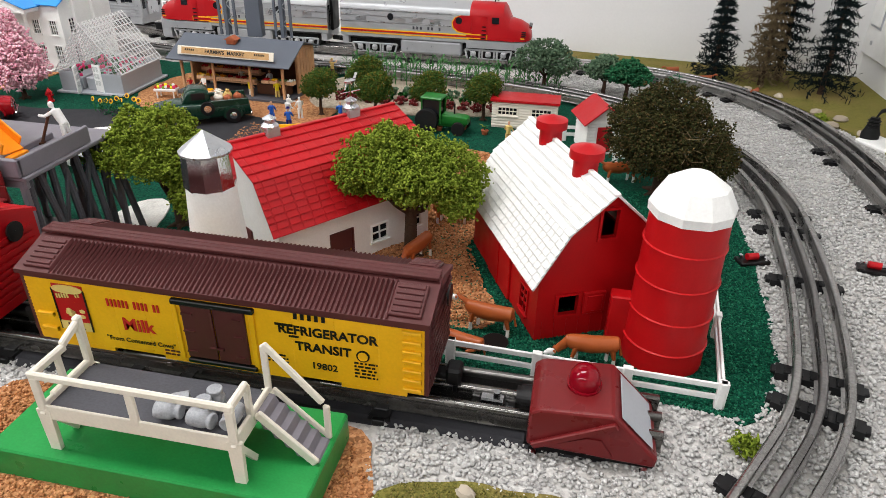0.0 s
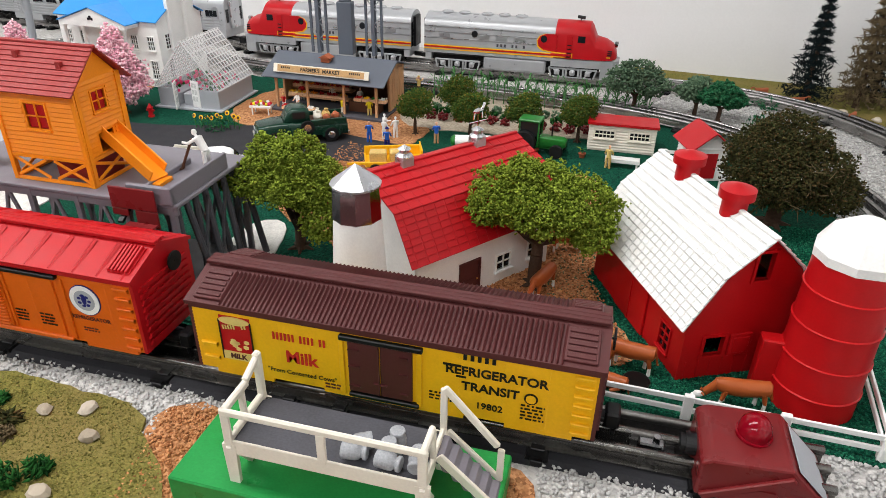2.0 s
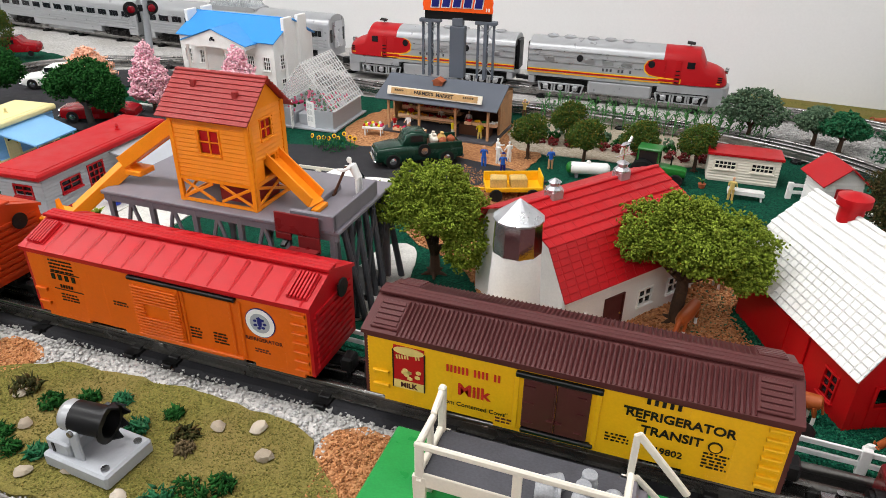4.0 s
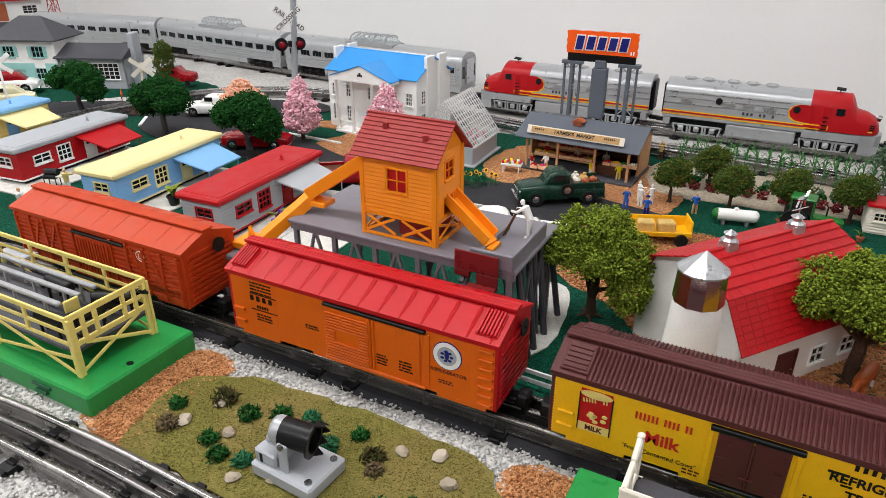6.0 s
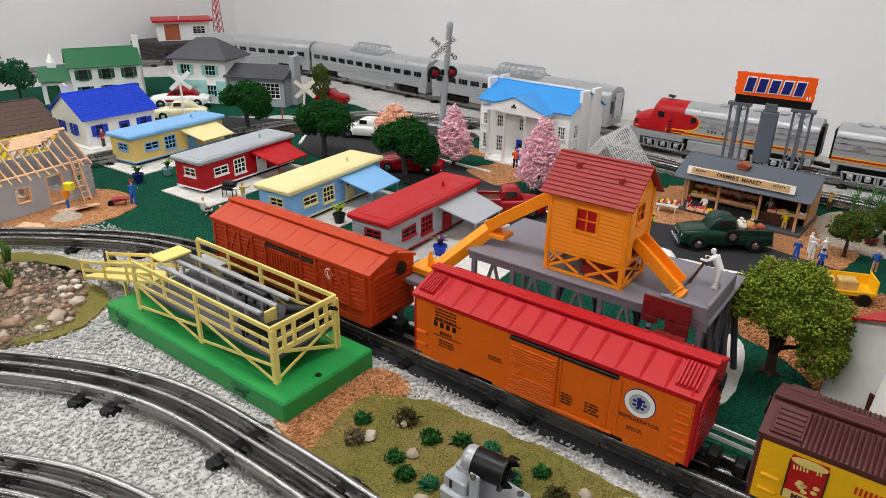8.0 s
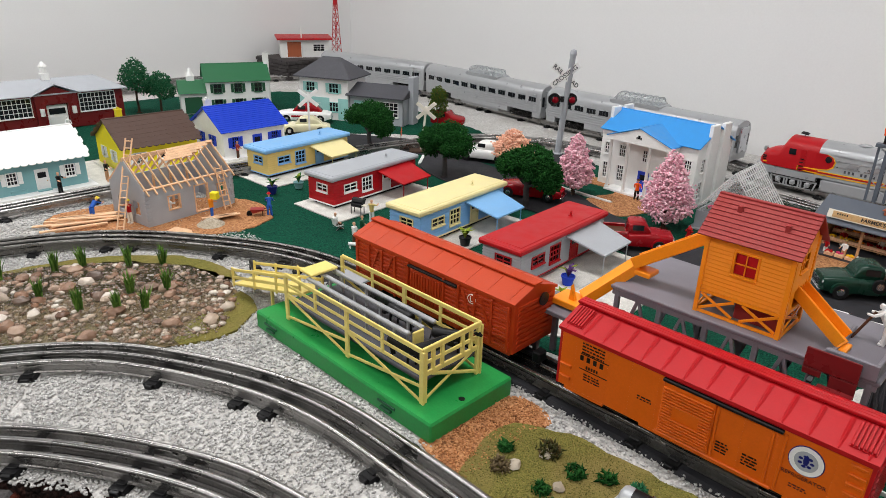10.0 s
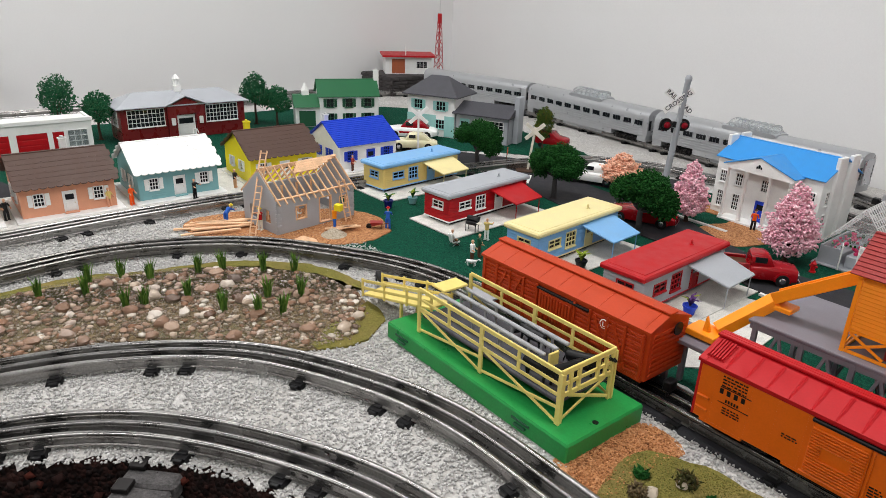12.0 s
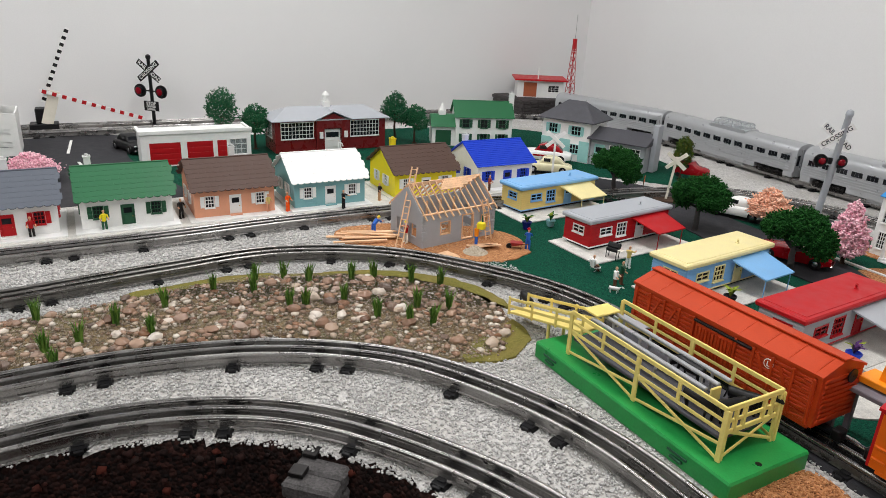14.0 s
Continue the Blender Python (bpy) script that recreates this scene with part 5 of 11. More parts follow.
def roof_slope(parent, m, L, run, mat, rows=0, name="roof_slope", lip=0.0018, scallop=0.0):
    """One slope of a roof: local x along the eave, local y up the slope, laid in overlapping courses."""
    if not rows:
        return part(name, Geo().box(-L / 2, L / 2, 0, run, 0, lip, 0.0004), mat, parent, m=m)
    slope = part(name, Geo().box(-L / 2 + 0.0002, L / 2 - 0.0002, 0.0002, run, 0, lip * 0.4), mat, parent, m=m)
    s = run / rows
    if scallop:
        n = round(L / scallop)
        low = []
        for j in range(n):
            for u, v in ((0, 0.0), (0.14, 0.24), (0.36, 0.34), (0.64, 0.34), (0.86, 0.24)):
                low.append((-L / 2 + (j + u) * L / n, -v * s))
        low.append((L / 2, 0.0))
    row = Geo().prism(low + [(L / 2, s), (-L / 2, s)], 0.0, lip * 0.8, "z").mesh("roof_course") if scallop else Geo().add([(-L / 2, 0, 0), (L / 2, 0, 0), (L / 2, s, 0.0001), (-L / 2, s, 0.0001), (-L / 2, 0, lip), (L / 2, 0, lip), (L / 2, s, lip * 0.45), (-L / 2, s, lip * 0.45)],
                    [(3, 2, 1, 0), (4, 5, 6, 7), (0, 1, 5, 4), (1, 2, 6, 5), (2, 3, 7, 6), (3, 0, 4, 7)]).mesh("roof_course")
    for k in range(rows):
        part("roof_course", row, mat, slope, m=pose((scallop / 2) * (k % 2) * 0.5, k * s, 0.0002, -1.5 if scallop else 0))
    return slope


def gable_roof(root, W, D, H, R, mat, over=0.006, rows=8, ox=0.0, oy=0.0, y_over=None, scallop=0.0):
    """Two slopes meeting in a ridge along local x."""
    yo = over if y_over is None else y_over
    a = math.degrees(math.atan2(R, D / 2))
    run = math.hypot(D / 2 + yo, (D / 2 + yo) * R / (D / 2))
    for s in (-1, 1):
        m = pose(ox, oy + s * (D / 2 + yo), H - yo * R / (D / 2)) @ pose(0, 0, 0, 0, 0, 0 if s < 0 else 180) @ pose(0, 0, 0, a)
        roof_slope(root, m, W + 2 * over, run, mat, rows, scallop=scallop)
    part("ridge_cap", Geo().at(pose(ox, oy, H + R + 0.0006)).box(-W / 2 - over, W / 2 + over, -0.0024, 0.0024, -0.0008, 0.0016, 0.0006), mat, root)


def chimney(root, x, y, z0, z1, w=0.009, mat="white"):
    c = part("chimney", Geo().box(x - w / 2, x + w / 2, y - w / 2, y + w / 2, z0, z1, 0.0006).box(x - w / 2 - 0.001, x + w / 2 + 0.001, y - w / 2 - 0.001, y + w / 2 + 0.001, z1 - 0.003, z1, 0.0005), M[mat], root)
    part("flue", Geo().tube((x, y, z1), (x, y, z1 + 0.003), w * 0.25, n=8), M[mat], c)


def four_walls(root, W, D, H, front, back, left, right, mat, R=0.0, th=0.003, z0=0.0):
    """Walls with real openings: front faces local -y, gables on the short ends."""
    for key, w, m, holes, gable in (("f", W, pose(0, -D / 2, 0), front, 0), ("b", W, pose(0, D / 2, 0, 0, 0, 180), back, 0), ("l", D - 2 * th, pose(-W / 2, 0, 0, 0, 0, -90), left, R), ("r", D - 2 * th, pose(W / 2, 0, 0, 0, 0, 90), right, R)):
        part("wall", wall_geo(Geo(), w, H, holes, th, gable, z0), M[mat] if isinstance(mat, str) else mat, root, m=m)


FACE = {"f": lambda W, D: pose(0, -D / 2, 0), "b": lambda W, D: pose(0, D / 2, 0, 0, 0, 180), "l": lambda W, D: pose(-W / 2, 0, 0, 0, 0, -90), "r": lambda W, D: pose(W / 2, 0, 0, 0, 0, 90)}


def siding(root, W, D, H, mat, faces="flr", z0=0.004, step=0.0046, holes={}):
    """Thin lapped boards moulded on the walls, broken at the openings."""
    for f in faces:
        g = Geo()
        w = W if f in "fb" else D
        z = z0
        while z < H - 0.002:
            cuts = sorted((h[0] - 0.0025, h[1] + 0.0025) for h in holes.get(f, []) if h[2] - 0.002 < z < h[3] + 0.002)
            x = -w / 2
            for a, b in cuts + [(w / 2, w / 2)]:
                if a > x:
                    g.prism([(-0.0009, z), (0.0004, z), (0.0004, z + step * 0.9)], x, min(a, w / 2), "x")
                x = max(x, b)
            z += step
        part("siding", g, M[mat] if isinstance(mat, str) else mat, root, m=FACE[f](W, D))


def small_house(x, y, name_label, wall_mat, roof_mat, W=0.143, D=0.13, H=0.058, R=0.038, trim="white", door_mat="white", shutters="white", rot=90, chim=None, plan=(-0.045, 0.0, 0.045), rows=7, shingles=True, porch=True, group="street houses"):
    """A moulded toy cottage: front wall on local -y."""
    root = thing("house", pose(x, y, 0.002, 0, 0, rot), name_label, "house", group)
    part("plinth", Geo().box(-W / 2 - 0.01, W / 2 + 0.01, -D / 2 - 0.022, D / 2 + 0.004, 0, 0.004, 0.0006), M["white"], root, "white base slab")
    ww, wh, wz = 0.0135, 0.019, 0.022
    xw, xd, xv = plan
    front = [(xw - ww / 2, xw + ww / 2, wz, wz + wh), (xd - 0.009, xd + 0.009, 0.004, 0.04), (xv - ww / 2, xv + ww / 2, wz, wz + wh)]
    side = [(-0.032, -0.022, wz, wz + wh), (0.014, 0.026, wz, wz + wh)]
    four_walls(root, W, D, H, front, [], side, side, wall_mat, R, z0=0.004)
    for xx in (xw, xv):
        window(root, pose(xx, -D / 2, wz), ww, wh, 3, 3, trim, "dark_glass", shutters)
    door(root, pose(xd, -D / 2, 0.004), 0.018, 0.036, door_mat)
    part("step", Geo().box(xd - 0.011, xd + 0.011, -D / 2 - 0.008, -D / 2, 0.004, 0.0065, 0.0005), M[wall_mat], root)
    for f, s in (("l", -1), ("r", 1)):
        for a, b in ((-0.032, -0.022), (0.014, 0.026)):
            window(root, FACE[f](W, D) @ pose((a + b) / 2, 0, wz), b - a, wh, 2, 3, trim, "dark_glass", shutters)
    gable_roof(root, W, D, H, R, M[roof_mat], 0.007, rows, scallop=0.0125 if shingles else 0.0)
    if chim:
        chimney(root, chim[0], chim[1], H, H + R + 0.012, 0.011, chim[2])
    return root


HX = -1.645
small_house(HX, 0.183, "teal toy cottage with white roof and white door", "teal", "white", chim=None)
small_house(HX, 0.002, "salmon-pink toy cottage with brown scale-shingle roof", "salmon", "brown_roof", chim=(0.02, 0.045, "white"))
small_house(HX, -0.177, "white toy cottage with dark green roof and shutters", "white", "green_roof", trim="forest", door_mat="forest", shutters="forest", chim=(-0.05, 0.03, "white"))
small_house(HX, -0.352, "white toy cottage with grey roof and red door", "white", "grey_roof", trim="red", door_mat="red", shutters="red", chim=(0.0, 0.045, "white"))
small_house(HX, 0.392, "bright yellow toy cottage with dark brown roof", "lemon", "brown_roof", chim=(-0.035, 0.03, "lemon"))
small_house(HX, 0.590, "white toy cottage with bright blue roof and shutters", "white", "deep_blue", trim="deep_blue", door_mat="deep_blue", shutters="deep_blue", chim=(-0.055, 0.025, "white"), plan=(-0.045, 0.005, 0.047), shingles=False, rows=14)
tagged(part("sidewalk", Geo().box(-1.735, -1.548, -0.46, 0.70, 0.0, 0.0032, 0.0008), M["concrete"]), "pale concrete sidewalk along the houses", "sidewalk", kind="structure")

# ---------------------------------------------------------------- trailers
def trailer(x, y, rot, label, wall_mat, roof_mat, trim, awning, W=0.058, L=0.186, H=0.041):
    root = thing("house_trailer", pose(x, y, 0.002, 0, 0, rot) @ Matrix.Diagonal((1.04, 1.08, 1.2, 1)), label, "trailer", "house trailers")
    part("pad", Geo().prism([(-W / 2 - 0.012, -L / 2 - 0.022), (W / 2 + 0.046, -L / 2 - 0.03), (W / 2 + 0.055, L / 2), (-W / 2 - 0.01, L / 2)], 0, 0.0016, "z"), M["concrete"], root, "pale concrete pad")
    part("skirt", Geo().box(-W / 2 + 0.004, W / 2 - 0.004, -L / 2 + 0.006, L / 2 - 0.006, 0.0016, 0.009), M["dark_metal"], root)
    z0 = 0.007
    fr = [(-0.008, 0.014, 0.024, 0.033)]
    rt = [(-0.07, -0.046, 0.022, 0.031), (-0.032, -0.012, 0.016, 0.034), (0.014, 0.03, 0.008, 0.036), (0.045, 0.07, 0.022, 0.032)]
    four_walls(root, W, L, H, fr, [], [], rt, wall_mat, 0, 0.002, z0)
    siding(root, W, L, H, wall_mat, "fr", z0 + 0.001, 0.0034, {"f": fr, "r": rt})
    window(root, pose(0.003, -L / 2, 0.024), 0.022, 0.009, 2, 2, trim, "dark_glass")
    R = FACE["r"](W, L)
    window(root, R @ pose(-0.058, 0, 0.022), 0.024, 0.009, 2, 2, trim, "dark_glass")
    window(root, R @ pose(-0.022, 0, 0.016), 0.02, 0.018, 3, 3, trim, "dark_glass")
    door(root, R @ pose(0.022, 0, 0.008), 0.016, 0.028, trim)
    window(root, R @ pose(0.0575, 0, 0.022), 0.025, 0.010, 2, 2, trim, "dark_glass")
    part("belt", Geo().box(-W / 2 - 0.0012, W / 2 + 0.0012, -L / 2 - 0.0012, L / 2 + 0.0012, z0 - 0.0012, z0 + 0.001, 0.0004), M[trim], root)
    part("roof", Geo().box(-W / 2 - 0.004, W / 2 + 0.004, -L / 2 - 0.006, L / 2 + 0.006, H, H + 0.0065, 0.0018).box(-W / 2 + 0.002, W / 2 - 0.002, -L / 2 + 0.002, L / 2 - 0.002, H + 0.006, H + 0.0071, 0.0005), M[roof_mat], root, "flat raised roof")
    part("roof_vent", Geo().lathe([(0.003, 0), (0.003, 0.001), (0.0014, 0.0016), (0.0014, 0.0045), (0.0026, 0.005), (0.0005, 0.0066)], 10), M[roof_mat], root, "", True, pose(0.006, 0.045, H + 0.0068))
    aw = Geo().add([(W / 2, 0.0, H - 0.003), (W / 2, 0.078, H - 0.003), (W / 2 + 0.056, 0.07, H - 0.014), (W / 2 + 0.056, 0.004, H - 0.014), (W / 2, 0.0, H - 0.0012), (W / 2, 0.078, H - 0.0012), (W / 2 + 0.056, 0.07, H - 0.0122), (W / 2 + 0.056, 0.004, H - 0.0122)],
                   [(0, 1, 2, 3), (7, 6, 5, 4), (0, 4, 5, 1), (1, 5, 6, 2), (2, 6, 7, 3), (3, 7, 4, 0)])
    part("awning", aw, M[awning], root, "sloping awning")
    for yy in (0.008, 0.066):
        part("awning_post", Geo().tube((W / 2 + 0.053, yy, 0.0015), (W / 2 + 0.053, yy, H - 0.0135), 0.0008, n=6), M[awning], root)
    return root


trailer(-0.822, 0.588, 3, "grey toy house trailer with bright red roof", "grey_light", "red", "red", "grey_light")
trailer(-1.008, 0.589, 5, "light blue toy house trailer with cream roof", "light_blue", "cream", "cream", "light_blue")
trailer(-1.222, 0.594, 6, "red toy house trailer with pale grey roof", "red", "grey_light", "white", "red")
trailer(-1.440, 0.606, 6, "cream-yellow toy house trailer with light blue roof", "straw", "light_blue", "light_blue", "cream")

# ---------------------------------------------------------------- red barn and its silo
BR = 26.0
ub, vb = Vector((math.cos(radians(BR)), math.sin(radians(BR)), 0)), Vector((-math.sin(radians(BR)), math.cos(radians(BR)), 0))
W, L = 0.094, 0.150
bc = Vector((-0.016, 0.432, 0)) + ub * W / 2 + vb * L / 2
barn = thing("barn", pose(bc.x, bc.y, 0.001, 0, 0, BR), "glossy red toy barn with white gambrel roof", "barn")
EH, BH, PH, BO = 0.053, 0.086, 0.113, 0.030
def gambrel(half, b, e, k, p):
    return [(-half, 0), (half, 0), (half, e), (b, k), (0, p), (-b, k), (-half, e)]
fh = [(-0.031, -0.016, 0.020, 0.036)]
for s, m in ((-1, pose(0, -L / 2, 0)), (1, pose(0, L / 2, 0, 0, 0, 180))):
    g = wall_geo(Geo(), W, EH, fh if s < 0 else [], 0.003)
    if s < 0:
        g.prism([(-W / 2, EH), (-0.006, EH), (-0.006, BH), (-BO, BH)], 0, 0.003).prism([(0.006, EH), (W / 2, EH), (BO, BH), (0.006, BH)], 0, 0.003)
        g.box(-0.006, 0.006, 0, 0.003, EH, 0.080).prism([(-BO, BH), (-0.006, BH), (-0.006, PH - 0.0055)], 0, 0.003).prism([(0.006, BH), (BO, BH), (0.006, PH - 0.0055)], 0, 0.003).prism([(-0.006, 0.101), (0.006, 0.101), (0.006, PH - 0.0055), (0, PH), (-0.006, PH - 0.0055)], 0, 0.003)
    else:
        g.prism([(-W / 2, EH), (W / 2, EH), (BO, BH), (0, PH), (-BO, BH)], 0, 0.003)
    w = part("gable_wall", g, M["barn_red"], barn, m=m)
    if s < 0:
        part("window_frame", Geo().box(-0.0335, -0.031, -0.0015, 0.001, 0.018, 0.038).box(-0.016, -0.0135, -0.0015, 0.001, 0.018, 0.038).box(-0.031, -0.016, -0.0015, 0.001, 0.036, 0.038).box(-0.031, -0.016, -0.0015, 0.001, 0.018, 0.020), M["barn_red"], w)
        part("shutter", Geo().box(-0.012, 0.005, -0.0022, 0.0, 0.019, 0.037, 0.0004).box(-0.0095, 0.0025, -0.003, -0.001, 0.0215, 0.0345, 0.0004), M["barn_red"], w)
        part("loft_frame", Geo().box(-0.008, -0.006, -0.0015, 0.001, 0.078, 0.103).box(0.006, 0.008, -0.0015, 0.001, 0.078, 0.103).box(-0.006, 0.006, -0.0015, 0.001, 0.101, 0.103).box(-0.006, 0.006, -0.0015, 0.001, 0.078, 0.080), M["barn_red"], w)
        for k in range(9):
            part("batten", Geo().box(-0.042 + k * 0.0095, -0.0412 + k * 0.0095, -0.0006, 0.0002, 0.001, 0.016), M["barn_red"], w)
for s, key in ((-1, "l"), (1, "r")):
    hs = [(0.045, 0.058, 0.012, 0.032)]
    w = part("side_wall", wall_geo(Geo(), L - 0.006, EH, hs, 0.003), M["barn_red"], barn, m=pose(s * W / 2, 0, 0, 0, 0, 90 * s))
    window(w, pose(0.0515, 0, 0.012), 0.013, 0.020, 2, 3, "barn_red", "dark_glass")
    part("barn_door", Geo().box(-0.028, 0.022, -0.002, 0.0, 0.001, 0.042, 0.0005).box(-0.004, -0.002, -0.0028, -0.001, 0.002, 0.041), M["barn_red"], w)
M["white_scales"] = shingle("white", 0.0058)
for s in (-1, 1):
    for (y0, z0), (y1, z1), rows in (((W / 2 + 0.006, EH - 0.006), (BO, BH), 8), ((BO + 0.001, BH - 0.0005), (0, PH), 6)):
        a = math.degrees(math.atan2(z1 - z0, y0 - y1))
        m = pose(s * y0, 0, z0) @ pose(0, 0, 0, 0, 0, 90 if s > 0 else -90) @ pose(0, 0, 0, a)
        roof_slope(barn, m, L + 0.012, math.hypot(z1 - z0, y0 - y1), M["white_scales"], rows, "roof_slope", 0.0016)
part("ridge_cap", Geo().box(-0.0022, 0.0022, -L / 2 - 0.006, L / 2 + 0.006, PH - 0.0006, PH + 0.0024, 0.0008), M["white"], barn)
for yy in (-0.03, 0.035):
    part("cupola", Geo().lathe([(0.009, -0.008), (0.009, 0.008), (0.0125, 0.008), (0.0125, 0.0145), (0.004, 0.0172), (0.002, 0.0182), (0.0, 0.0182)], 24), M["red"], barn, "red round roof ventilator", True, pose(0, yy, PH))
silo = thing("silo", pose(0.0735, 0.4375, 0.001), "glossy red toy silo with white faceted cap", "silo")
part("shaft", Geo().lathe([(0.0280, 0), (0.0252, 0.113)], 40), M["barn_red"], silo, "", True)
for z in (0.017, 0.041, 0.066, 0.091):
    part("band", Geo().lathe([(0.0280 - 0.0248 * z, z), (0.0291 - 0.0248 * z, z + 0.0005), (0.0291 - 0.0248 * z, z + 0.0013), (0.0280 - 0.0248 * z, z + 0.0018)], 40), M["barn_red"], silo)
part("cap", Geo().lathe([(0.0268, 0.112), (0.0272, 0.118), (0.020, 0.131), (0.0085, 0.1385), (0.001, 0.1395)], 10), M["white"], silo, "white ten-sided cap")
part("link", Geo().box(-0.04, -0.022, -0.004, 0.008, 0.0, 0.045, 0.001), M["barn_red"], silo)

# ---------------------------------------------------------------- white dairy barn with red roof
DR = 53.5
dairy = thing("dairy_barn", pose(-0.2185, 0.5487, 0.001, 0, 0, DR), "white toy dairy barn with red gambrel roof", "barn")
DL, DW, DE, DK2, DP, DB = 0.152, 0.116, 0.058, 0.090, 0.108, 0.042
side_holes = [(-0.066, -0.052, 0.014, 0.028), (-0.03, -0.008, 0.001, 0.034), (0.012, 0.028, 0.014, 0.028), (0.05, 0.066, 0.014, 0.028)]
for s in (-1, 1):
    w = part("side_wall", wall_geo(Geo(), DL, DE, side_holes, 0.003), M["white"], dairy, m=pose(0, s * DW / 2, 0, 0, 0, 0 if s < 0 else 180))
    for a, b, c, d in side_holes:
        if c > 0.005:
            window(w, pose((a + b) / 2, 0, c), b - a, d - c, 2, 2, "white", "dark_glass")
    door(w, pose(-0.019, 0, 0.001), 0.02, 0.032, "maroon", False)
    g = Geo().prism([(-DW / 2, 0), (DW / 2, 0), (DW / 2, DE), (DB, DK2), (0, DP), (-DB, DK2), (-DW / 2, DE)], s * (DL / 2 - 0.003), s * DL / 2, "x")
    part("gable_wall", g, M["white"], dairy)
    part("gable_door", Geo().box(s * DL / 2, s * (DL / 2 + 0.0015), -0.014, 0.014, 0.002, 0.036, 0.0004), M["maroon"], dairy)
for s in (-1, 1):
    for (y0, z0), (y1, z1), rows in (((DW / 2 + 0.007, DE - 0.006), (DB, DK2), 8), ((DB + 0.001, DK2 - 0.0004), (0, DP), 5)):
        a = math.degrees(math.atan2(z1 - z0, y0 - y1))
        m = pose(0, s * y0, z0) @ pose(0, 0, 0, 0, 0, 0 if s < 0 else 180) @ pose(0, 0, 0, a)
        roof_slope(dairy, m, DL + 0.016, math.hypot(z1 - z0, y0 - y1), shingle("red", 0.008), rows, "roof_slope", 0.0014)
part("ridge_cap", Geo().box(-DL / 2 - 0.008, DL / 2 + 0.008, -0.002, 0.002, DP - 0.0005, DP + 0.0022, 0.0006), M["red"], dairy)
for x in (-0.043, 0.036):
    v = part("cupola", Geo().box(-0.0075, 0.0075, -0.0075, 0.0075, -0.006, 0.008, 0.0008).lathe([(0.0095, 0.008), (0.0095, 0.0095), (0.006, 0.0125), (0.0055, 0.0125), (0.0055, 0.0165), (0.0075, 0.0168), (0.0005, 0.021)], 8), M["silver"], dairy, "silver roof ventilator", False, pose(x, 0, DP) @ Matrix.Scale(0.78, 4))
    if x > 0:
        part("weather_vane", Geo().tube((0, 0, 0.02), (0, 0, 0.036), 0.0008, n=6).tube((-0.013, 0, 0.026), (0.013, 0, 0.026), 0.0007, n=6).ball((0, 0, 0.038), (0.008, 0.002, 0.0035), 8).tube((0.006, 0, 0.04), (0.009, 0, 0.046), 0.0017, n=6).tube((-0.005, 0, 0.037), (-0.007, 0, 0.029), 0.001, n=5).tube((0.005, 0, 0.037), (0.006, 0, 0.029), 0.001, n=5), M["chrome"], v, "silver horse weather vane")
ds = thing("dairy_silo", pose(-0.2535, 0.431, 0.001), "white toy silo with silver band and cone cap", "silo")
part("shaft", Geo().lathe([(0.0235, 0), (0.0174, 0.099)], 32), M["white"], ds, "", True)
part("band", Geo().lathe([(0.0176, 0.098), (0.0184, 0.099), (0.0172, 0.124), (0.0168, 0.124)], 10), M["chrome"], ds, "mirror-bright faceted band")
part("cone", Geo().lathe([(0.0183, 0.1235), (0.0185, 0.125), (0.0003, 0.139)], 14), M["silver"], ds, "silver cone cap")

# ---------------------------------------------------------------- coal loader: trestle platform with orange house
cl = thing("coal_loader", pose(-0.50444, 0.460035, 0.0506) @ Matrix.Scale(0.861, 4), "orange toy coal loader house on a grey trestle platform", "coal loader")
CT = Matrix.Translation((0.54, -0.535, 0))
def cl_part(name, fill, mat, parent=None, label=""):
    g = Geo().at(CT)
    fill(g)
    return part(name, g, M[mat], parent or cl, label)
PXa, PXb, PYa, PYb, PT, GL = -0.672, -0.405, 0.478, 0.602, 0.055, -0.0588
cl_part("platform", lambda g: g.box(PXa, PXb, PYa, PYb, PT - 0.004, PT, 0.0008).box(PXa + 0.002, PXb - 0.002, PYa + 0.002, PYa + 0.005, PT - 0.011, PT - 0.004).box(PXa + 0.002, PXb - 0.002, PYb - 0.005, PYb - 0.002, PT - 0.011, PT - 0.004), "grey_toy", label="flat grey platform")
for x in (-0.664, -0.613, -0.562, -0.511, -0.460, -0.413):
    for yy in (PYa + 0.004, PYb - 0.004):
        cl_part("post", lambda g: g.box(x - 0.0028, x + 0.0028, yy - 0.0024, yy + 0.0024, GL, PT - 0.004, 0.0005), "grey_toy")
for x0, x1 in ((-0.664, -0.613), (-0.613, -0.562), (-0.562, -0.511), (-0.511, -0.460), (-0.460, -0.413)):
    for yy in (PYa + 0.004, PYb - 0.004):
        cl_part("brace", lambda g: bar_between(g, (x0, yy, GL + 0.02), ((x0 + x1) / 2, yy, PT - 0.008), 0.0026, 0.0036), "grey_toy")
        cl_part("brace", lambda g: bar_between(g, (x1, yy, GL + 0.02), ((x0 + x1) / 2, yy, PT - 0.008), 0.0026, 0.0036), "grey_toy")
for k, yy in enumerate((0.488, 0.501, 0.516, 0.531, 0.547, 0.563, 0.580, 0.594)):
    cl_part("trestle_post", lambda g: g.tube((PXb - 0.004 + 0.010 * (k % 2), yy + (0.010 if k % 3 == 1 else -0.004), GL), (PXb - 0.008, yy, PT - 0.004), 0.0036, 0.0032, 9), "slate", label="dark round trestle pile")
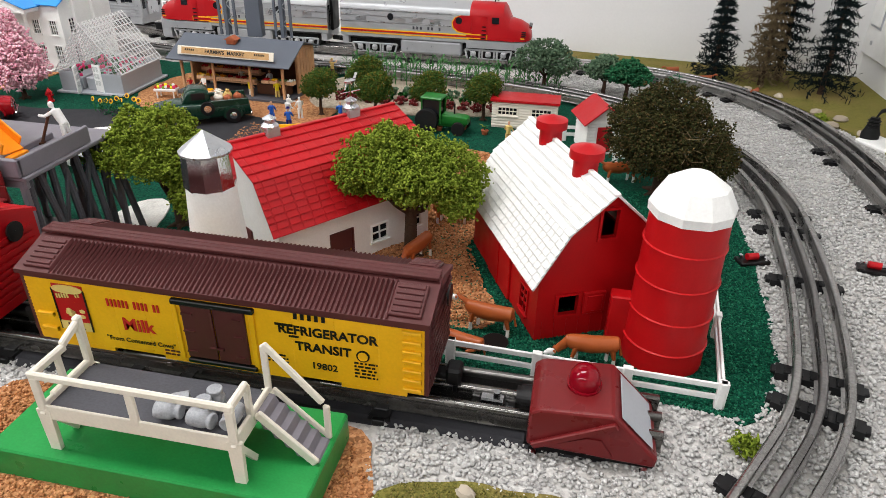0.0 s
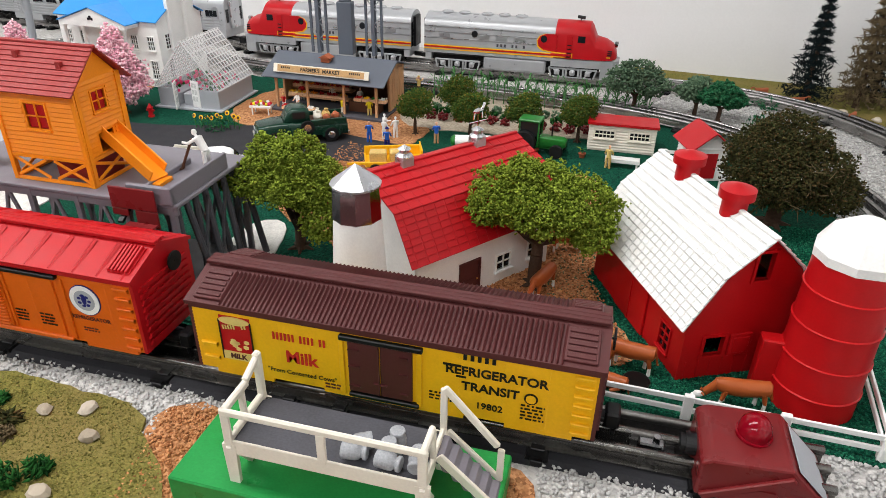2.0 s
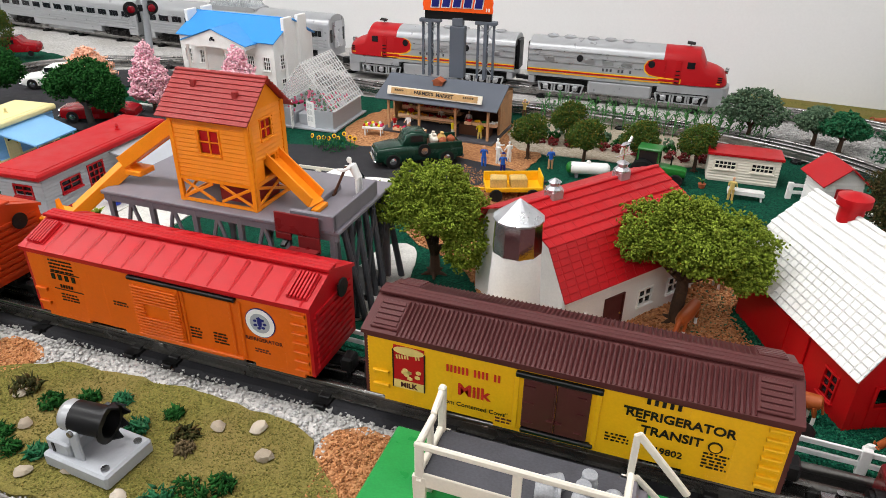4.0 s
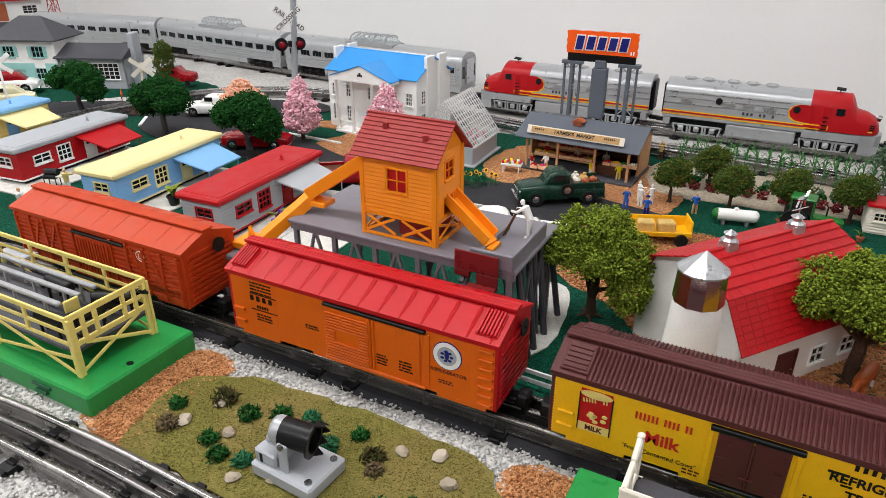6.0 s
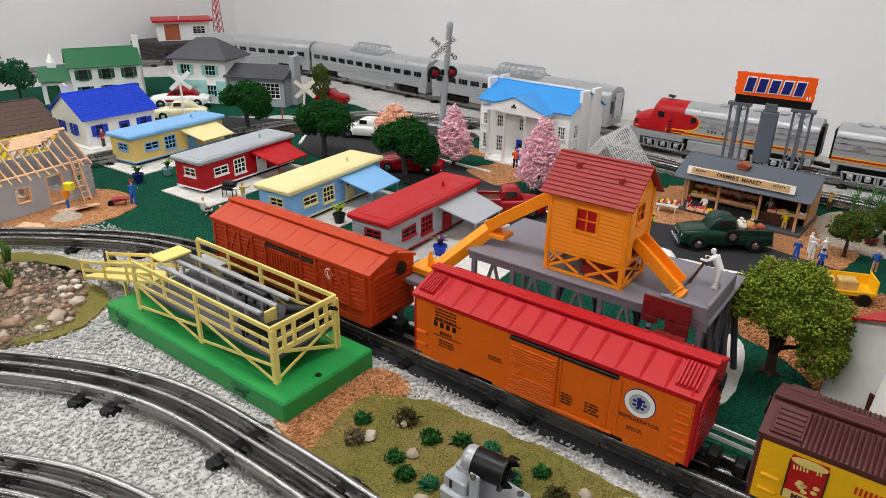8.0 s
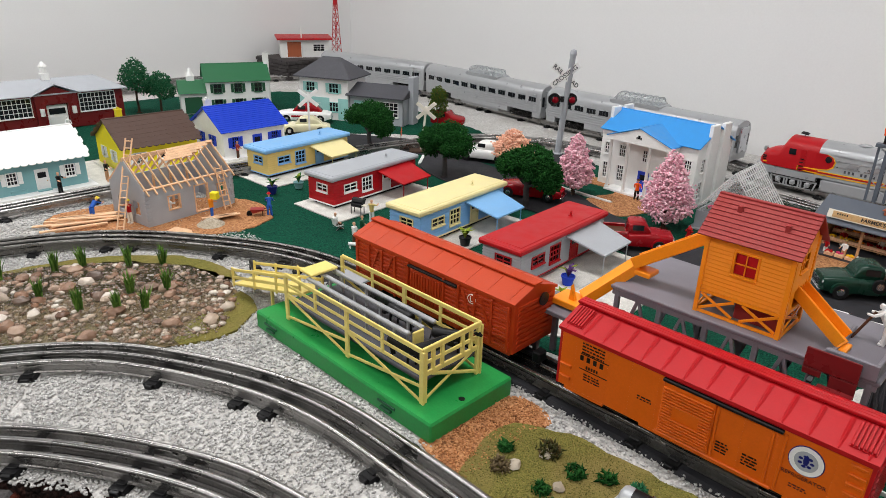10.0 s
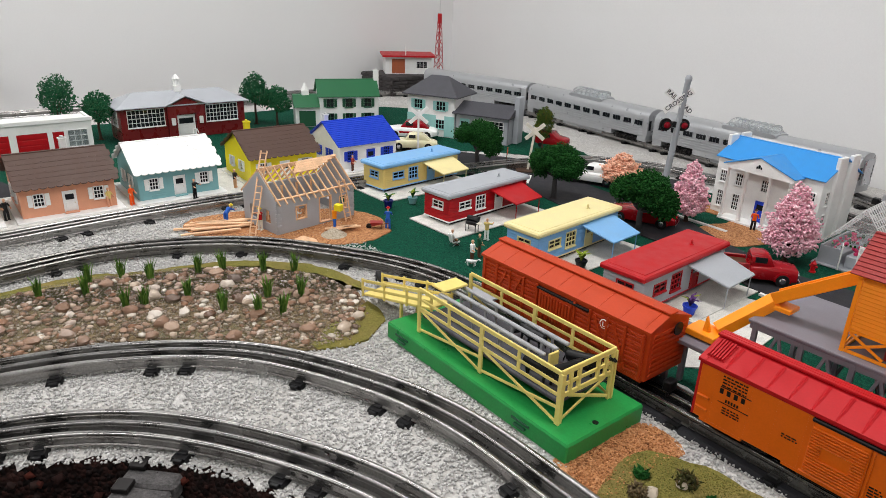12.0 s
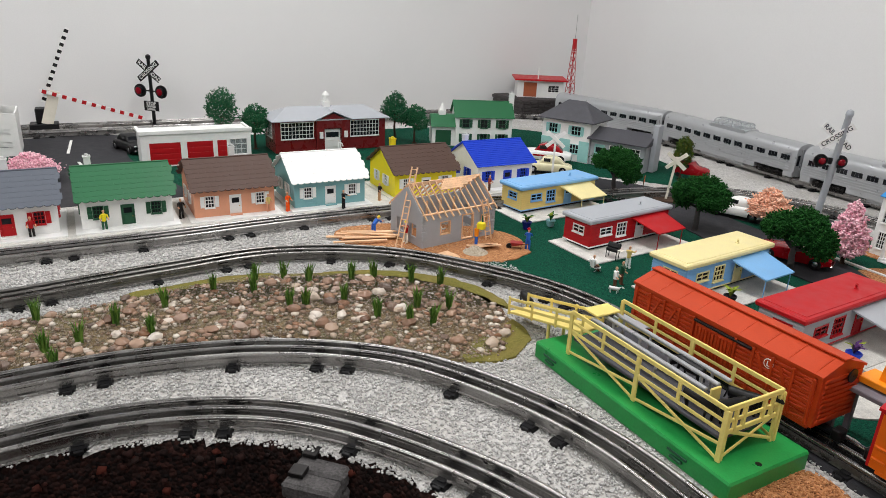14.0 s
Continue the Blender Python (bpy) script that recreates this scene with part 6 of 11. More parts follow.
for yy in (0.50, 0.53, 0.56):
    cl_part("brace", lambda g: bar_between(g, (PXb - 0.002, yy, GL + 0.012), (PXb - 0.004, yy + 0.030, PT - 0.012), 0.0026, 0.0036), "slate")
cl_part("chute_tray", lambda g: g.box(-0.452, -0.408, PYa - 0.002, PYa + 0.003, PT, PT + 0.016, 0.0008).box(-0.412, -0.408, PYa, PYa + 0.09, PT, PT + 0.016, 0.0008).box(-0.452, -0.448, PYa, PYa + 0.09, PT, PT + 0.006, 0.0008), "grey_toy")
cl_part("track_plate", lambda g: g.at(CT @ Matrix.Translation((0.013, 0, 0))).box(-0.478, -0.433, PYa - 0.008, PYa - 0.006, 0.050, 0.070, 0.0006).box(-0.478, -0.462, PYa - 0.008, PYa - 0.006, 0.043, 0.0495, 0.0005).box(-0.455, -0.433, PYa - 0.008, PYa - 0.006, 0.034, 0.0495, 0.0005).box(-0.462, -0.433, PYa - 0.024, PYa - 0.009, 0.037, 0.039, 0.0006), "tuscan", label="maroon folding loading plate")
cl_part("plate_arm", lambda g: bar_between(g, (-0.456, PYa - 0.012, 0.038), (-0.456, PYa + 0.002, 0.046), 0.005, 0.003), "black")
# added black sheet: stands in for shade and dark parts below the deck
cl_part("base_plate", lambda g: g.box(PXa + 0.012, PXb - 0.01, PYa + 0.012, PYb - 0.004, GL + 0.003, GL + 0.008, 0.001), "black", label="black sheet standing in for shade and dark parts under the deck")
hx0, hx1, hy0, hy1, hz0, hz1 = -0.580, -0.496, 0.4900, 0.5485, PT, 0.150
hc = ((hx0 + hx1) / 2, (hy0 + hy1) / 2)
HWd, HDp = hx1 - hx0, hy1 - hy0
house = part("house", Geo().box(-HWd / 2, HWd / 2, -HDp / 2, HDp / 2, PT + 0.026, PT + 0.0275), M["orange_toy"], cl, "orange plank house", m=Matrix.Translation((hc[0] + 0.54, hc[1] - 0.535, 0)))
zb, ze = PT + 0.026, hz1 - 0.002
fh = [(-0.011, 0.010, 0.107, 0.129)]
rh = [(-0.009, 0.007, 0.120, 0.137), (-0.01, 0.009, zb, zb + 0.019)]
for key, w, hs, gb in (("f", HWd, fh, 0), ("b", HWd, [], 0), ("l", HDp - 0.004, [(-0.01, 0.01, 0.105, 0.125)], 0.026), ("r", HDp - 0.004, rh, 0.026)):
    ww = part("wall", wall_geo(Geo(), w, ze, hs, 0.002, gb, zb), M["orange_toy"], house, m=FACE[key](HWd, HDp))
    g = Geo()
    z = zb + 0.001
    while z < ze - 0.002:
        xs = [(-w / 2 + 0.003, w / 2 - 0.003)]
        for h in hs:
            if h[2] - 0.003 < z < h[3] + 0.002:
                xs = [q for a, b in xs for q in ((a, min(b, h[0] - 0.003)), (max(a, h[1] + 0.003), b)) if q[1] - q[0] > 0.002]
        for a, b in xs:
            part("board", Geo().prism([(-0.0011, z), (0.0003, z), (0.0003, z + 0.0038)], a, b, "x"), M["orange_toy"], ww)
        z += 0.0042
    for a, b, c, d in hs:
        if key == "f" or c > 0.11:
            window(ww, pose((a + b) / 2, 0, c), b - a, d - c, 2, 2, "orange_toy", "red")
    part("corner_post", Geo().box(-w / 2 - 0.0012, -w / 2 + 0.003, -0.0016, 0.0004, PT, ze).box(w / 2 - 0.003, w / 2 + 0.0012, -0.0016, 0.0004, PT, ze).box(-w / 2 + 0.0032, w / 2 - 0.0032, -0.0013, 0.0009, zb - 0.003, zb + 0.0006).box(-w / 2 + 0.0032, w / 2 - 0.0032, -0.0013, 0.0009, PT + 0.0004, PT + 0.0034), M["orange_toy"], ww)
    n = 2 if w > 0.06 else 1
    for i in range(n):
        a, b = -w / 2 + w * i / n, -w / 2 + w * (i + 1) / n
        part("cross_brace", bar_between(bar_between(Geo(), (a + 0.004, 0, PT + 0.0045), (b - 0.004, 0, zb - 0.0042), 0.0016, 0.0030), (a + 0.004, 0.0003, zb - 0.0042), (b - 0.004, 0.0003, PT + 0.0045), 0.0016, 0.0030), M["orange_toy"], ww)
gable_roof(house, HWd, HDp, ze, 0.026, M["red_roof"], 0.007, 10, y_over=0.009)
for x, yy in ((-0.022, -0.012), (0.026, -0.018)):
    part("roof_peg", Geo().box(x - 0.0022, x + 0.0022, yy - 0.0022, yy + 0.0022, ze + 0.006, ze + 0.0165 + (0.005 if yy > -0.015 else 0)), M["red_roof"], house)
cl_part("lower_bin", lambda g: g.box(-0.545, -0.502, 0.502, 0.540, PT, PT + 0.02, 0.001), "red_roof")
# chutes
def chute_geo(g, a, b, w, h):
    bar_between(g, a, b, w, 0.0018)
    for s in (-1, 1):
        o = Vector((0, s * w / 2, h / 2))
        bar_between(g, Vector(a) + o, Vector(b) + o, 0.0016, h)
    return g
cl_part("delivery_chute", lambda g: chute_geo(g, (-0.5, 0.526, 0.095), (-0.447, 0.516, 0.060), 0.021, 0.012).box(-0.449, -0.441, 0.506, 0.527, PT, PT + 0.004, 0.0006), "orange_toy", label="orange delivery chute")
cl_part("conveyor", lambda g: bar_between(chute_geo(g, (-0.578, 0.521, 0.128), (-0.662, 0.512, 0.070), 0.02, 0.013), (-0.662, 0.512, 0.072), (-0.70, 0.470, 0.03), 0.018, 0.012), "orange_toy", label="orange sloping conveyor chute")
cl_part("conveyor_bucket", lambda g: g.box(-0.728, -0.69, 0.446, 0.478, 0.022, 0.030, 0.001).prism([(-0.71, 0.03), (-0.702, 0.03), (-0.708, 0.048)], 0.455, 0.46), "orange_toy")
cl_part("conveyor_shelf", lambda g: g.box(-0.668, -0.64, 0.502, 0.524, 0.064, 0.070, 0.001), "orange_toy")
cl_part("conveyor_base", lambda g: g.box(-0.745, -0.675, 0.432, 0.482, 0.014, 0.02, 0.001).box(-0.741, -0.735, 0.436, 0.442, GL, 0.014).box(-0.685, -0.679, 0.436, 0.442, GL, 0.014).box(-0.741, -0.735, 0.472, 0.478, GL, 0.014).box(-0.685, -0.679, 0.472, 0.478, GL, 0.014), "grey_toy")

# ---------------------------------------------------------------- mansion
man = thing("mansion", pose(-0.888, 1.028, 0.002, 0, 0, -4), "white toy mansion with columns and sky-blue roof", "house")
W, D, H, R = 0.195, 0.112, 0.105, 0.029
fh = [(x - 0.006, x + 0.006, z, z + h) for x in (-0.082, -0.05, 0.05, 0.082) for z, h in ((0.014, 0.028), (0.060, 0.020))] + [(-0.006, 0.006, 0.060, 0.080), (-0.0105, 0.0105, 0.003, 0.042)]
sh = [(x - 0.006, x + 0.006, z, z + h) for x in (-0.034, 0.03) for z, h in ((0.014, 0.028), (0.060, 0.022))]
four_walls(man, W, D, H, fh, [], sh, sh, "white", R)
for a, b, c, d in fh[:-1]:
    window(man, pose((a + b) / 2, -D / 2, c), b - a, d - c, 3, 3 if d - c < 0.025 else 4, "white", "dark_glass")
door(man, pose(0, -D / 2, 0.003), 0.019, 0.037, "deep_blue")
for f in "lr":
    for a, b, c, d in sh:
        window(man, FACE[f](W, D) @ pose((a + b) / 2, 0, c), b - a, d - c, 2, 4, "white", "dark_glass")
gable_roof(man, W, D, H, R, M["blue_roof"], 0.004, 0)
for s in (-1, 1):
    for y in (-0.018, 0.022):
        part("end_chimney", Geo().box(s * (W / 2 - 0.001), s * (W / 2 + 0.006), y - 0.012, y + 0.012, 0, H + R + 0.006, 0.0008), M["white"], man)
part("portico_floor", Geo().box(-0.062, 0.062, -D / 2 - 0.03, -D / 2, 0, 0.004, 0.0006), M["white"], man)
part("pediment", Geo().prism([(-0.064, H - 0.010), (0.064, H - 0.010), (0.064, H - 0.004), (0, H + 0.018), (-0.064, H - 0.004)], -D / 2 - 0.03, -D / 2 - 0.026).box(-0.0635, 0.0635, -D / 2 - 0.0295, -D / 2 - 0.0005, H - 0.0098, H - 0.005), M["white"], man)
part("medallion", Geo().box(-0.002, 0.002, -D / 2 - 0.031, -D / 2 - 0.029, H + 0.001, H + 0.007).box(-0.005, -0.003, -D / 2 - 0.031, -D / 2 - 0.029, H, H + 0.004).box(0.003, 0.005, -D / 2 - 0.031, -D / 2 - 0.029, H, H + 0.004), M["dark_glass"], man)
for s in (-1, 1):
    a = math.degrees(math.atan2(0.022, 0.064))
    part("pediment_roof", Geo().at(pose(s * 0.0335, -D / 2 - 0.004, H + 0.0072, 0, s * a)).box(-0.0352, 0.0352, -0.028, 0.045, 0, 0.0018, 0.0004), M["blue_roof"], man)
for x in (-0.058, -0.022, 0.022, 0.058):
    part("column", Geo().lathe([(0.0042, 0.004), (0.0042, 0.007), (0.0031, 0.008), (0.0026, H - 0.014), (0.004, H - 0.012), (0.004, H - 0.010)], 12), M["white"], man, "", True, pose(x, -D / 2 - 0.026, 0))

# ---------------------------------------------------------------- greenhouse
gh = thing("greenhouse", pose(-0.698, 0.932, 0.002, 0, 0, 2), "grey toy greenhouse with clear latticed roof and flowers inside", "greenhouse")
W, D = 0.098, 0.105
part("base", Geo().box(-W / 2 - 0.006, W / 2 + 0.006, -D / 2 - 0.006, D / 2 + 0.006, 0, 0.003, 0.0005), M["grey_light"], gh)
for key in "flbr":
    w = W if key in "fb" else D - 0.006
    part("knee_wall", wall_geo(Geo(), w, 0.03, [(-0.018, 0.018, 0.003, 0.03)] if key == "f" else [], 0.003, 0, 0.003), M["grey_light"], gh, m=FACE[key](W, D))
GE, GP = 0.034, 0.098
part("glazing", Geo().prism([(-W / 2, 0.03), (W / 2, 0.03), (W / 2, GE), (0, GP), (-W / 2, GE)], D / 2 - 0.001, D / 2).prism([(-W / 2, 0.03), (-0.018, 0.03), (-0.018, 0.044), (0.018, 0.044), (0.018, 0.03), (W / 2, 0.03), (W / 2, GE), (0, GP), (-W / 2, GE)], -D / 2, -D / 2 + 0.001), M["film"], gh, "clear plastic gable sheet")
for s in (-1, 1):
    a = math.degrees(math.atan2(GP - GE, W / 2))
    run = math.hypot(GP - GE, W / 2) + 0.006
    mm = pose(s * (W / 2 + 0.003), 0, GE - 0.004) @ pose(0, 0, 0, 0, 0, 90 if s > 0 else -90) @ pose(0, 0, 0, a)
    sheet = part("roof_sheet", Geo().box(-D / 2 - 0.004, D / 2 + 0.004, 0, run, 0, 0.0008), M["film"], gh, "clear latticed roof sheet", m=mm)
    for k in range(14):
        x = -D / 2 + k * D / 13
        part("glazing_bar", Geo().box(x - 0.0006, x + 0.0006, 0, run, 0.0008, 0.0018), M["film_bar"], sheet)
    for k in range(10):
        part("glazing_bar", Geo().box(-D / 2, D / 2, k * run / 9.4, k * run / 9.4 + 0.0012, 0.0008, 0.0016), M["film_bar"], sheet)
for s in (-1, 1):
    dd = part("door", Geo().box(0, 0.017, -0.0008, 0.0008, 0.003, 0.042, 0.0003), M["white"], gh, "open white glazed door", m=pose(s * 0.0185, -D / 2, 0, 0, 0, 160 if s > 0 else -10) if s > 0 else pose(-0.0185, -D / 2, 0, 0, 0, -70))
    for z in (0.012, 0.022, 0.032):
        for x in (0.004, 0.010):
            part("door_pane", Geo().box(x, x + 0.0045, -0.0011, 0.0011, z, z + 0.007), M["glass"], dd)
rnd = random.Random(4)
for k, x in enumerate((-0.03, 0.0, 0.03)):
    fl = Geo()
    for i in range(46):
        fl.slot = 1 if rnd.random() < 0.45 else 0
        fl.ball((rnd.uniform(-0.010, 0.010), rnd.uniform(-0.042, 0.042), rnd.uniform(0.022, 0.034)), rnd.uniform(0.0018, 0.0032), 6, 0.5, i)
    fl.slot = 2
    fl.box(-0.012, 0.012, -0.045, 0.045, 0.003, 0.021, 0.001)
    tagged(part("flower_bed", fl, [M["leaf_dark"], M["pink_flower"], M["grey_light"]], m=pose(-0.698 + x, 0.932, 0.002)), "bench of pink and green potted flowers", "flowers", "greenhouse benches")

# ---------------------------------------------------------------- market stall with billboard
mk = thing("market_stall", pose(-0.4915, 0.962, 0.002, 0, 0, -2.5) @ Matrix.Diagonal((0.97, 0.97, 0.93, 1)), "wooden toy farm market stall with grey shed roof", "market stall")
W, D = 0.186, 0.098
part("floor", Geo().box(-W / 2, W / 2, -D / 2 - 0.006, D / 2, 0, 0.004, 0.0006), M["slate"], mk, "dark floor slab")
part("back_wall", Geo().box(-W / 2 + 0.004, W / 2 - 0.004, D / 2 - 0.004, D / 2, 0.004, 0.064), M["dark_wood"], mk)
for s in (-1, 1):
    part("side_wall", Geo().prism([(-0.012, 0.004), (D / 2, 0.004), (D / 2, 0.066), (0.0, 0.077), (-0.012, 0.071)], s * (W / 2 - 0.006), s * (W / 2 - 0.003), "x"), M["wood"], mk, "plank side wall")
    for k in range(6):
        part("plank", Geo().box(s * (W / 2 - 0.0035), s * (W / 2 - 0.0022), -0.011 + k * 0.0102, -0.002 + k * 0.0102, 0.006, 0.066, 0.0003), M["wood"], mk)
for x in (-0.082, -0.03, 0.03, 0.082):
    part("post", Geo().box(x - 0.0018, x + 0.0018, -D / 2 + 0.002, -D / 2 + 0.0056, 0.004, 0.058, 0.0004), M["wood"], mk)
for (y0, z0), (y1, z1) in (((-D / 2 - 0.009, 0.054), (0.0, 0.081)), ((D / 2 + 0.006, 0.064), (0.0, 0.081))):
    s = -1 if y0 < 0 else 1
    a = math.degrees(math.atan2(z1 - z0, abs(y0)))
    roof_slope(mk, pose(0, y0, z0) @ pose(0, 0, 0, 0, 0, 0 if s < 0 else 180) @ pose(0, 0, 0, a), W + 0.012, math.hypot(z1 - z0, y0), M["grey_roof"], 0, "roof_slope", 0.0022)
M["tan_board"] = material("tan_sign_board", srgb(190, 152, 104), 0.6, 0, 0.25, 90.0, 0.1)
sg = part("sign_board", Geo().box(-0.077, 0.077, -0.0012, 0.0012, -0.0065, 0.0065, 0.0004), M["ivory"], mk, "long tan sign board with words", m=pose(-0.003, -D / 2 - 0.002, 0.069, -18))
part("sign_face", Geo().box(-0.07, 0.07, -0.0018, -0.001, -0.0048, 0.0048), M["tan_board"], sg)
lettering("sign_words", "FARMER'S  MARKET", 0.0074, M["black"], sg, pose(0, -0.002, 0, 90), "black lettering", 0.0002)
part("sign_small", bars(1, 0.016, 0.004, 5, 0.3, 1), M["black"], sg, m=pose(-0.056, -0.002, 0.0006))
part("sign_small", bars(1, 0.018, 0.004, 6, 0.3, 2), M["black"], sg, m=pose(0.056, -0.002, 0.0006))
part("vent", Geo().box(-0.007, 0.007, -0.006, 0.006, 0.0, 0.007, 0.0005).prism([(-0.010, 0.007), (0.010, 0.007), (0, 0.0125)], -0.008, 0.008), M["terra"], mk, "small roof ventilator", m=pose(-0.01, -0.015, 0.075))
part("shelf", Geo().box(-W / 2 + 0.01, 0.02, 0.02, 0.038, 0.036, 0.038).box(-W / 2 + 0.01, 0.02, 0.004, 0.02, 0.022, 0.024).box(-W / 2 + 0.01, 0.02, -0.012, 0.004, 0.012, 0.014), M["wood"], mk)
part("counter", Geo().box(0.03, 0.08, -0.03, -0.012, 0.004, 0.02, 0.0008), M["dark_wood"], mk)
rnd = random.Random(9)
cols = [M["red"], M["red"], M["orange_toy"], M["cab_yellow"], M["tractor_green"], M["red"]]
for k in range(24):
    row, col = divmod(k, 8)
    g = Geo().box(-0.0058, 0.0058, -0.005, 0.005, 0, 0.0045, 0.0004)
    g.slot = 1
    for i in range(9):
        g.ball((rnd.uniform(-0.0045, 0.0045), rnd.uniform(-0.004, 0.004), 0.005 + rnd.uniform(0, 0.0012)), 0.0015, 6)
    ob = part("produce_crate", g, [M["raw_wood"], cols[rnd.randrange(6)]], m=pose(-0.4905 - 0.075 + col * 0.0118, 0.962 + (0.029, 0.012, -0.004)[row], (0.0374, 0.0244, 0.0151)[row]))
    tagged(ob, "wooden crate of small fruit or vegetables", "crate", "produce crates")
bb = thing("billboard", pose(-0.4935, 1.010, 0.0, 0, 0, 4) @ Matrix.Diagonal((0.925, 1, 1.01, 1)), "orange advertising billboard on grey steel towers", "billboard")
for x in (-0.047, 0.047):
    for y in (-0.005, 0.005):
        part("tower_leg", Geo().box(x - 0.0028, x + 0.0028, y - 0.0015, y + 0.0015, 0.07, 0.155), M["grey_roof"], bb)
    for k in range(3):
        z = 0.078 + k * 0.025
        part("lattice", bar_between(bar_between(Geo(), (x - 0.012, 0, z), (x + 0.012, 0, z + 0.023), 0.0012, 0.0016), (x + 0.012, 0, z), (x - 0.012, 0, z + 0.023), 0.0012, 0.0016), M["grey_light"], bb)
    for dx in (-0.013, 0.013):
        part("tower_leg", Geo().box(x + dx - 0.0018, x + dx + 0.0018, -0.002, 0.002, 0.07, 0.153), M["grey_roof"], bb)
    part("tower_head", Geo().box(x - 0.018, x + 0.018, -0.006, 0.006, 0.150, 0.155, 0.0005), M["grey_roof"], bb)
part("centre_box", Geo().box(-0.0125, 0.0125, -0.008, 0.008, 0.07, 0.146, 0.001).box(-0.009, 0.009, -0.006, 0.006, 0.146, 0.158, 0.001), M["grey_roof"], bb)
part("lower_panel", Geo().box(-0.056, 0.056, -0.004, 0.002, 0.155, 0.168, 0.0006), M["black"], bb, "black lower panel")
edge = [(-0.0575, 0.1675), (0.0575, 0.1665)] + [(0.0582 - 0.0012 * (k % 2), 0.171 + k * 0.005) for k in range(6)] + [(0.0585 - k * 0.0117, 0.1995 + 0.0009 * (k % 2)) for k in range(11)] + [(-0.0585 + 0.0012 * (k % 2), 0.196 - k * 0.005) for k in range(6)]
part("sign_face", Geo().prism(edge, -0.007, -0.003), M["sign_orange"], bb, "orange ragged-edged sign face")
for x, h in ((-0.036, 0.021), (-0.018, 0.020), (0.0, 0.019), (0.018, 0.019), (0.036, 0.020)):
    for name, wide, grow, y0, y1, mat in (("trade_name_halo", 0.0076, 0.0010, -0.0078, -0.0069, "white"), ("trade_name_shape", 0.0060, -0.0006, -0.0088, -0.0074, "navy")):
        z0, z1 = 0.183 - h / 2 - grow, 0.183 + h / 2 + grow
        part(name, Geo().prism([(x - wide - 0.0016, z0), (x + wide - 0.0016, z0), (x + wide + 0.0016, z1), (x - wide + 0.0016, z1)], y0, y1), M[mat], bb)
part("price_shape", bars(1, 0.008, 0.007, 2, 0.3, 4), M["white"], bb, m=pose(0.051, -0.0074, 0.1705))

# ---------------------------------------------------------------- school, fire station, far houses
sc = thing("school_house", pose(-2.115, 0.36, 0.002, 0, 0, 90), "red toy school house with grey hip roof and white cupola", "school")
W, D, H = 0.304, 0.10, 0.083
fh = [(-0.136, -0.052, 0.036, 0.076), (0.052, 0.132, 0.036, 0.076), (-0.022, 0.022, 0.003, 0.058)]
sidew = [(-0.02, 0.02, 0.036, 0.07)]
four_walls(sc, W, D, H, fh, [], sidew, sidew, "tuscan")
for a, b, c, d in fh[:2]:
    window(sc, pose((a + b) / 2, -D / 2, c), b - a, d - c, 9, 4, "white", "dark_glass")
door(sc, pose(0, -D / 2, 0.003), 0.04, 0.052, "white")
for f in "lr":
    window(sc, FACE[f](W, D) @ pose(0, 0, 0.036), 0.04, 0.034, 4, 4, "white", "dark_glass")
e, t = 0.01, 0.028
A, B = W / 2 + e, D / 2 + e
part("hip_roof", Geo().add([(-A, -B, H), (A, -B, H), (A, B, H), (-A, B, H), (-A + 0.055, 0, H + t), (A - 0.055, 0, H + t), (-A, -B, H - 0.002), (A, -B, H - 0.002), (A, B, H - 0.002), (-A, B, H - 0.002)], [(0, 1, 5, 4), (1, 2, 5), (2, 3, 4, 5), (3, 0, 4), (9, 8, 7, 6), (0, 6, 7, 1), (1, 7, 8, 2), (2, 8, 9, 3), (3, 9, 6, 0)]), M["grey_light"], sc, "pale grey hip roof")
part("entrance_gable", Geo().prism([(-0.045, 0.003), (-0.0235, 0.003), (-0.0235, 0.06), (0.0235, 0.06), (0.0235, 0.003), (0.045, 0.003), (0.045, H - 0.004), (0, H + 0.016), (-0.045, H - 0.004)], -D / 2 - 0.008, -D / 2 - 0.002), M["tuscan"], sc)
for s in (-1, 1):
    part("gable_roof", Geo().at(pose(s * 0.026, -D / 2 + 0.018, H + 0.009, 0, s * 23)).box(-0.03, 0.03, -0.032, 0.04, 0, 0.002, 0.0004), M["grey_light"], sc)
    part("wall_lamp", Geo().tube((s * 0.034, -D / 2 - 0.013, 0.036), (s * 0.034, -D / 2 - 0.013, 0.052), 0.005, n=10), M["white"], sc)
part("cupola", Geo().box(-0.009, 0.009, -0.009, 0.009, 0, 0.016, 0.0008).lathe([(0.0075, 0.016), (0.0075, 0.03), (0.010, 0.031), (0.005, 0.038), (0.001, 0.042)], 8), M["white"], sc, "white bell cupola", m=pose(0, 0, H + t - 0.004))
fs = thing("fire_station", pose(-2.05, 0.01, 0.002, 0, 0, 90), "white toy fire station with red garage doors", "fire station")
W, D, H = 0.245, 0.09, 0.074
fh = [(-0.105, -0.038, 0.003, 0.055), (-0.024, 0.034, 0.003, 0.055), (0.044, 0.066, 0.003, 0.055), (0.074, 0.112, 0.02, 0.056)]
four_walls(fs, W, D, H, fh, [], [], [], "white")
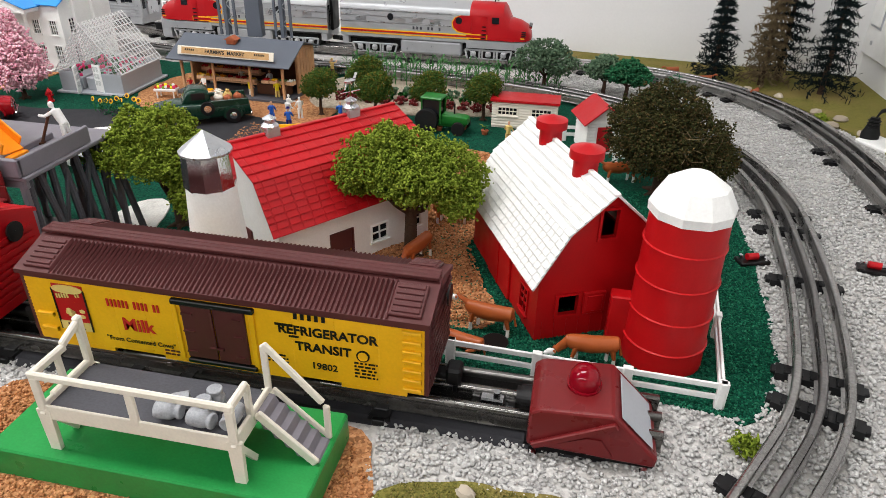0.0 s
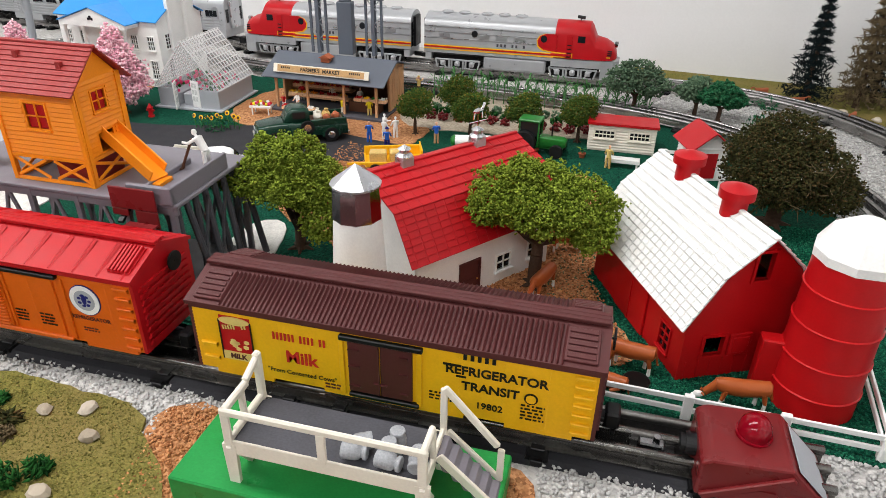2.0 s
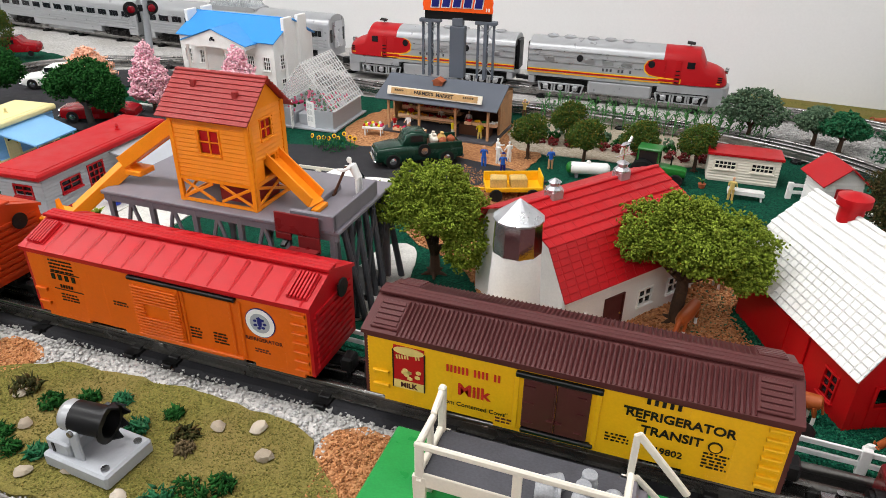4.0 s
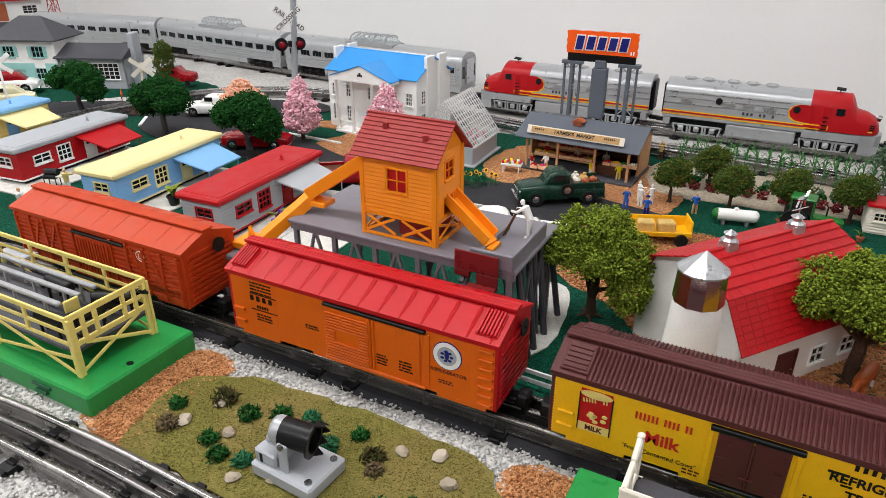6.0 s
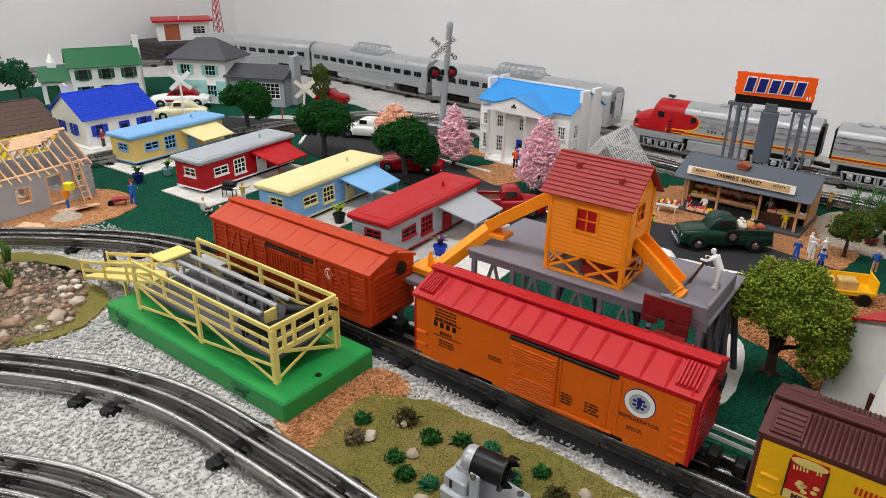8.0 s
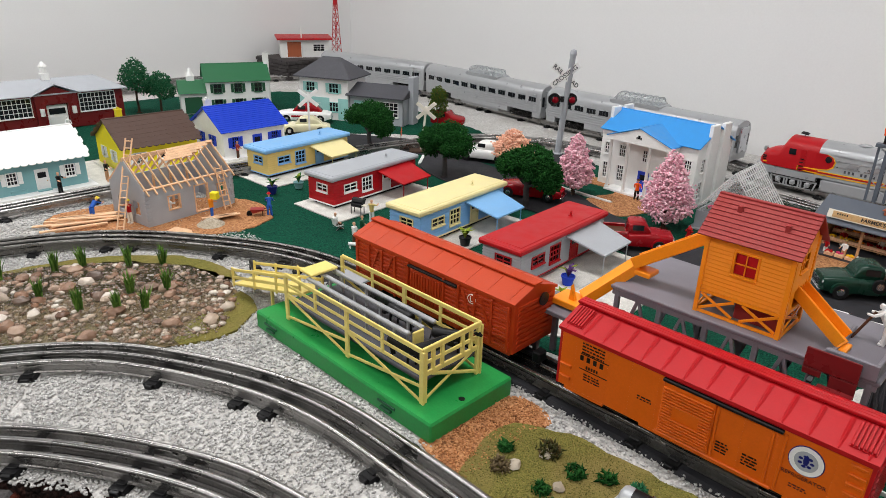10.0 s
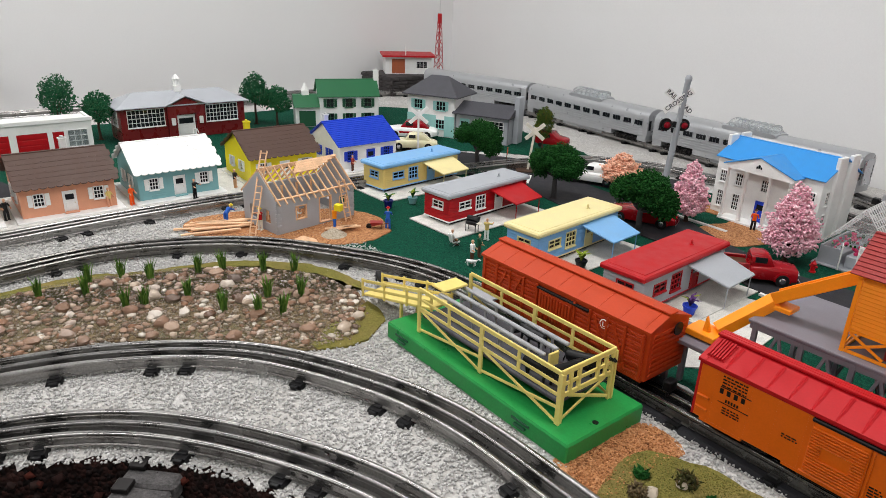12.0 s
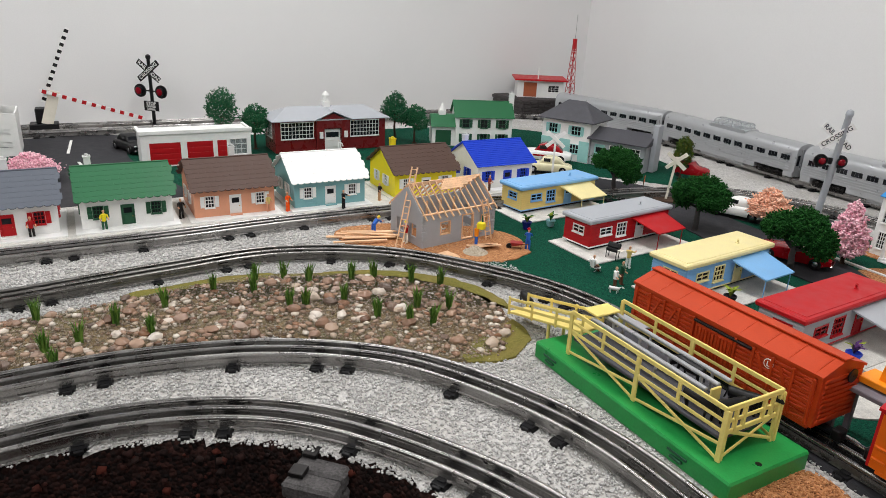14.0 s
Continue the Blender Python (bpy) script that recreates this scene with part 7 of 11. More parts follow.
for a, b, c, d in fh[:3]:
    dd = part("garage_door", Geo().box(-(b - a) / 2, (b - a) / 2, 0, 0.0015, c, d), M["red"], fs, "red panelled door", m=pose((a + b) / 2, -D / 2 + 0.001, 0))
    for k in range(4):
        part("panel", Geo().box(-(b - a) / 2 + 0.003, (b - a) / 2 - 0.003, -0.0008, 0.0002, c + 0.004 + k * 0.0125, c + 0.0135 + k * 0.0125, 0.0003), M["red"], dd)
window(fs, pose(0.093, -D / 2, 0.02), 0.038, 0.036, 3, 3, "white", "glass")
part("parapet", Geo().box(-W / 2 - 0.003, W / 2 + 0.003, -D / 2 - 0.003, -D / 2 + 0.003, H, H + 0.009, 0.0008).box(-W / 2 - 0.003, -W / 2 + 0.003, -D / 2, D / 2, H, H + 0.006).box(W / 2 - 0.003, W / 2 + 0.003, -D / 2, D / 2, H, H + 0.006), M["white"], fs)
part("roof", Geo().box(-W / 2 + 0.003, W / 2 - 0.003, -D / 2 + 0.003, D / 2, H - 0.003, H + 0.001), M["white"], fs)
lw = thing("white_block", pose(-2.27, -0.43, 0.002, 0, 0, 90), "white toy apartment block with louvred front and blue roof", "building")
four_walls(lw, 0.15, 0.12, 0.10, [(-0.05, 0.06, 0.05, 0.064), (-0.05, 0.06, 0.02, 0.034)], [], [], [], "white")
for z in (0.05, 0.02):
    for k in range(5):
        part("louvre", Geo().box(-0.05, 0.06, -0.0605, -0.0585, z + k * 0.0028, z + k * 0.0028 + 0.0016), M["white"], lw)
part("upper_storey", Geo().box(-0.07, 0.04, -0.05, 0.05, 0.10, 0.125, 0.001), M["white"], lw)
part("roof", Geo().box(-0.066, 0.036, -0.046, 0.046, 0.125, 0.128, 0.001), M["blue_roof"], lw, "flat blue roof")
part("roof_box", Geo().box(-0.02, 0.02, -0.02, 0.02, 0.128, 0.142, 0.001), M["grey_light"], lw)

g2 = thing("two_storey_house", pose(-2.03, 0.80, 0.002, 0, 0, 68), "white two-storey toy house with green roof and shutters", "house")
W, D, H = 0.16, 0.10, 0.086
fh = [(x - 0.009, x + 0.009, 0.055, 0.076) for x in (-0.052, 0.0, 0.052)] + [(x - 0.009, x + 0.009, 0.014, 0.036) for x in (-0.052, 0.0, 0.052)]
four_walls(g2, W, D, H, fh, [], [], [], "white", 0.036)
for a, b, c, d in fh:
    window(g2, pose((a + b) / 2, -D / 2, c), b - a, d - c, 2, 2, "forest", "dark_glass", "forest")
gable_roof(g2, W, D, H, 0.036, M["green_roof"], 0.006, 0)
chimney(g2, 0.084, 0.0, 0.0, H + 0.062, 0.014)
part("garage_wing", Geo().box(-W / 2 - 0.066, -W / 2, -D / 2 + 0.01, D / 2 - 0.01, 0, 0.058), M["white"], g2)
part("wing_roof", Geo().prism([(-D / 2 + 0.002, 0.054), (D / 2 - 0.002, 0.054), (0.008, 0.083), (-0.008, 0.083)], -W / 2 - 0.07, -W / 2, "x"), M["green_roof"], g2)
part("garage_door", Geo().box(-W / 2 - 0.056, -W / 2 - 0.012, -D / 2 + 0.008, -D / 2 + 0.011, 0.002, 0.044), M["forest"], g2)
part("wing_cupola", Geo().box(-0.01, 0.01, -0.01, 0.01, 0, 0.014).lathe([(0.011, 0.014), (0.006, 0.024), (0.002, 0.034)], 8), M["white"], g2, m=pose(-W / 2 - 0.035, 0, 0.08))
rh = thing("ranch_house", pose(-1.80, 0.955, 0.002, 0, 0, 25), "white and pale blue split-level toy house with slate roofs", "house")
W, D, H = 0.14, 0.10, 0.108
fh = [(-0.05, -0.026, 0.07, 0.092), (0.016, 0.042, 0.07, 0.092), (-0.055, -0.01, 0.004, 0.04), (0.016, 0.04, 0.022, 0.044)]
four_walls(rh, W, D, H, fh, [], [], [], "white")
for a, b, c, d in (fh[0], fh[1], fh[3]):
    window(rh, pose((a + b) / 2, -D / 2, c), b - a, d - c, 3, 2, "mint", "dark_glass", "mint")
part("garage_door", Geo().box(-0.055, -0.01, -D / 2 + 0.0005, -D / 2 + 0.002, 0.004, 0.04), M["mint"], rh)
part("lower_band", Geo().box(-W / 2 - 0.0008, -0.056, -D / 2 - 0.0014, -D / 2, 0.002, 0.056).box(-0.009, 0.0155, -D / 2 - 0.0014, -D / 2, 0.002, 0.056).box(0.041, W / 2, -D / 2 - 0.0014, -D / 2, 0.002, 0.056).box(-0.056, -0.009, -D / 2 - 0.0014, -D / 2, 0.041, 0.056), M["mint"], rh)
A, B = W / 2 + 0.012, D / 2 + 0.012
part("hip_roof", Geo().add([(-A, -B, H), (A, -B, H), (A, B, H), (-A, B, H), (-0.025, 0, H + 0.045), (0.025, 0, H + 0.045), (-A, -B, H - 0.003), (A, -B, H - 0.003), (A, B, H - 0.003), (-A, B, H - 0.003)], [(0, 1, 5, 4), (1, 2, 5), (2, 3, 4, 5), (3, 0, 4), (9, 8, 7, 6), (0, 6, 7, 1), (1, 7, 8, 2), (2, 8, 9, 3), (3, 9, 6, 0)]), M["slate"], rh, "slate-grey hip roof")
wg = part("wing", wall_geo(Geo(), 0.15, 0.07, [(-0.06, -0.036, 0.004, 0.056), (-0.02, 0.06, 0.022, 0.056)], 0.003).box(-0.075, -0.072, 0, 0.1, 0, 0.07).box(0.072, 0.075, 0, 0.1, 0, 0.07).box(-0.075, 0.075, 0.097, 0.1, 0, 0.07), M["grey_light"], rh, "pale grey living wing", m=pose(W / 2 + 0.076, -D / 2 + 0.004, 0))
door(wg, pose(-0.048, 0, 0.004), 0.024, 0.05, "mint")
window(wg, pose(0.02, 0, 0.022), 0.08, 0.034, 7, 4, "white", "dark_glass")
part("wing_roof", Geo().prism([(-0.012, 0.067), (0.112, 0.067), (0.112, 0.070), (0.05, 0.094), (-0.012, 0.070)], -0.08, 0.08, "x"), M["slate"], wg)
part("wing_chimney", Geo().box(0.076, 0.09, 0.03, 0.065, 0, 0.118, 0.001), M["grey_light"], wg)
part("aerial", Geo().tube((0.083, 0.045, 0.118), (0.083, 0.045, 0.142), 0.0006, n=5).tube((0.074, 0.045, 0.140), (0.092, 0.045, 0.140), 0.0005, n=5), M["steel"], wg)

# ---------------------------------------------------------------- house under construction
fr = thing("framed_house", pose(-1.358, 0.312, 0.002, 0, 0, 98), "grey block toy house under construction with bare rafters", "house")
W, D, H, R = 0.154, 0.098, 0.057, 0.040
fh = [(-0.042, -0.02, 0.018, 0.042), (0.004, 0.03, 0.003, 0.048), (0.046, 0.062, 0.018, 0.042)]
sd = [(-0.03, -0.01, 0.014, 0.036), (0.012, 0.03, 0.014, 0.036)]
four_walls(fr, W, D, H, fh, [], sd, sd, "grey_light", R)
for a, b, c, d in fh:
    part("opening_frame", Geo().box(a, a + 0.002, -D / 2 - 0.001, -D / 2 + 0.004, c, d).box(b - 0.002, b, -D / 2 - 0.001, -D / 2 + 0.004, c, d).box(a, b, -D / 2 - 0.001, -D / 2 + 0.004, d - 0.002, d).box(a, b, -D / 2 - 0.001, -D / 2 + 0.004, c, c + 0.0015), M["raw_wood"], fr)
for k in range(8):
    z = 0.004 + k * 0.0066
    for a, b in ((-W / 2 - 0.001, -W / 2 + 0.005 + 0.003 * (k % 2)), (W / 2 - 0.005 - 0.003 * (k % 2), W / 2 + 0.001)):
        part("quoin", Geo().box(a, b, -D / 2 - 0.001, -D / 2 + 0.004, z, z + 0.0055, 0.0004), M["grey_light"], fr)
for k in range(12):
    x = -W / 2 + 0.002 + k * (W - 0.004) / 11
    for s in (-1, 1):
        part("rafter", bar_between(Geo(), (x, s * (D / 2 + 0.009), H - 0.006), (x, 0, H + R + 0.001), 0.0019, 0.0034), M["raw_wood"], fr)
part("ridge_beam", Geo().box(-W / 2 - 0.001, W / 2 + 0.001, -0.0012, 0.0012, H + R - 0.003, H + R + 0.0028), M["raw_wood"], fr)
a = math.degrees(math.atan2(R, D / 2))
part("wall_plate", Geo().box(-W / 2, W / 2, -D / 2 - 0.0015, -D / 2 + 0.003, H, H + 0.0022, 0.0003), M["raw_wood"], fr)
for k in range(5):
    part("sheathing", Geo().at(pose(0.020, -D / 2, H + 0.003) @ pose(0, 0, 0, a)).box(-0.042 + 0.004 * k, 0.056 - 0.012 * (4 - k), 0.040 + k * 0.0044, 0.0441 + k * 0.0044, 0.0014, 0.0028), M["raw_wood"], fr)
for x in (-0.05, -0.02, 0.01, 0.04):
    part("stud", Geo().box(x - 0.0015, x + 0.0015, 0.02, 0.023, 0.002, H), M["raw_wood"], fr)
def ladder_thing(a, b, w, n, label):
    a, b = Vector(a), Vector(b)
    root = thing("ladder", Matrix.Translation(a), label, "ladder", "ladders")
    d = b - a
    s = Vector((-d.y, d.x, 0)).normalized() * w / 2 if math.hypot(d.x, d.y) > 1e-4 else Vector((0, w / 2, 0))
    for k in (-1, 1):
        part("rail", Geo().tube(s * k, d + s * k, 0.0013, n=5), M["raw_wood"], root)
    for i in range(n):
        p = d * (i + 0.6) / n
        part("rung", Geo().tube(p - s, p + s, 0.0009, n=5), M["raw_wood"], root)
ladder_thing((-1.312, 0.205, 0.003), (-1.36, 0.255, 0.126), 0.010, 13, "wooden ladder leaning on the unfinished house")
ladder_thing((-1.298, 0.372, 0.003), (-1.314, 0.369, 0.072), 0.012, 8, "short wooden ladder on the block wall")
rnd = random.Random(12)
for k in range(9):
    x, y = -1.375 + rnd.uniform(-0.02, 0.02), 0.175 + rnd.uniform(-0.02, 0.02)
    ob = part("plank", Geo().box(-0.045, 0.045, -0.003, 0.003, 0, 0.0022, 0.0002), M["raw_wood"], m=pose(x, y, 0.004 + 0.0022 * (k // 3), 0, 0, 70 + rnd.uniform(-10, 10)))
    tagged(ob, "loose bare wooden plank on the building site", "plank", "planks")
for k in range(6):
    ob = part("plank", Geo().box(-0.02, 0.02, -0.003, 0.003, 0, 0.0022, 0.0002), M["raw_wood"], m=pose(-1.272 + 0.008 * (k % 3), 0.335 + 0.012 * (k // 3), 0.004 + 0.0023 * (k % 3), 0, 0, 80 + rnd.uniform(-14, 14)))
    tagged(ob, "short bare wooden plank on the building site", "plank", "planks")
ob = part("sawdust_pile", Geo().lathe([(0.024, 0), (0.017, 0.003), (0.009, 0.007), (0.003, 0.0105), (0.0003, 0.011)], 18), M["raw_wood"], m=pose(-1.25, 0.262, 0.002), smooth=True)
tagged(ob, "pale heap of sand by the building site", "sand heap")

# ---------------------------------------------------------------- garage, shed, corner hut, mast
ga = thing("garage", pose(-0.069, 0.907, 0.002, 0, 0, 1), "white toy garage with small-paned windows and red roof edge", "garage")
W, D, H = 0.084, 0.04, 0.035
fh = [(-0.034, -0.01, 0.018, 0.027), (0.010, 0.034, 0.018, 0.027)]
four_walls(ga, W, D, H, fh, [], [], [], "ivory")
siding(ga, W, D, H, "ivory", "flr", 0.003, 0.0036, {"f": fh})
for a, b, c, d in fh:
    window(ga, pose((a + b) / 2, -D / 2, c), b - a, d - c, 5, 2, "ivory", "dark_glass")
part("roof", Geo().prism([(-D / 2 - 0.003, H), (D / 2 + 0.003, H), (D / 2 + 0.003, H + 0.0012), (-D / 2 - 0.003, H + 0.003)], -W / 2 - 0.003, W / 2 + 0.003, "x"), M["red"], ga, "red-edged flat roof")
sh_ = thing("shed", pose(0.026, 0.842, 0.002, 0, 0, 18), "small white clapboard shed with red roof and door", "shed")
W, D, H = 0.046, 0.042, 0.042
fh = [(-0.009, 0.009, 0.003, 0.034)]
four_walls(sh_, D, W, H, fh, [], [], [], "white")
for f in "fb":
    part("gable", Geo().prism([(-D / 2, H), (D / 2, H), (0, H + 0.017)], 0, 0.003), M["white"], sh_, m=FACE[f](D, W))
siding(sh_, D, W, H, "white", "flr", 0.003, 0.004, {"f": fh})
part("door", Geo().box(-0.009, 0.009, -W / 2 - 0.0006, -W / 2 + 0.0014, 0.003, 0.034, 0.0003), M["red"], sh_)
for s in (-1, 1):
    a = math.degrees(math.atan2(0.017, D / 2))
    roof_slope(sh_, pose(s * (D / 2 + 0.006), 0, H - 0.005) @ pose(0, 0, 0, 0, 0, 90 if s > 0 else -90) @ pose(0, 0, 0, a), W + 0.012, math.hypot(D / 2 + 0.006, 0.022), M["red"], 0)
lg = thing("stone_ledge", pose(-2.47, 1.30, 0.002, 0, 0, 0), "dark stone block wall under the corner hut", "stone wall")
me = Geo().box(-0.0135, 0.0135, -0.004, 0.004, 0, 0.0105, 0.0012).mesh("stone")
me.materials.append(M["stone_dark"])
part("core", Geo().box(-0.098, 0.098, -0.115, 0.13, 0, 0.064), M["stone_dark"], lg)
for r in range(5):
    for k in range(7):
        part("stone", me, None, lg, m=pose(-0.085 + k * 0.0285 + 0.007 * (r % 2) - 0.0035, -0.116, 0.001 + r * 0.0125))
    for k in range(8):
        part("stone", me, None, lg, m=pose(0.099, -0.1 + k * 0.0285 + 0.007 * (r % 2), 0.001 + r * 0.0125, 0, 0, 90))
ht = thing("corner_hut", pose(-2.47, 1.32, 0.066, 0, 0, 62), "small white toy hut with red roof and brown door", "hut")
four_walls(ht, 0.17, 0.09, 0.062, [(-0.06, -0.012, 0.002, 0.052), (0.03, 0.068, 0.022, 0.044)], [], [], [], "white")
door(ht, pose(-0.036, -0.045, 0.002), 0.048, 0.05, "terra", False)
window(ht, pose(0.049, -0.045, 0.022), 0.038, 0.022, 3, 3, "white", "dark_glass")
part("roof", Geo().prism([(-0.062, 0.061), (0.055, 0.066), (0.055, 0.071), (-0.062, 0.067)], -0.097, 0.097, "x"), M["red"], ht, "flat red roof")
part("pipe", Geo().tube((-0.012, -0.05, 0), (-0.012, -0.05, 0.105), 0.002, n=8), M["white"], ht)
tw = thing("radio_tower", pose(-2.42, 1.43, 0.002), "slim red lattice radio mast in the room corner", "radio mast")
hh, r0, r1 = 0.27, 0.022, 0.006
for k in range(4):
    c, s = math.cos(TAU * k / 4 + 0.78), math.sin(TAU * k / 4 + 0.78)
    part("leg", Geo().tube((r0 * c, r0 * s, 0), (r1 * c, r1 * s, hh), 0.0011, n=5), M["red"], tw)
    c2, s2 = math.cos(TAU * (k + 1) / 4 + 0.78), math.sin(TAU * (k + 1) / 4 + 0.78)
    for j in range(10):
        z0, z1 = hh * j / 10, hh * (j + 1) / 10
        q0, q1 = r0 + (r1 - r0) * j / 10, r0 + (r1 - r0) * (j + 1) / 10
        part("lattice", Geo().tube((q0 * c, q0 * s, z0), (q1 * c2, q1 * s2, z1), 0.0006, n=4).tube((q0 * c2, q0 * s2, z0), (q1 * c, q1 * s, z1), 0.0006, n=4), M["red"], tw)
part("head", Geo().box(-0.006, 0.006, -0.006, 0.006, hh - 0.03, hh + 0.006, 0.001), M["red"], tw)
part("aerial", Geo().tube((0, 0, hh), (0, 0, hh + 0.09), 0.0006, n=5), M["steel"], tw)

# ---------------------------------------------------------------- silver passenger train
def loft(g, sections):
    """Rings of equal count joined end to end."""
    n = len(sections[0])
    vs = [p for s in sections for p in s]
    fs = [(i * n + k, i * n + (k + 1) % n, (i + 1) * n + (k + 1) % n, (i + 1) * n + k) for i in range(len(sections) - 1) for k in range(n)]
    fs += [tuple(range(n - 1, -1, -1)), tuple(range((len(sections) - 1) * n, len(sections) * n))]
    return g.add(vs, fs)


def shell(x, w, z0, zs, zt):
    """A rounded-roof car section at x: half width w, floor z0, side top zs, roof zt."""
    P = [(w, z0), (w, zs)] + [(w * math.cos(a), zs + (zt - zs) * math.sin(a)) for a in (0.35, 0.7, 1.05, 1.4)]
    P = P + [(-u, v) for u, v in P[::-1]]
    return [(x, u, v) for u, v in P]


def six_wheel(parent, cx, mat, hi=0.030):
    t = part("truck", Geo().box(-0.036, 0.036, -0.022, 0.022, 0.013, hi, 0.001), M["black"], parent, "black truck frame", m=pose(cx, 0, 0))
    for s in (-1, 1):
        a, b = sorted((s * 0.0265, s * 0.0290))
        g = Geo().box(-0.041, 0.041, a, b, hi - 0.0075, hi - 0.0045, 0.0008).box(-0.033, 0.033, a, b, 0.0150, 0.0168, 0.0005)
        for e in (-1, 1):
            bar_between(g, (e * 0.040, s * 0.0278, hi - 0.006), (e * 0.036, s * 0.0278, 0.0155), 0.0024, 0.0028)
            bar_between(g, (e * 0.0335, s * 0.0278, hi - 0.006), (e * 0.0205, s * 0.0278, 0.0165), 0.002, 0.0022)
        side = part("side_frame", g, M[mat], t, "moulded truck side")
        for x in (-0.026, 0.0, 0.026):
            part("journal_box", Geo().box(x - 0.0046, x + 0.0046, *sorted((s * 0.0265, s * 0.0325)), 0.0195, 0.0285, 0.0018).tube((x, s * 0.032, 0.0240), (x, s * 0.0342, 0.0240), 0.0032, 0.0022, 10), M[mat], t)
        for x in (-0.0150, -0.0105, 0.0105, 0.0150):
            part("spring", Geo().tube((x, s * 0.0285, 0.0165), (x, s * 0.0285, hi - 0.007), 0.0018, n=8), M[mat], t)
    for x in (-0.026, 0.0, 0.026):
        for s in (-1, 1):
            part("wheel", WHEEL, None, t, m=pose(x, s * 0.0175, 0.0245, 90 * s))


def locomotive(x, y, rot, label):
    """A streamlined diesel, nose on local +x."""
    ob = thing("diesel_locomotive", pose(x, y, 0, 0, 0, rot), label, "locomotive", "diesel locomotives")
    w, z0, zs, zt, L = 0.0315, 0.036, 0.078, 0.097, 0.165
    part("body", loft(Geo(), [shell(-L, w, z0, zs, zt), shell(0.062, w, z0, zs, zt)]), M["silver_paint"], ob, "silver painted body", True)
    nose = [shell(0.062, w, z0 + 0.006, zs, zt), shell(0.118, w, z0 + 0.006, zs, zt), shell(0.122, w, z0 + 0.006, zs - 0.008, zt - 0.005), shell(0.130, w * 0.99, z0 + 0.006, zs - 0.018, zt - 0.022), shell(0.146, w * 0.93, z0 + 0.006, zs - 0.02, zt - 0.026), shell(0.158, w * 0.8, z0 + 0.006, zs - 0.023, zt - 0.032), shell(0.164, w * 0.55, z0 + 0.007, zs - 0.029, zt - 0.042), shell(0.166, w * 0.3, z0 + 0.008, zs - 0.034, zt - 0.05)]
    part("cab", loft(Geo(), nose), M["red"], ob, "red rounded cab and nose", True)
    part("nose_skirt", loft(Geo(), [shell(0.058, w * 1.01, z0 - 0.008, z0 + 0.004, z0 + 0.0065), shell(0.14, w * 0.95, z0 - 0.008, z0 + 0.004, z0 + 0.0065), shell(0.162, w * 0.75, z0 - 0.012, z0 + 0.004, z0 + 0.0065), shell(0.171, w * 0.4, z0 - 0.012, z0 + 0.004, z0 + 0.0065)]), M["silver_paint"], ob, "silver pilot skirt")
    for s in (-1, 1):
        yy = s * (w + 0.0004)
        arc = [(0.066, 0.0785), (0.048, 0.0785), (0.038, 0.0745), (0.0335, 0.067), (0.0355, 0.059), (0.043, 0.0535), (0.056, 0.0515), (0.066, 0.0512)]
        part("sweep_border", Geo().prism([(x - 0.0018 if x < 0.06 else x, z - (0.0016 if z < 0.06 else 0)) for x, z in arc], yy - 0.0002, yy + 0.0002), M["cab_yellow"], ob, "yellow border line")
        part("red_sweep", Geo().prism(arc, yy - 0.0004, yy + 0.0004), M["red"], ob)
        part("stripe_end", Geo().box(0.058, 0.0935, yy - 0.0005, yy + 0.0005, 0.0428, 0.0505, 0.0003), M["cab_yellow"], ob, "rounded yellow stripe end")
        part("stripe_core", Geo().box(0.057, 0.0915, yy - 0.0008, yy + 0.0008, 0.0446, 0.0488, 0.0003), M["red"], ob)
        for z in (0.0600, 0.0700, 0.0785):
            part("side_rib", Geo().box(-L, 0.032, yy - 0.0005, yy + 0.0005, z, z + 0.0009), M["silver"], ob)
        for x in (-0.128, -0.058, -0.028, 0.004):
            part("louvre_panel", Geo().box(x - 0.009, x + 0.009, yy - 0.0004, yy + 0.0004, 0.0622, 0.0688, 0.0002), M["silver"], ob)
        part("stripe", Geo().box(-L, 0.06, yy - 0.0003, yy + 0.0003, z0 + 0.0085, z0 + 0.0112), M["red"], ob, "red and yellow side stripe")
        part("stripe", Geo().box(-L, 0.062, yy - 0.0004, yy + 0.0004, z0 + 0.0112, z0 + 0.0128), M["cab_yellow"], ob)
        part("stripe", Geo().box(-L, 0.062, yy - 0.0004, yy + 0.0004, z0 + 0.0055, z0 + 0.0072), M["cab_yellow"], ob)
        part("letters", bars(1, 0.052, 0.0066, 8, 0.3, 7), M["slate"], ob, "dark side lettering", m=pose(-0.01, yy, z0 + 0.0175, 0, 0, 0 if s < 0 else 180))
        for x in (-0.075, 0.044):
            part("porthole", Geo().tube((x, yy - s * 0.001, 0.07), (x, yy + s * 0.0008, 0.07), 0.0055, n=16), M["dark_glass"], ob)
        part("cab_window", Geo().box(0.1, 0.112, yy - 0.0006, yy + 0.0006, 0.068, 0.078), M["dark_glass"], ob)
        part("cab_door", Geo().box(0.082, 0.092, yy - 0.0005, yy + 0.0005, 0.042, 0.079).box(0.0835, 0.0905, yy - 0.0008, yy + 0.0008, 0.068, 0.077), M["red"], ob)
        for z in (0.044, 0.050, 0.056, 0.062):
            part("step_rung", Geo().box(0.0835, 0.0905, yy - 0.0012, yy + 0.0012, z, z + 0.0016), M["black"], ob)
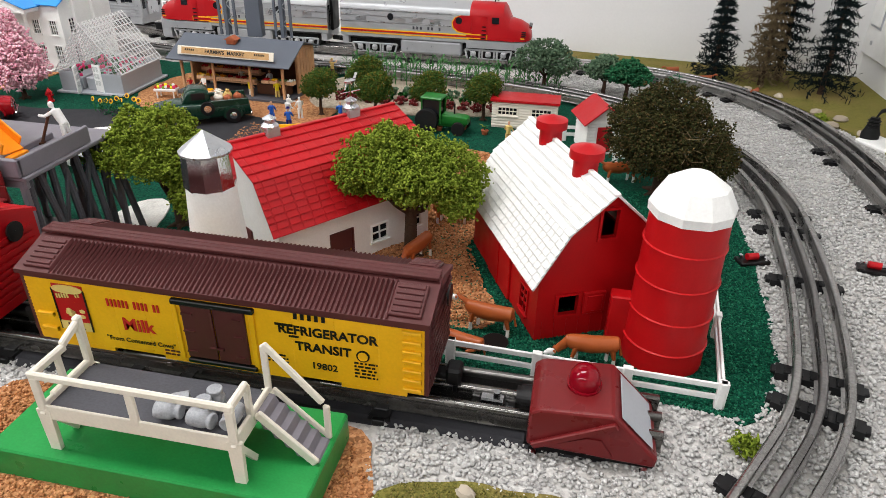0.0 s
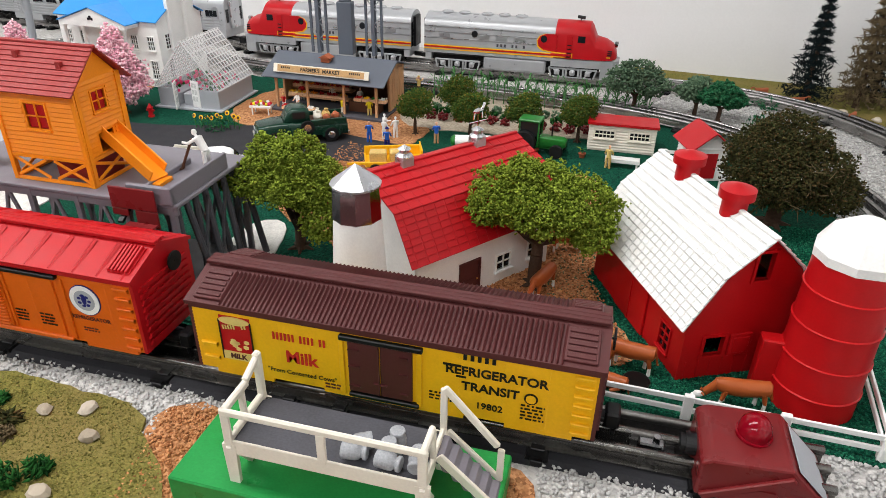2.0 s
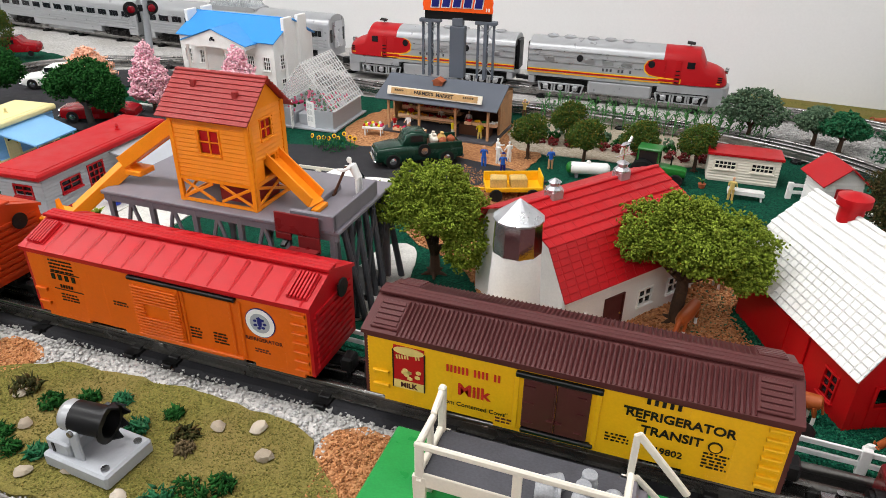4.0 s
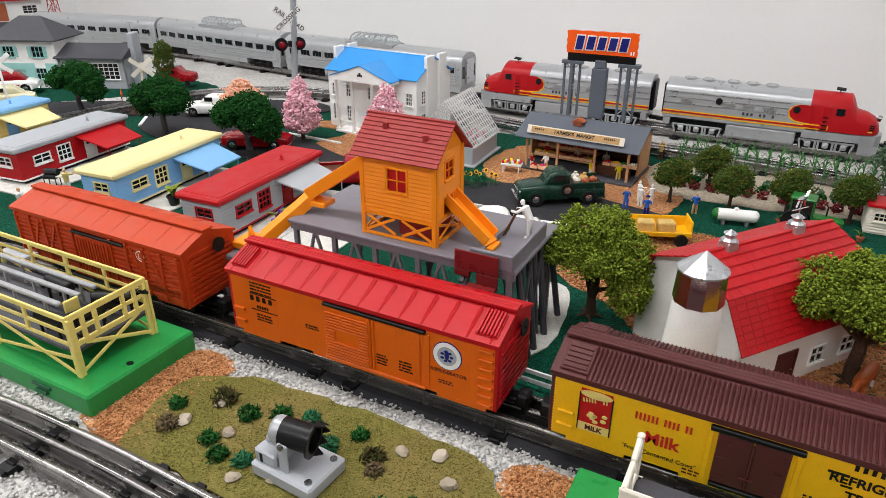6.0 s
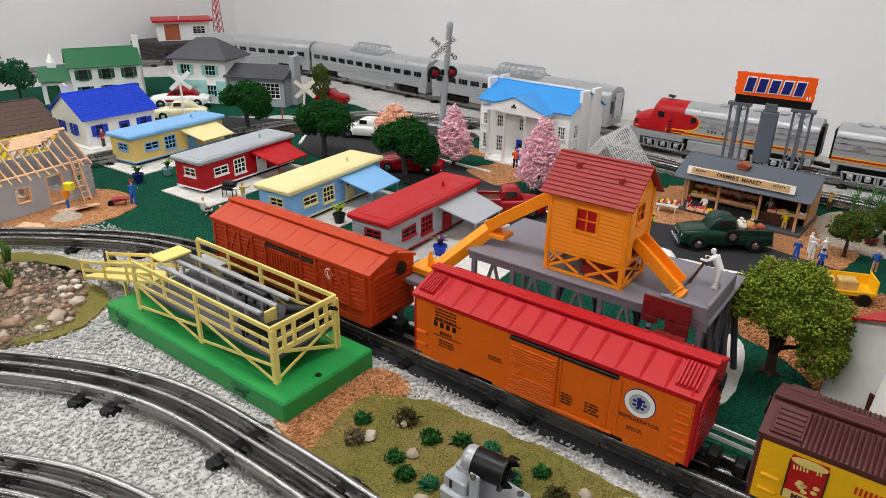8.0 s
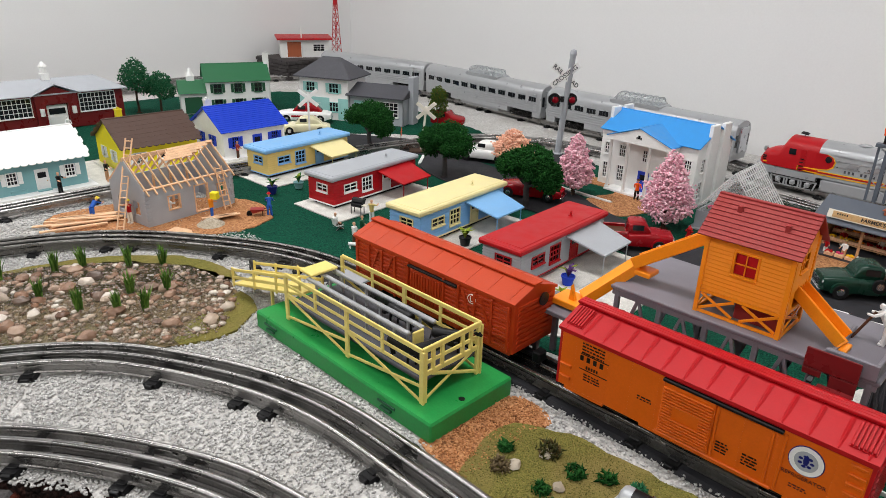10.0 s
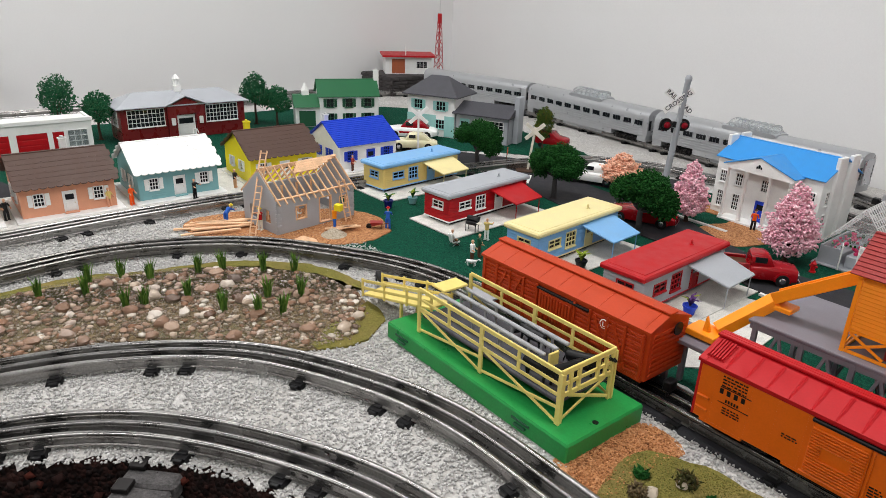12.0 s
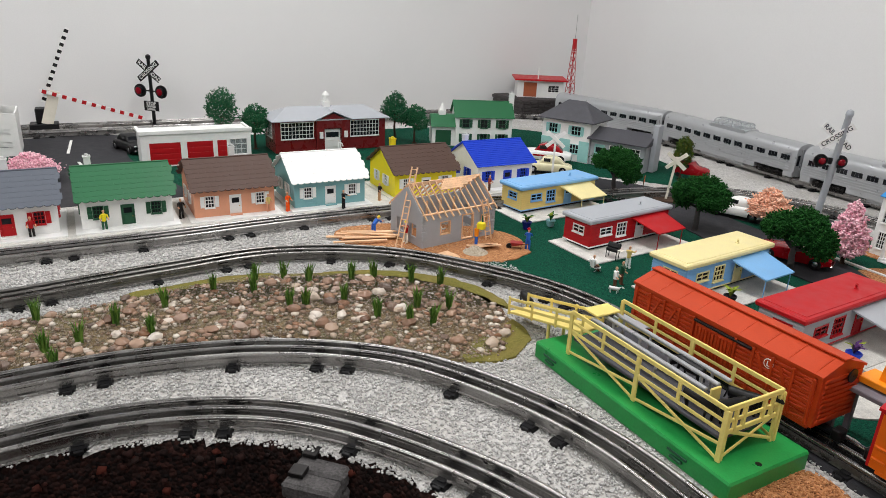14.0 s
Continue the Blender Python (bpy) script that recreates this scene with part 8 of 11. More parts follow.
        part("windscreen", Geo().add([(0.1175, s * 0.003, 0.0925), (0.1175, s * 0.026, 0.084), (0.1285, s * 0.027, 0.0705), (0.1295, s * 0.003, 0.0765)], [(0, 1, 2, 3)] if s < 0 else [(3, 2, 1, 0)]), M["dark_glass"], ob)
        part("nose_stripe", Geo().box(0.148, 0.1555, s * (w * 0.86), s * (w * 0.9), 0.046, 0.0475), M["cab_yellow"], ob)
    for x in (-0.13, -0.1, -0.06, -0.03, 0.0):
        part("roof_fan", Geo().lathe([(0.0105, 0), (0.0105, 0.003), (0.008, 0.0042), (0.0005, 0.0042)], 16), M["silver"], ob, "", True, pose(x, 0, zt - 0.0015))
    part("horn", Geo().tube((0.1, 0, zt), (0.1, 0, zt + 0.005), 0.001, n=6).tube((0.094, -0.003, zt + 0.005), (0.107, -0.003, zt + 0.005), 0.0013, 0.0026, n=8).tube((0.107, 0.003, zt + 0.005), (0.094, 0.003, zt + 0.005), 0.0013, 0.0026, n=8), M["black"], ob)
    part("headlight", Geo().tube((0.160, 0, 0.064), (0.1655, 0, 0.063), 0.005, n=14), M["chrome"], ob)
    part("coupler", Geo().box(0.165, 0.185, -0.004, 0.004, 0.02, 0.0255, 0.001).box(0.178, 0.19, -0.006, 0.006, 0.017, 0.029, 0.001), M["black"], ob)
    part("frame", Geo().box(-L + 0.004, 0.14, -0.02, 0.02, 0.022, 0.031), M["black"], ob)
    part("end_diaphragm", Geo().box(-L - 0.005, -L + 0.001, -0.015, 0.015, z0 + 0.002, 0.088, 0.001), M["black"], ob, "black end diaphragm")
    part("rear_coupler", Geo().box(-L - 0.014, -L + 0.002, -0.004, 0.004, 0.020, 0.027, 0.001), M["black"], ob)
    for s in (-1, 1):
        part("end_window", Geo().box(-L - 0.0008, -L + 0.0004, *sorted((s * 0.018, s * 0.028)), z0 + 0.004, 0.080), M["dark_glass"], ob, "dark end recess")
        for k in range(3):
            part("nose_grille", Geo().box(0.1500, 0.1572, *sorted((s * w * 0.80, s * w * 0.885)), 0.0495 + k * 0.0032, 0.0512 + k * 0.0032), M["black"], ob)
    lift = Matrix.Translation((0, 0, 0.0045)) @ Matrix.Diagonal((1, 1, 1.04, 1))
    for c in ob.children:
        c.matrix_basis = lift @ c.matrix_basis
    part("fuel_tank", Geo().box(-0.058, 0.050, -w * 0.985, w * 0.985, 0.026, 0.049, 0.003), M["silver_paint"], ob, "silver fuel tank skirt", m=pose(0, 0, -0.008))
    part("rear_skirt", Geo().box(-L + 0.002, -0.152, -w * 0.985, w * 0.985, 0.036, 0.049, 0.001), M["silver_paint"], ob, m=pose(0, 0, -0.008))
    part("pilot", loft(Geo(), [shell(0.142, w * 0.93, 0.022, 0.046, 0.049), shell(0.160, w * 0.76, 0.020, 0.046, 0.049), shell(0.170, w * 0.45, 0.020, 0.046, 0.049)]), M["silver_paint"], ob, "silver pilot", True, pose(0, 0, -0.006))
    six_wheel(ob, -0.105, "silver_paint", 0.036)
    six_wheel(ob, 0.096, "silver_paint", 0.036)
    return ob


locomotive(-0.256, 1.218, 0, "silver and red toy streamlined diesel on the main line")
locomotive(-0.612, 1.222, 180, "silver and red toy diesel coupled back to back with the other")


def coach(p, q, dome, label):
    p, q = Vector((*p, 0)), Vector((*q, 0))
    c, d = (p + q) / 2, q - p
    L = d.length / 2
    ob = thing("passenger_coach", pose(c.x, c.y, 0, 0, 0, math.degrees(math.atan2(d.y, d.x))), label, "coach", "passenger coaches")
    w, z0, zs, zt = 0.0325, 0.034, 0.083, 0.103
    part("body", loft(Geo(), [shell(-L, w * 0.96, z0, zs, zt), shell(-L + 0.004, w, z0, zs, zt), shell(L - 0.004, w, z0, zs, zt), shell(L, w * 0.96, z0, zs, zt)]), M["silver_paint"], ob, "silver body with rounded roof", True)
    n = int(2 * L / 0.038)
    for x0, x1 in ((-L + 0.002, -L + 0.03), (-L + 0.122, L - 0.122), (L - 0.03, L - 0.002)):
        part("skirt", Geo().box(x0, x1, -w * 0.995, w * 0.995, 0.021, 0.0345, 0.001), M["silver_paint"], ob)
    for s in (-1, 1):
        for k in range(4):
            z = 0.036 + k * 0.0056
            part("flute", Geo().box(-L + 0.006, L - 0.006, s * w, s * (w + 0.0009), z, z + 0.0034, 0.0004), M["silver_paint"], ob)
        for k in range(n):
            x = -L + 0.03 + k * (2 * L - 0.06) / (n - 1)
            g = Geo().box(x - 0.0145, x + 0.0145, s * w, s * (w + 0.0006), 0.0595, 0.0745)
            win = part("window", g, M["silver"], ob)
            part("pane", Geo().box(x - 0.0130, x - 0.0046, s * (w + 0.0002), s * (w + 0.0009), 0.0612, 0.0728), M["dark_glass"], win)
            part("pane", Geo().box(x - 0.0040, x + 0.0040, s * (w + 0.0002), s * (w + 0.0009), 0.0612, 0.0728), M["dark_glass"], win)
            part("pane", Geo().box(x + 0.0046, x + 0.0130, s * (w + 0.0002), s * (w + 0.0009), 0.0612, 0.0728), M["dark_glass"], win)
        part("door", Geo().box(L - 0.026, L - 0.014, s * w, s * (w + 0.0008), z0 + 0.003, 0.08, 0.0004), M["silver"], ob)
    for e in (-1, 1):
        part("vestibule", Geo().box(e * L, e * (L + 0.004), -0.016, 0.016, z0 + 0.004, 0.09, 0.001).box(e * (L + 0.0035), e * (L + 0.0042), -0.006, 0.006, z0 + 0.01, 0.075), M["silver"], ob)
        part("end_window", Geo().box(e * L, e * (L + 0.0006), 0.019, 0.027, 0.05, 0.075).box(e * L, e * (L + 0.0006), -0.027, -0.019, 0.05, 0.075), M["dark_glass"], ob)
        six_wheel(ob, e * (L - 0.075), "dark_metal")
    part("underbody", Geo().box(-0.08, 0.08, -0.026, 0.026, 0.012, z0, 0.002), M["silver_paint"], ob)
    if dome:
        part("dome_base", loft(Geo(), [shell(-0.066, w * 0.75, zt - 0.014, zt - 0.002, zt + 0.001), shell(-0.058, w * 0.8, zt - 0.014, zt + 0.001, zt + 0.003), shell(0.058, w * 0.8, zt - 0.014, zt + 0.001, zt + 0.003), shell(0.066, w * 0.75, zt - 0.014, zt - 0.002, zt + 0.001)]), M["silver_paint"], ob)
        part("dome_glass", loft(Geo(), [shell(-0.06, w * 0.55, zt, zt + 0.003, zt + 0.006), shell(-0.046, w * 0.76, zt, zt + 0.009, zt + 0.0165), shell(0.046, w * 0.76, zt, zt + 0.009, zt + 0.0165), shell(0.06, w * 0.55, zt, zt + 0.003, zt + 0.006)]), M["glass"], ob, "clear observation dome", True)
        for k in range(7):
            x = -0.048 + k * 0.016
            ring = shell(x, w * 0.775, zt, zt + 0.009, zt + 0.0172)
            g = Geo()
            for a, b in zip(ring[:-1], ring[1:]):
                g.tube(a, b, 0.0011, n=5)
            part("dome_rib", g, M["silver_paint"], ob)
        part("dome_rail", Geo().box(-0.05, 0.05, -w * 0.77, -w * 0.74, zt + 0.009, zt + 0.0105).box(-0.05, 0.05, w * 0.74, w * 0.77, zt + 0.009, zt + 0.0105).box(-0.05, 0.05, -0.0016, 0.0016, zt + 0.0163, zt + 0.0178), M["silver_paint"], ob)
    return ob


coach((-1.345, 1.318), (-0.848, 1.285), True, "silver toy dome coach with fluted sides")
coach((-1.845, 1.372), (-1.363, 1.320), True, "silver toy dome coach coupled in the passenger train")
coach((-2.30, 1.30), (-1.866, 1.374), False, "silver toy coach at the tail of the passenger train")

# ---------------------------------------------------------------- crossing signs and gate
def crossbuck(root, z, size, mat, letters, words):
    for k, (a, wd) in enumerate(((38, words[0]), (-38, words[1]))):
        b = part("sign_blade", Geo().box(-size, size, -0.0012 - 0.0012 * k, 0.0 - 0.0012 * k, -size * 0.2, size * 0.2, 0.0003), M[mat], root, "crossbuck blade", m=pose(0, -0.003, z, 0, a, 0))
        for j, word in enumerate(wd):
            if word:
                lettering("letters", word, size * 0.36, M[letters], b, pose((j - (len(wd) - 1) / 2) * size * 1.1, -0.0014 - 0.0012 * k, 0, 90), "", 0.0002)


def flasher(root, z, w, mat, r=0.009):
    part("lamp_bar", Geo().box(-w, w, -0.002, 0.002, z - 0.0018, z + 0.0018, 0.0004).box(-0.004, 0.004, -0.004, 0.004, z - 0.006, z + 0.006, 0.0005), M["black"], root)
    for s in (-1, 1):
        lamp = part("lamp", Geo().tube((s * w, -0.001, z), (s * w, -0.0045, z), r * 1.55, n=22).tube((s * w, -0.0045, z), (s * w, -0.012, z), r * 0.95, r, n=18).tube((s * w, 0.006, z), (s * w, -0.001, z), r * 0.7, r, n=16), M["black"], root, "black round lamp with backing disc")
        part("lens", Geo().ball((s * w, -0.0115, z), (r * 0.85, 0.003, r * 0.85), 14), M["ruby"], lamp, "dark red lens", True)


xs = thing("crossing_signal", pose(-1.165, 1.09, 0.0, 0, 0, 52), "grey railroad crossing signal with twin red lamps", "crossing signal")
part("post", Geo().lathe([(0.011, 0), (0.011, 0.004), (0.007, 0.006), (0.0062, 0.212), (0.0074, 0.214), (0.0074, 0.219), (0.0056, 0.224), (0.001, 0.226)], 14), M["grey_light"], xs, "", True, m=pose(0, 0, 0, 0, 4))
crossbuck(xs, 0.172, 0.036, "white", "slate", (("RAIL", "ROAD"), ("CROSSING",)))
flasher(xs, 0.122, 0.0185, "black", 0.0085)
xb = thing("crossing_signal", pose(-2.50, -0.03, 0.0, 0, 0, 48), "black railroad crossing signal with stop board", "crossing signal")
part("post", Geo().lathe([(0.012, 0), (0.012, 0.01), (0.005, 0.014), (0.0046, 0.196), (0.007, 0.2), (0.007, 0.206), (0.002, 0.21)], 12), M["black"], xb, "", True)
crossbuck(xb, 0.165, 0.042, "black", "white", (("RAIL", "ROAD"), ("CROSSING",)))
flasher(xb, 0.108, 0.034, "black", 0.012)
sb = part("stop_board", Geo().box(-0.024, 0.024, -0.007, -0.005, 0.052, 0.080, 0.0005), M["black"], xb)
lettering("letters", "STOP", 0.0125, M["white"], sb, pose(0, -0.0072, 0.073, 90), "", 0.0003)
lettering("letters", "ON RED", 0.0085, M["white"], sb, pose(0, -0.0072, 0.0645, 90), "", 0.0002)
lettering("letters", "SIGNAL", 0.0085, M["white"], sb, pose(0, -0.0072, 0.0565, 90), "", 0.0002)
sx = thing("crossbuck_sign", pose(-1.375, 0.875, 0.0, 0, 0, 48), "small white crossbuck sign on a brown base", "crossbuck sign", "crossbuck signs")
part("base", Geo().box(-0.026, 0.026, -0.02, 0.02, 0, 0.006, 0.001), M["bark"], sx)
part("post", Geo().box(-0.0024, 0.0024, -0.0016, 0.0016, 0.006, 0.100), M["ivory"], sx, m=pose(0, 0, 0, 0, 6))
for a in (40, -40):
    part("sign_blade", Geo().box(-0.026, 0.026, -0.002, 0, -0.004, 0.004, 0.0004), M["ivory"], sx, m=pose(0.010, -0.0016 - 0.001 * (a > 0), 0.091, 0, a))
sy = thing("crossbuck_sign", pose(-1.63, 0.76, 0.0, 0, 0, 60), "small white crossbuck sign near the parked cars", "crossbuck sign", "crossbuck signs")
part("post", Geo().box(-0.0022, 0.0022, -0.0016, 0.0016, 0.0, 0.105), M["white"], sy)
for a in (40, -40):
    part("sign_blade", Geo().box(-0.028, 0.028, -0.002, 0, -0.0042, 0.0042, 0.0004), M["white"], sy, m=pose(0, -0.0016 - 0.001 * (a > 0), 0.094, 0, a))
gt = thing("crossing_gate", pose(-2.53, -0.31, 0.0, 0, 0, 90) @ Matrix.Scale(1.18, 4), "toy crossing gate with striped arms, one raised", "crossing gate")
part("base", Geo().box(-0.03, 0.03, -0.022, 0.022, 0, 0.02, 0.002).box(-0.015, 0.02, -0.016, 0.016, 0.02, 0.055, 0.002), M["black"], gt, "black gate mechanism")
part("counterweight", Geo().box(-0.012, 0.012, -0.02, -0.016, 0.02, 0.10, 0.001), M["ivory"], gt, m=pose(0.0, 0, 0, 0, 18))
arm = part("raised_arm", bar_between(Geo(), (0.005, -0.018, 0.07), (0.075, -0.018, 0.235), 0.003, 0.008), M["white"], gt, "raised arm with black stripes")
for k in range(11):
    t0, t1 = (k + 0.3) / 11, (k + 0.75) / 11
    part("stripe", bar_between(Geo(), (0.005 + 0.07 * t0, -0.0182, 0.07 + 0.165 * t0), (0.005 + 0.07 * t1, -0.0182, 0.07 + 0.165 * t1), 0.0038, 0.0088), M["black"], arm)
arm = part("lowered_arm", bar_between(Geo(), (0.0, -0.026, 0.098), (0.215, -0.026, 0.026), 0.003, 0.0075), M["white"], gt, "lowered arm with red stripes")
for k in range(11):
    t0, t1 = (k + 0.3) / 11, (k + 0.75) / 11
    part("stripe", bar_between(Geo(), (0.215 * t0, -0.0262, 0.098 - 0.072 * t0), (0.215 * t1, -0.0262, 0.098 - 0.072 * t1), 0.0038, 0.0083), M["red"], arm)

# ---------------------------------------------------------------- scattered matter
OCT_V = np.array([(1, 0, 0), (-1, 0, 0), (0, 1, 0), (0, -1, 0), (0, 0, 1), (0, 0, -1)], float)
OCT_F = np.array([(0, 2, 4), (2, 1, 4), (1, 3, 4), (3, 0, 4), (2, 0, 5), (1, 2, 5), (3, 1, 5), (0, 3, 5)])


def bits(name, P, R, seed, squash=1.0, jag=0.45, thin=1.0):
    """One mesh of many small irregular lumps at places P (n, 3) with sizes R."""
    rng = np.random.default_rng(seed)
    n = len(P)
    V = OCT_V[None] * (1 + rng.uniform(-jag, jag, (n, 6, 1)))
    V = V * np.array([1.0, thin, thin])
    q = rng.normal(size=(n, 4))
    q /= np.linalg.norm(q, axis=1)[:, None]
    w, x, y, z = q.T
    rot = np.stack([1 - 2 * (y * y + z * z), 2 * (x * y - z * w), 2 * (x * z + y * w), 2 * (x * y + z * w), 1 - 2 * (x * x + z * z), 2 * (y * z - x * w), 2 * (x * z - y * w), 2 * (y * z + x * w), 1 - 2 * (x * x + y * y)], 1).reshape(n, 3, 3)
    V = np.einsum("nij,nkj->nki", rot, V) * np.asarray(R)[:, None, None]
    V[:, :, 2] *= squash
    V += np.asarray(P)[:, None]
    F = OCT_F[None] + 6 * np.arange(n)[:, None, None]
    me = bpy.data.meshes.new(name)
    me.vertices.add(6 * n)
    me.vertices.foreach_set("co", V.ravel())
    me.loops.add(24 * n)
    me.loops.foreach_set("vertex_index", F.ravel())
    me.polygons.add(8 * n)
    me.polygons.foreach_set("loop_start", np.arange(0, 24 * n, 3))
    me.update()
    me.validate()
    return me


def crown(lobes, n, size, seed, flat=0.8, shell_in=0.72):
    """Places and sizes of leaf clumps over a few rounded lobes (x, y, z, rx, ry, rz)."""
    rng = np.random.default_rng(seed)
    L = np.array(lobes, float)
    area = (L[:, 3] * L[:, 4] * L[:, 5]) ** (2 / 3)
    pick = rng.choice(len(L), n, p=area / area.sum())
    d = rng.normal(size=(n, 3))
    d /= np.linalg.norm(d, axis=1)[:, None]
    r = rng.uniform(shell_in, 1.0, n) ** 0.6 + rng.normal(0, 0.035, n)
    wob = np.array([noise.noise(Vector(v) * 2.6 + Vector((seed + p, p * 3.7, 0))) + 0.8 * noise.noise(Vector(v) * 7.5 + Vector((p * 2.1, seed, 5))) for v, p in zip(d, pick)])
    r *= 1 + 0.38 * wob
    P = L[pick, :3] + d * L[pick, 3:] * r[:, None]
    return P, size * rng.uniform(0.55, 1.25, n)


def limb(g, a, b, r0, r1, bend=0.2, seed=0, n=7):
    """A tapered, slightly crooked limb."""
    rnd = random.Random(seed)
    a, b = Vector(a), Vector(b)
    L = (b - a).length
    pts = [a + (b - a) * t + Vector((rnd.uniform(-1, 1), rnd.uniform(-1, 1), 0)) * bend * L * math.sin(math.pi * t) * 0.35 for t in (0, 0.33, 0.66, 1)]
    for i in range(3):
        g.tube(pts[i], pts[i + 1], r0 + (r1 - r0) * i / 3, r0 + (r1 - r0) * (i + 1) / 3, n)
    return g


def tree(x, y, label, mat, lobes, n, size, fork, trunk_r, seed, bark="bark", group="", z=0.001, limbs=None):
    root = thing("tree", pose(x, y, z), label, "tree", group)
    g = limb(Geo(), (0, 0, 0), (0, 0, fork), trunk_r, trunk_r * 0.75, 0.1, seed, 9)
    for k in range(5):
        a = TAU * k / 5
        limb(g, (0, 0, 0.003), (trunk_r * 2.2 * math.cos(a), trunk_r * 2.2 * math.sin(a), 0), trunk_r * 0.6, trunk_r * 0.2, 0, k, 5)
    for k, lo in enumerate(lobes):
        limb(g, (0, 0, fork * 0.85), (lo[0] * 0.8, lo[1] * 0.8, lo[2] - lo[5] * 0.2), trunk_r * 0.6, trunk_r * 0.22, 0.5, seed + k, 6)
    part("trunk", g, M[bark], root, "forked trunk", True)
    fine = 2.6 if mat in ("leaf_light", "leaf_olive") else 1.8
    P, R = crown(lobes, int(n * fine), size * (0.68 if fine > 2 else 0.82), seed)
    part("crown", bits("crown", P, R, seed, thin=0.6), M[mat], root, "crown of small leaf clumps")
    return root


tree(-0.132, 0.531, "broad light-green toy tree beside the dairy barn", "leaf_light", [(-0.030, -0.006, 0.086, 0.028, 0.034, 0.020), (0.030, -0.006, 0.083, 0.032, 0.034, 0.022), (0.0, -0.006, 0.092, 0.034, 0.036, 0.022), (0.044, -0.014, 0.068, 0.018, 0.024, 0.015), (-0.044, -0.012, 0.077, 0.015, 0.022, 0.013), (-0.016, -0.012, 0.108, 0.014, 0.018, 0.015), (0.004, -0.030, 0.084, 0.030, 0.020, 0.017)], 8200, 0.0026, 0.050, 0.0062, 3)
tree(-0.356, 0.536, "broad light-green toy tree beside the coal loader", "leaf_light", [(-0.032, -0.022, 0.080, 0.024, 0.028, 0.015), (-0.008, -0.020, 0.096, 0.022, 0.026, 0.021), (0.014, -0.018, 0.098, 0.020, 0.028, 0.022), (0.030, -0.022, 0.080, 0.026, 0.030, 0.022), (0.040, -0.028, 0.054, 0.018, 0.024, 0.021), (0.006, -0.024, 0.080, 0.032, 0.032, 0.018)], 7800, 0.0026, 0.024, 0.0058, 5)
tree(0.092, 0.722, "dense dry olive-brown toy tree behind the barn", "leaf_olive", [(-0.024, 0.0, 0.070, 0.038, 0.036, 0.034), (0.022, -0.008, 0.060, 0.036, 0.036, 0.032), (-0.004, 0.008, 0.088, 0.036, 0.036, 0.026), (0.046, -0.016, 0.048, 0.022, 0.026, 0.02), (-0.01, -0.024, 0.06, 0.036, 0.03, 0.03)], 9000, 0.0026, 0.03, 0.0085, 7)
tw_ = Geo()
rnd = random.Random(31)
for k in range(130):
    d = Vector((rnd.gauss(0, 1), rnd.gauss(0, 1), rnd.gauss(0, 0.7))).normalized()
    c = Vector((0.098, 0.712, 0.062)) + Vector((d.x * 0.050, d.y * 0.044, d.z * 0.034))
    tw_.tube(c, c + Vector((rnd.uniform(-1, 1), rnd.uniform(-1, 1), rnd.uniform(-0.6, 1))).normalized() * rnd.uniform(0.006, 0.016), 0.0005, 0.0003, 3, False)
tagged(part("dry_twigs", tw_, M["needle_brown"]), "tangle of dry brown twigs in the olive tree", "twigs", kind="stuff")
for k, (x, y, s) in enumerate([(-1.20, 0.772, 0.94), (-0.985, 0.752, 0.94), (-1.455, 0.795, 0.95)]):
    f = -1 if k == 0 else 1
    tree(x, y, "dense dark-green toy shade tree by the road", "leaf_dark", [(-0.026 * s, 0, 0.078 * s, 0.032 * s, 0.034 * s, 0.023 * s), (0.026 * s, 0.004, 0.076 * s, 0.032 * s, 0.034 * s, 0.025 * s), (0, 0.008, 0.090 * s, 0.034 * s, 0.036 * s, 0.020 * s), (f * 0.043 * s, 0.006, 0.060 * s, 0.020 * s, 0.024 * s, 0.022 * s), (-f * 0.043 * s, -0.006, 0.072 * s, 0.017 * s, 0.022 * s, 0.014 * s)], 6000, 0.0029, 0.046, 0.0058, 11 + k, bark="stone_dark", group="shade trees")
for k, (x, y, w, h, mat, lab) in enumerate([(-0.972, 0.872, 0.030, 0.106, "blossom", "tall pink blossoming toy tree"), (-0.776, 0.838, 0.037, 0.120, "blossom", "tall pink blossoming toy tree by the mansion"), (-1.175, 0.945, 0.040, 0.072, "peach_blossom", "round peach-pink blossoming toy tree"), (-1.95, -0.33, 0.05, 0.06, "blossom", "low pink blossoming bush behind the houses")]):
    lobes = [(0, 0, 0.016 + (h - 0.016) * t, w * q, w * q, (h - 0.016) * 0.2) for t, q in ((0.22, 1.0), (0.43, 0.92), (0.64, 0.68), (0.84, 0.40))]
    tree(x, y, lab, mat, lobes, 2300, 0.0038, 0.02, 0.004, 21 + k, group="blossom trees")
for k, (x, y) in enumerate([(-0.344, 0.876), (-0.268, 0.880), (-0.200, 0.900), (-0.126, 0.912), (-0.305, 0.955)]):
    tree(x, y, "small round citrus tree with orange fruit", "leaf_citrus", [(0, 0, 0.042, 0.023, 0.023, 0.016), (0.004, 0.002, 0.052, 0.018, 0.018, 0.012), (-0.008, 0, 0.036, 0.017, 0.017, 0.01)], 1700, 0.0022, 0.02, 0.0028, 31 + k, group="citrus trees")
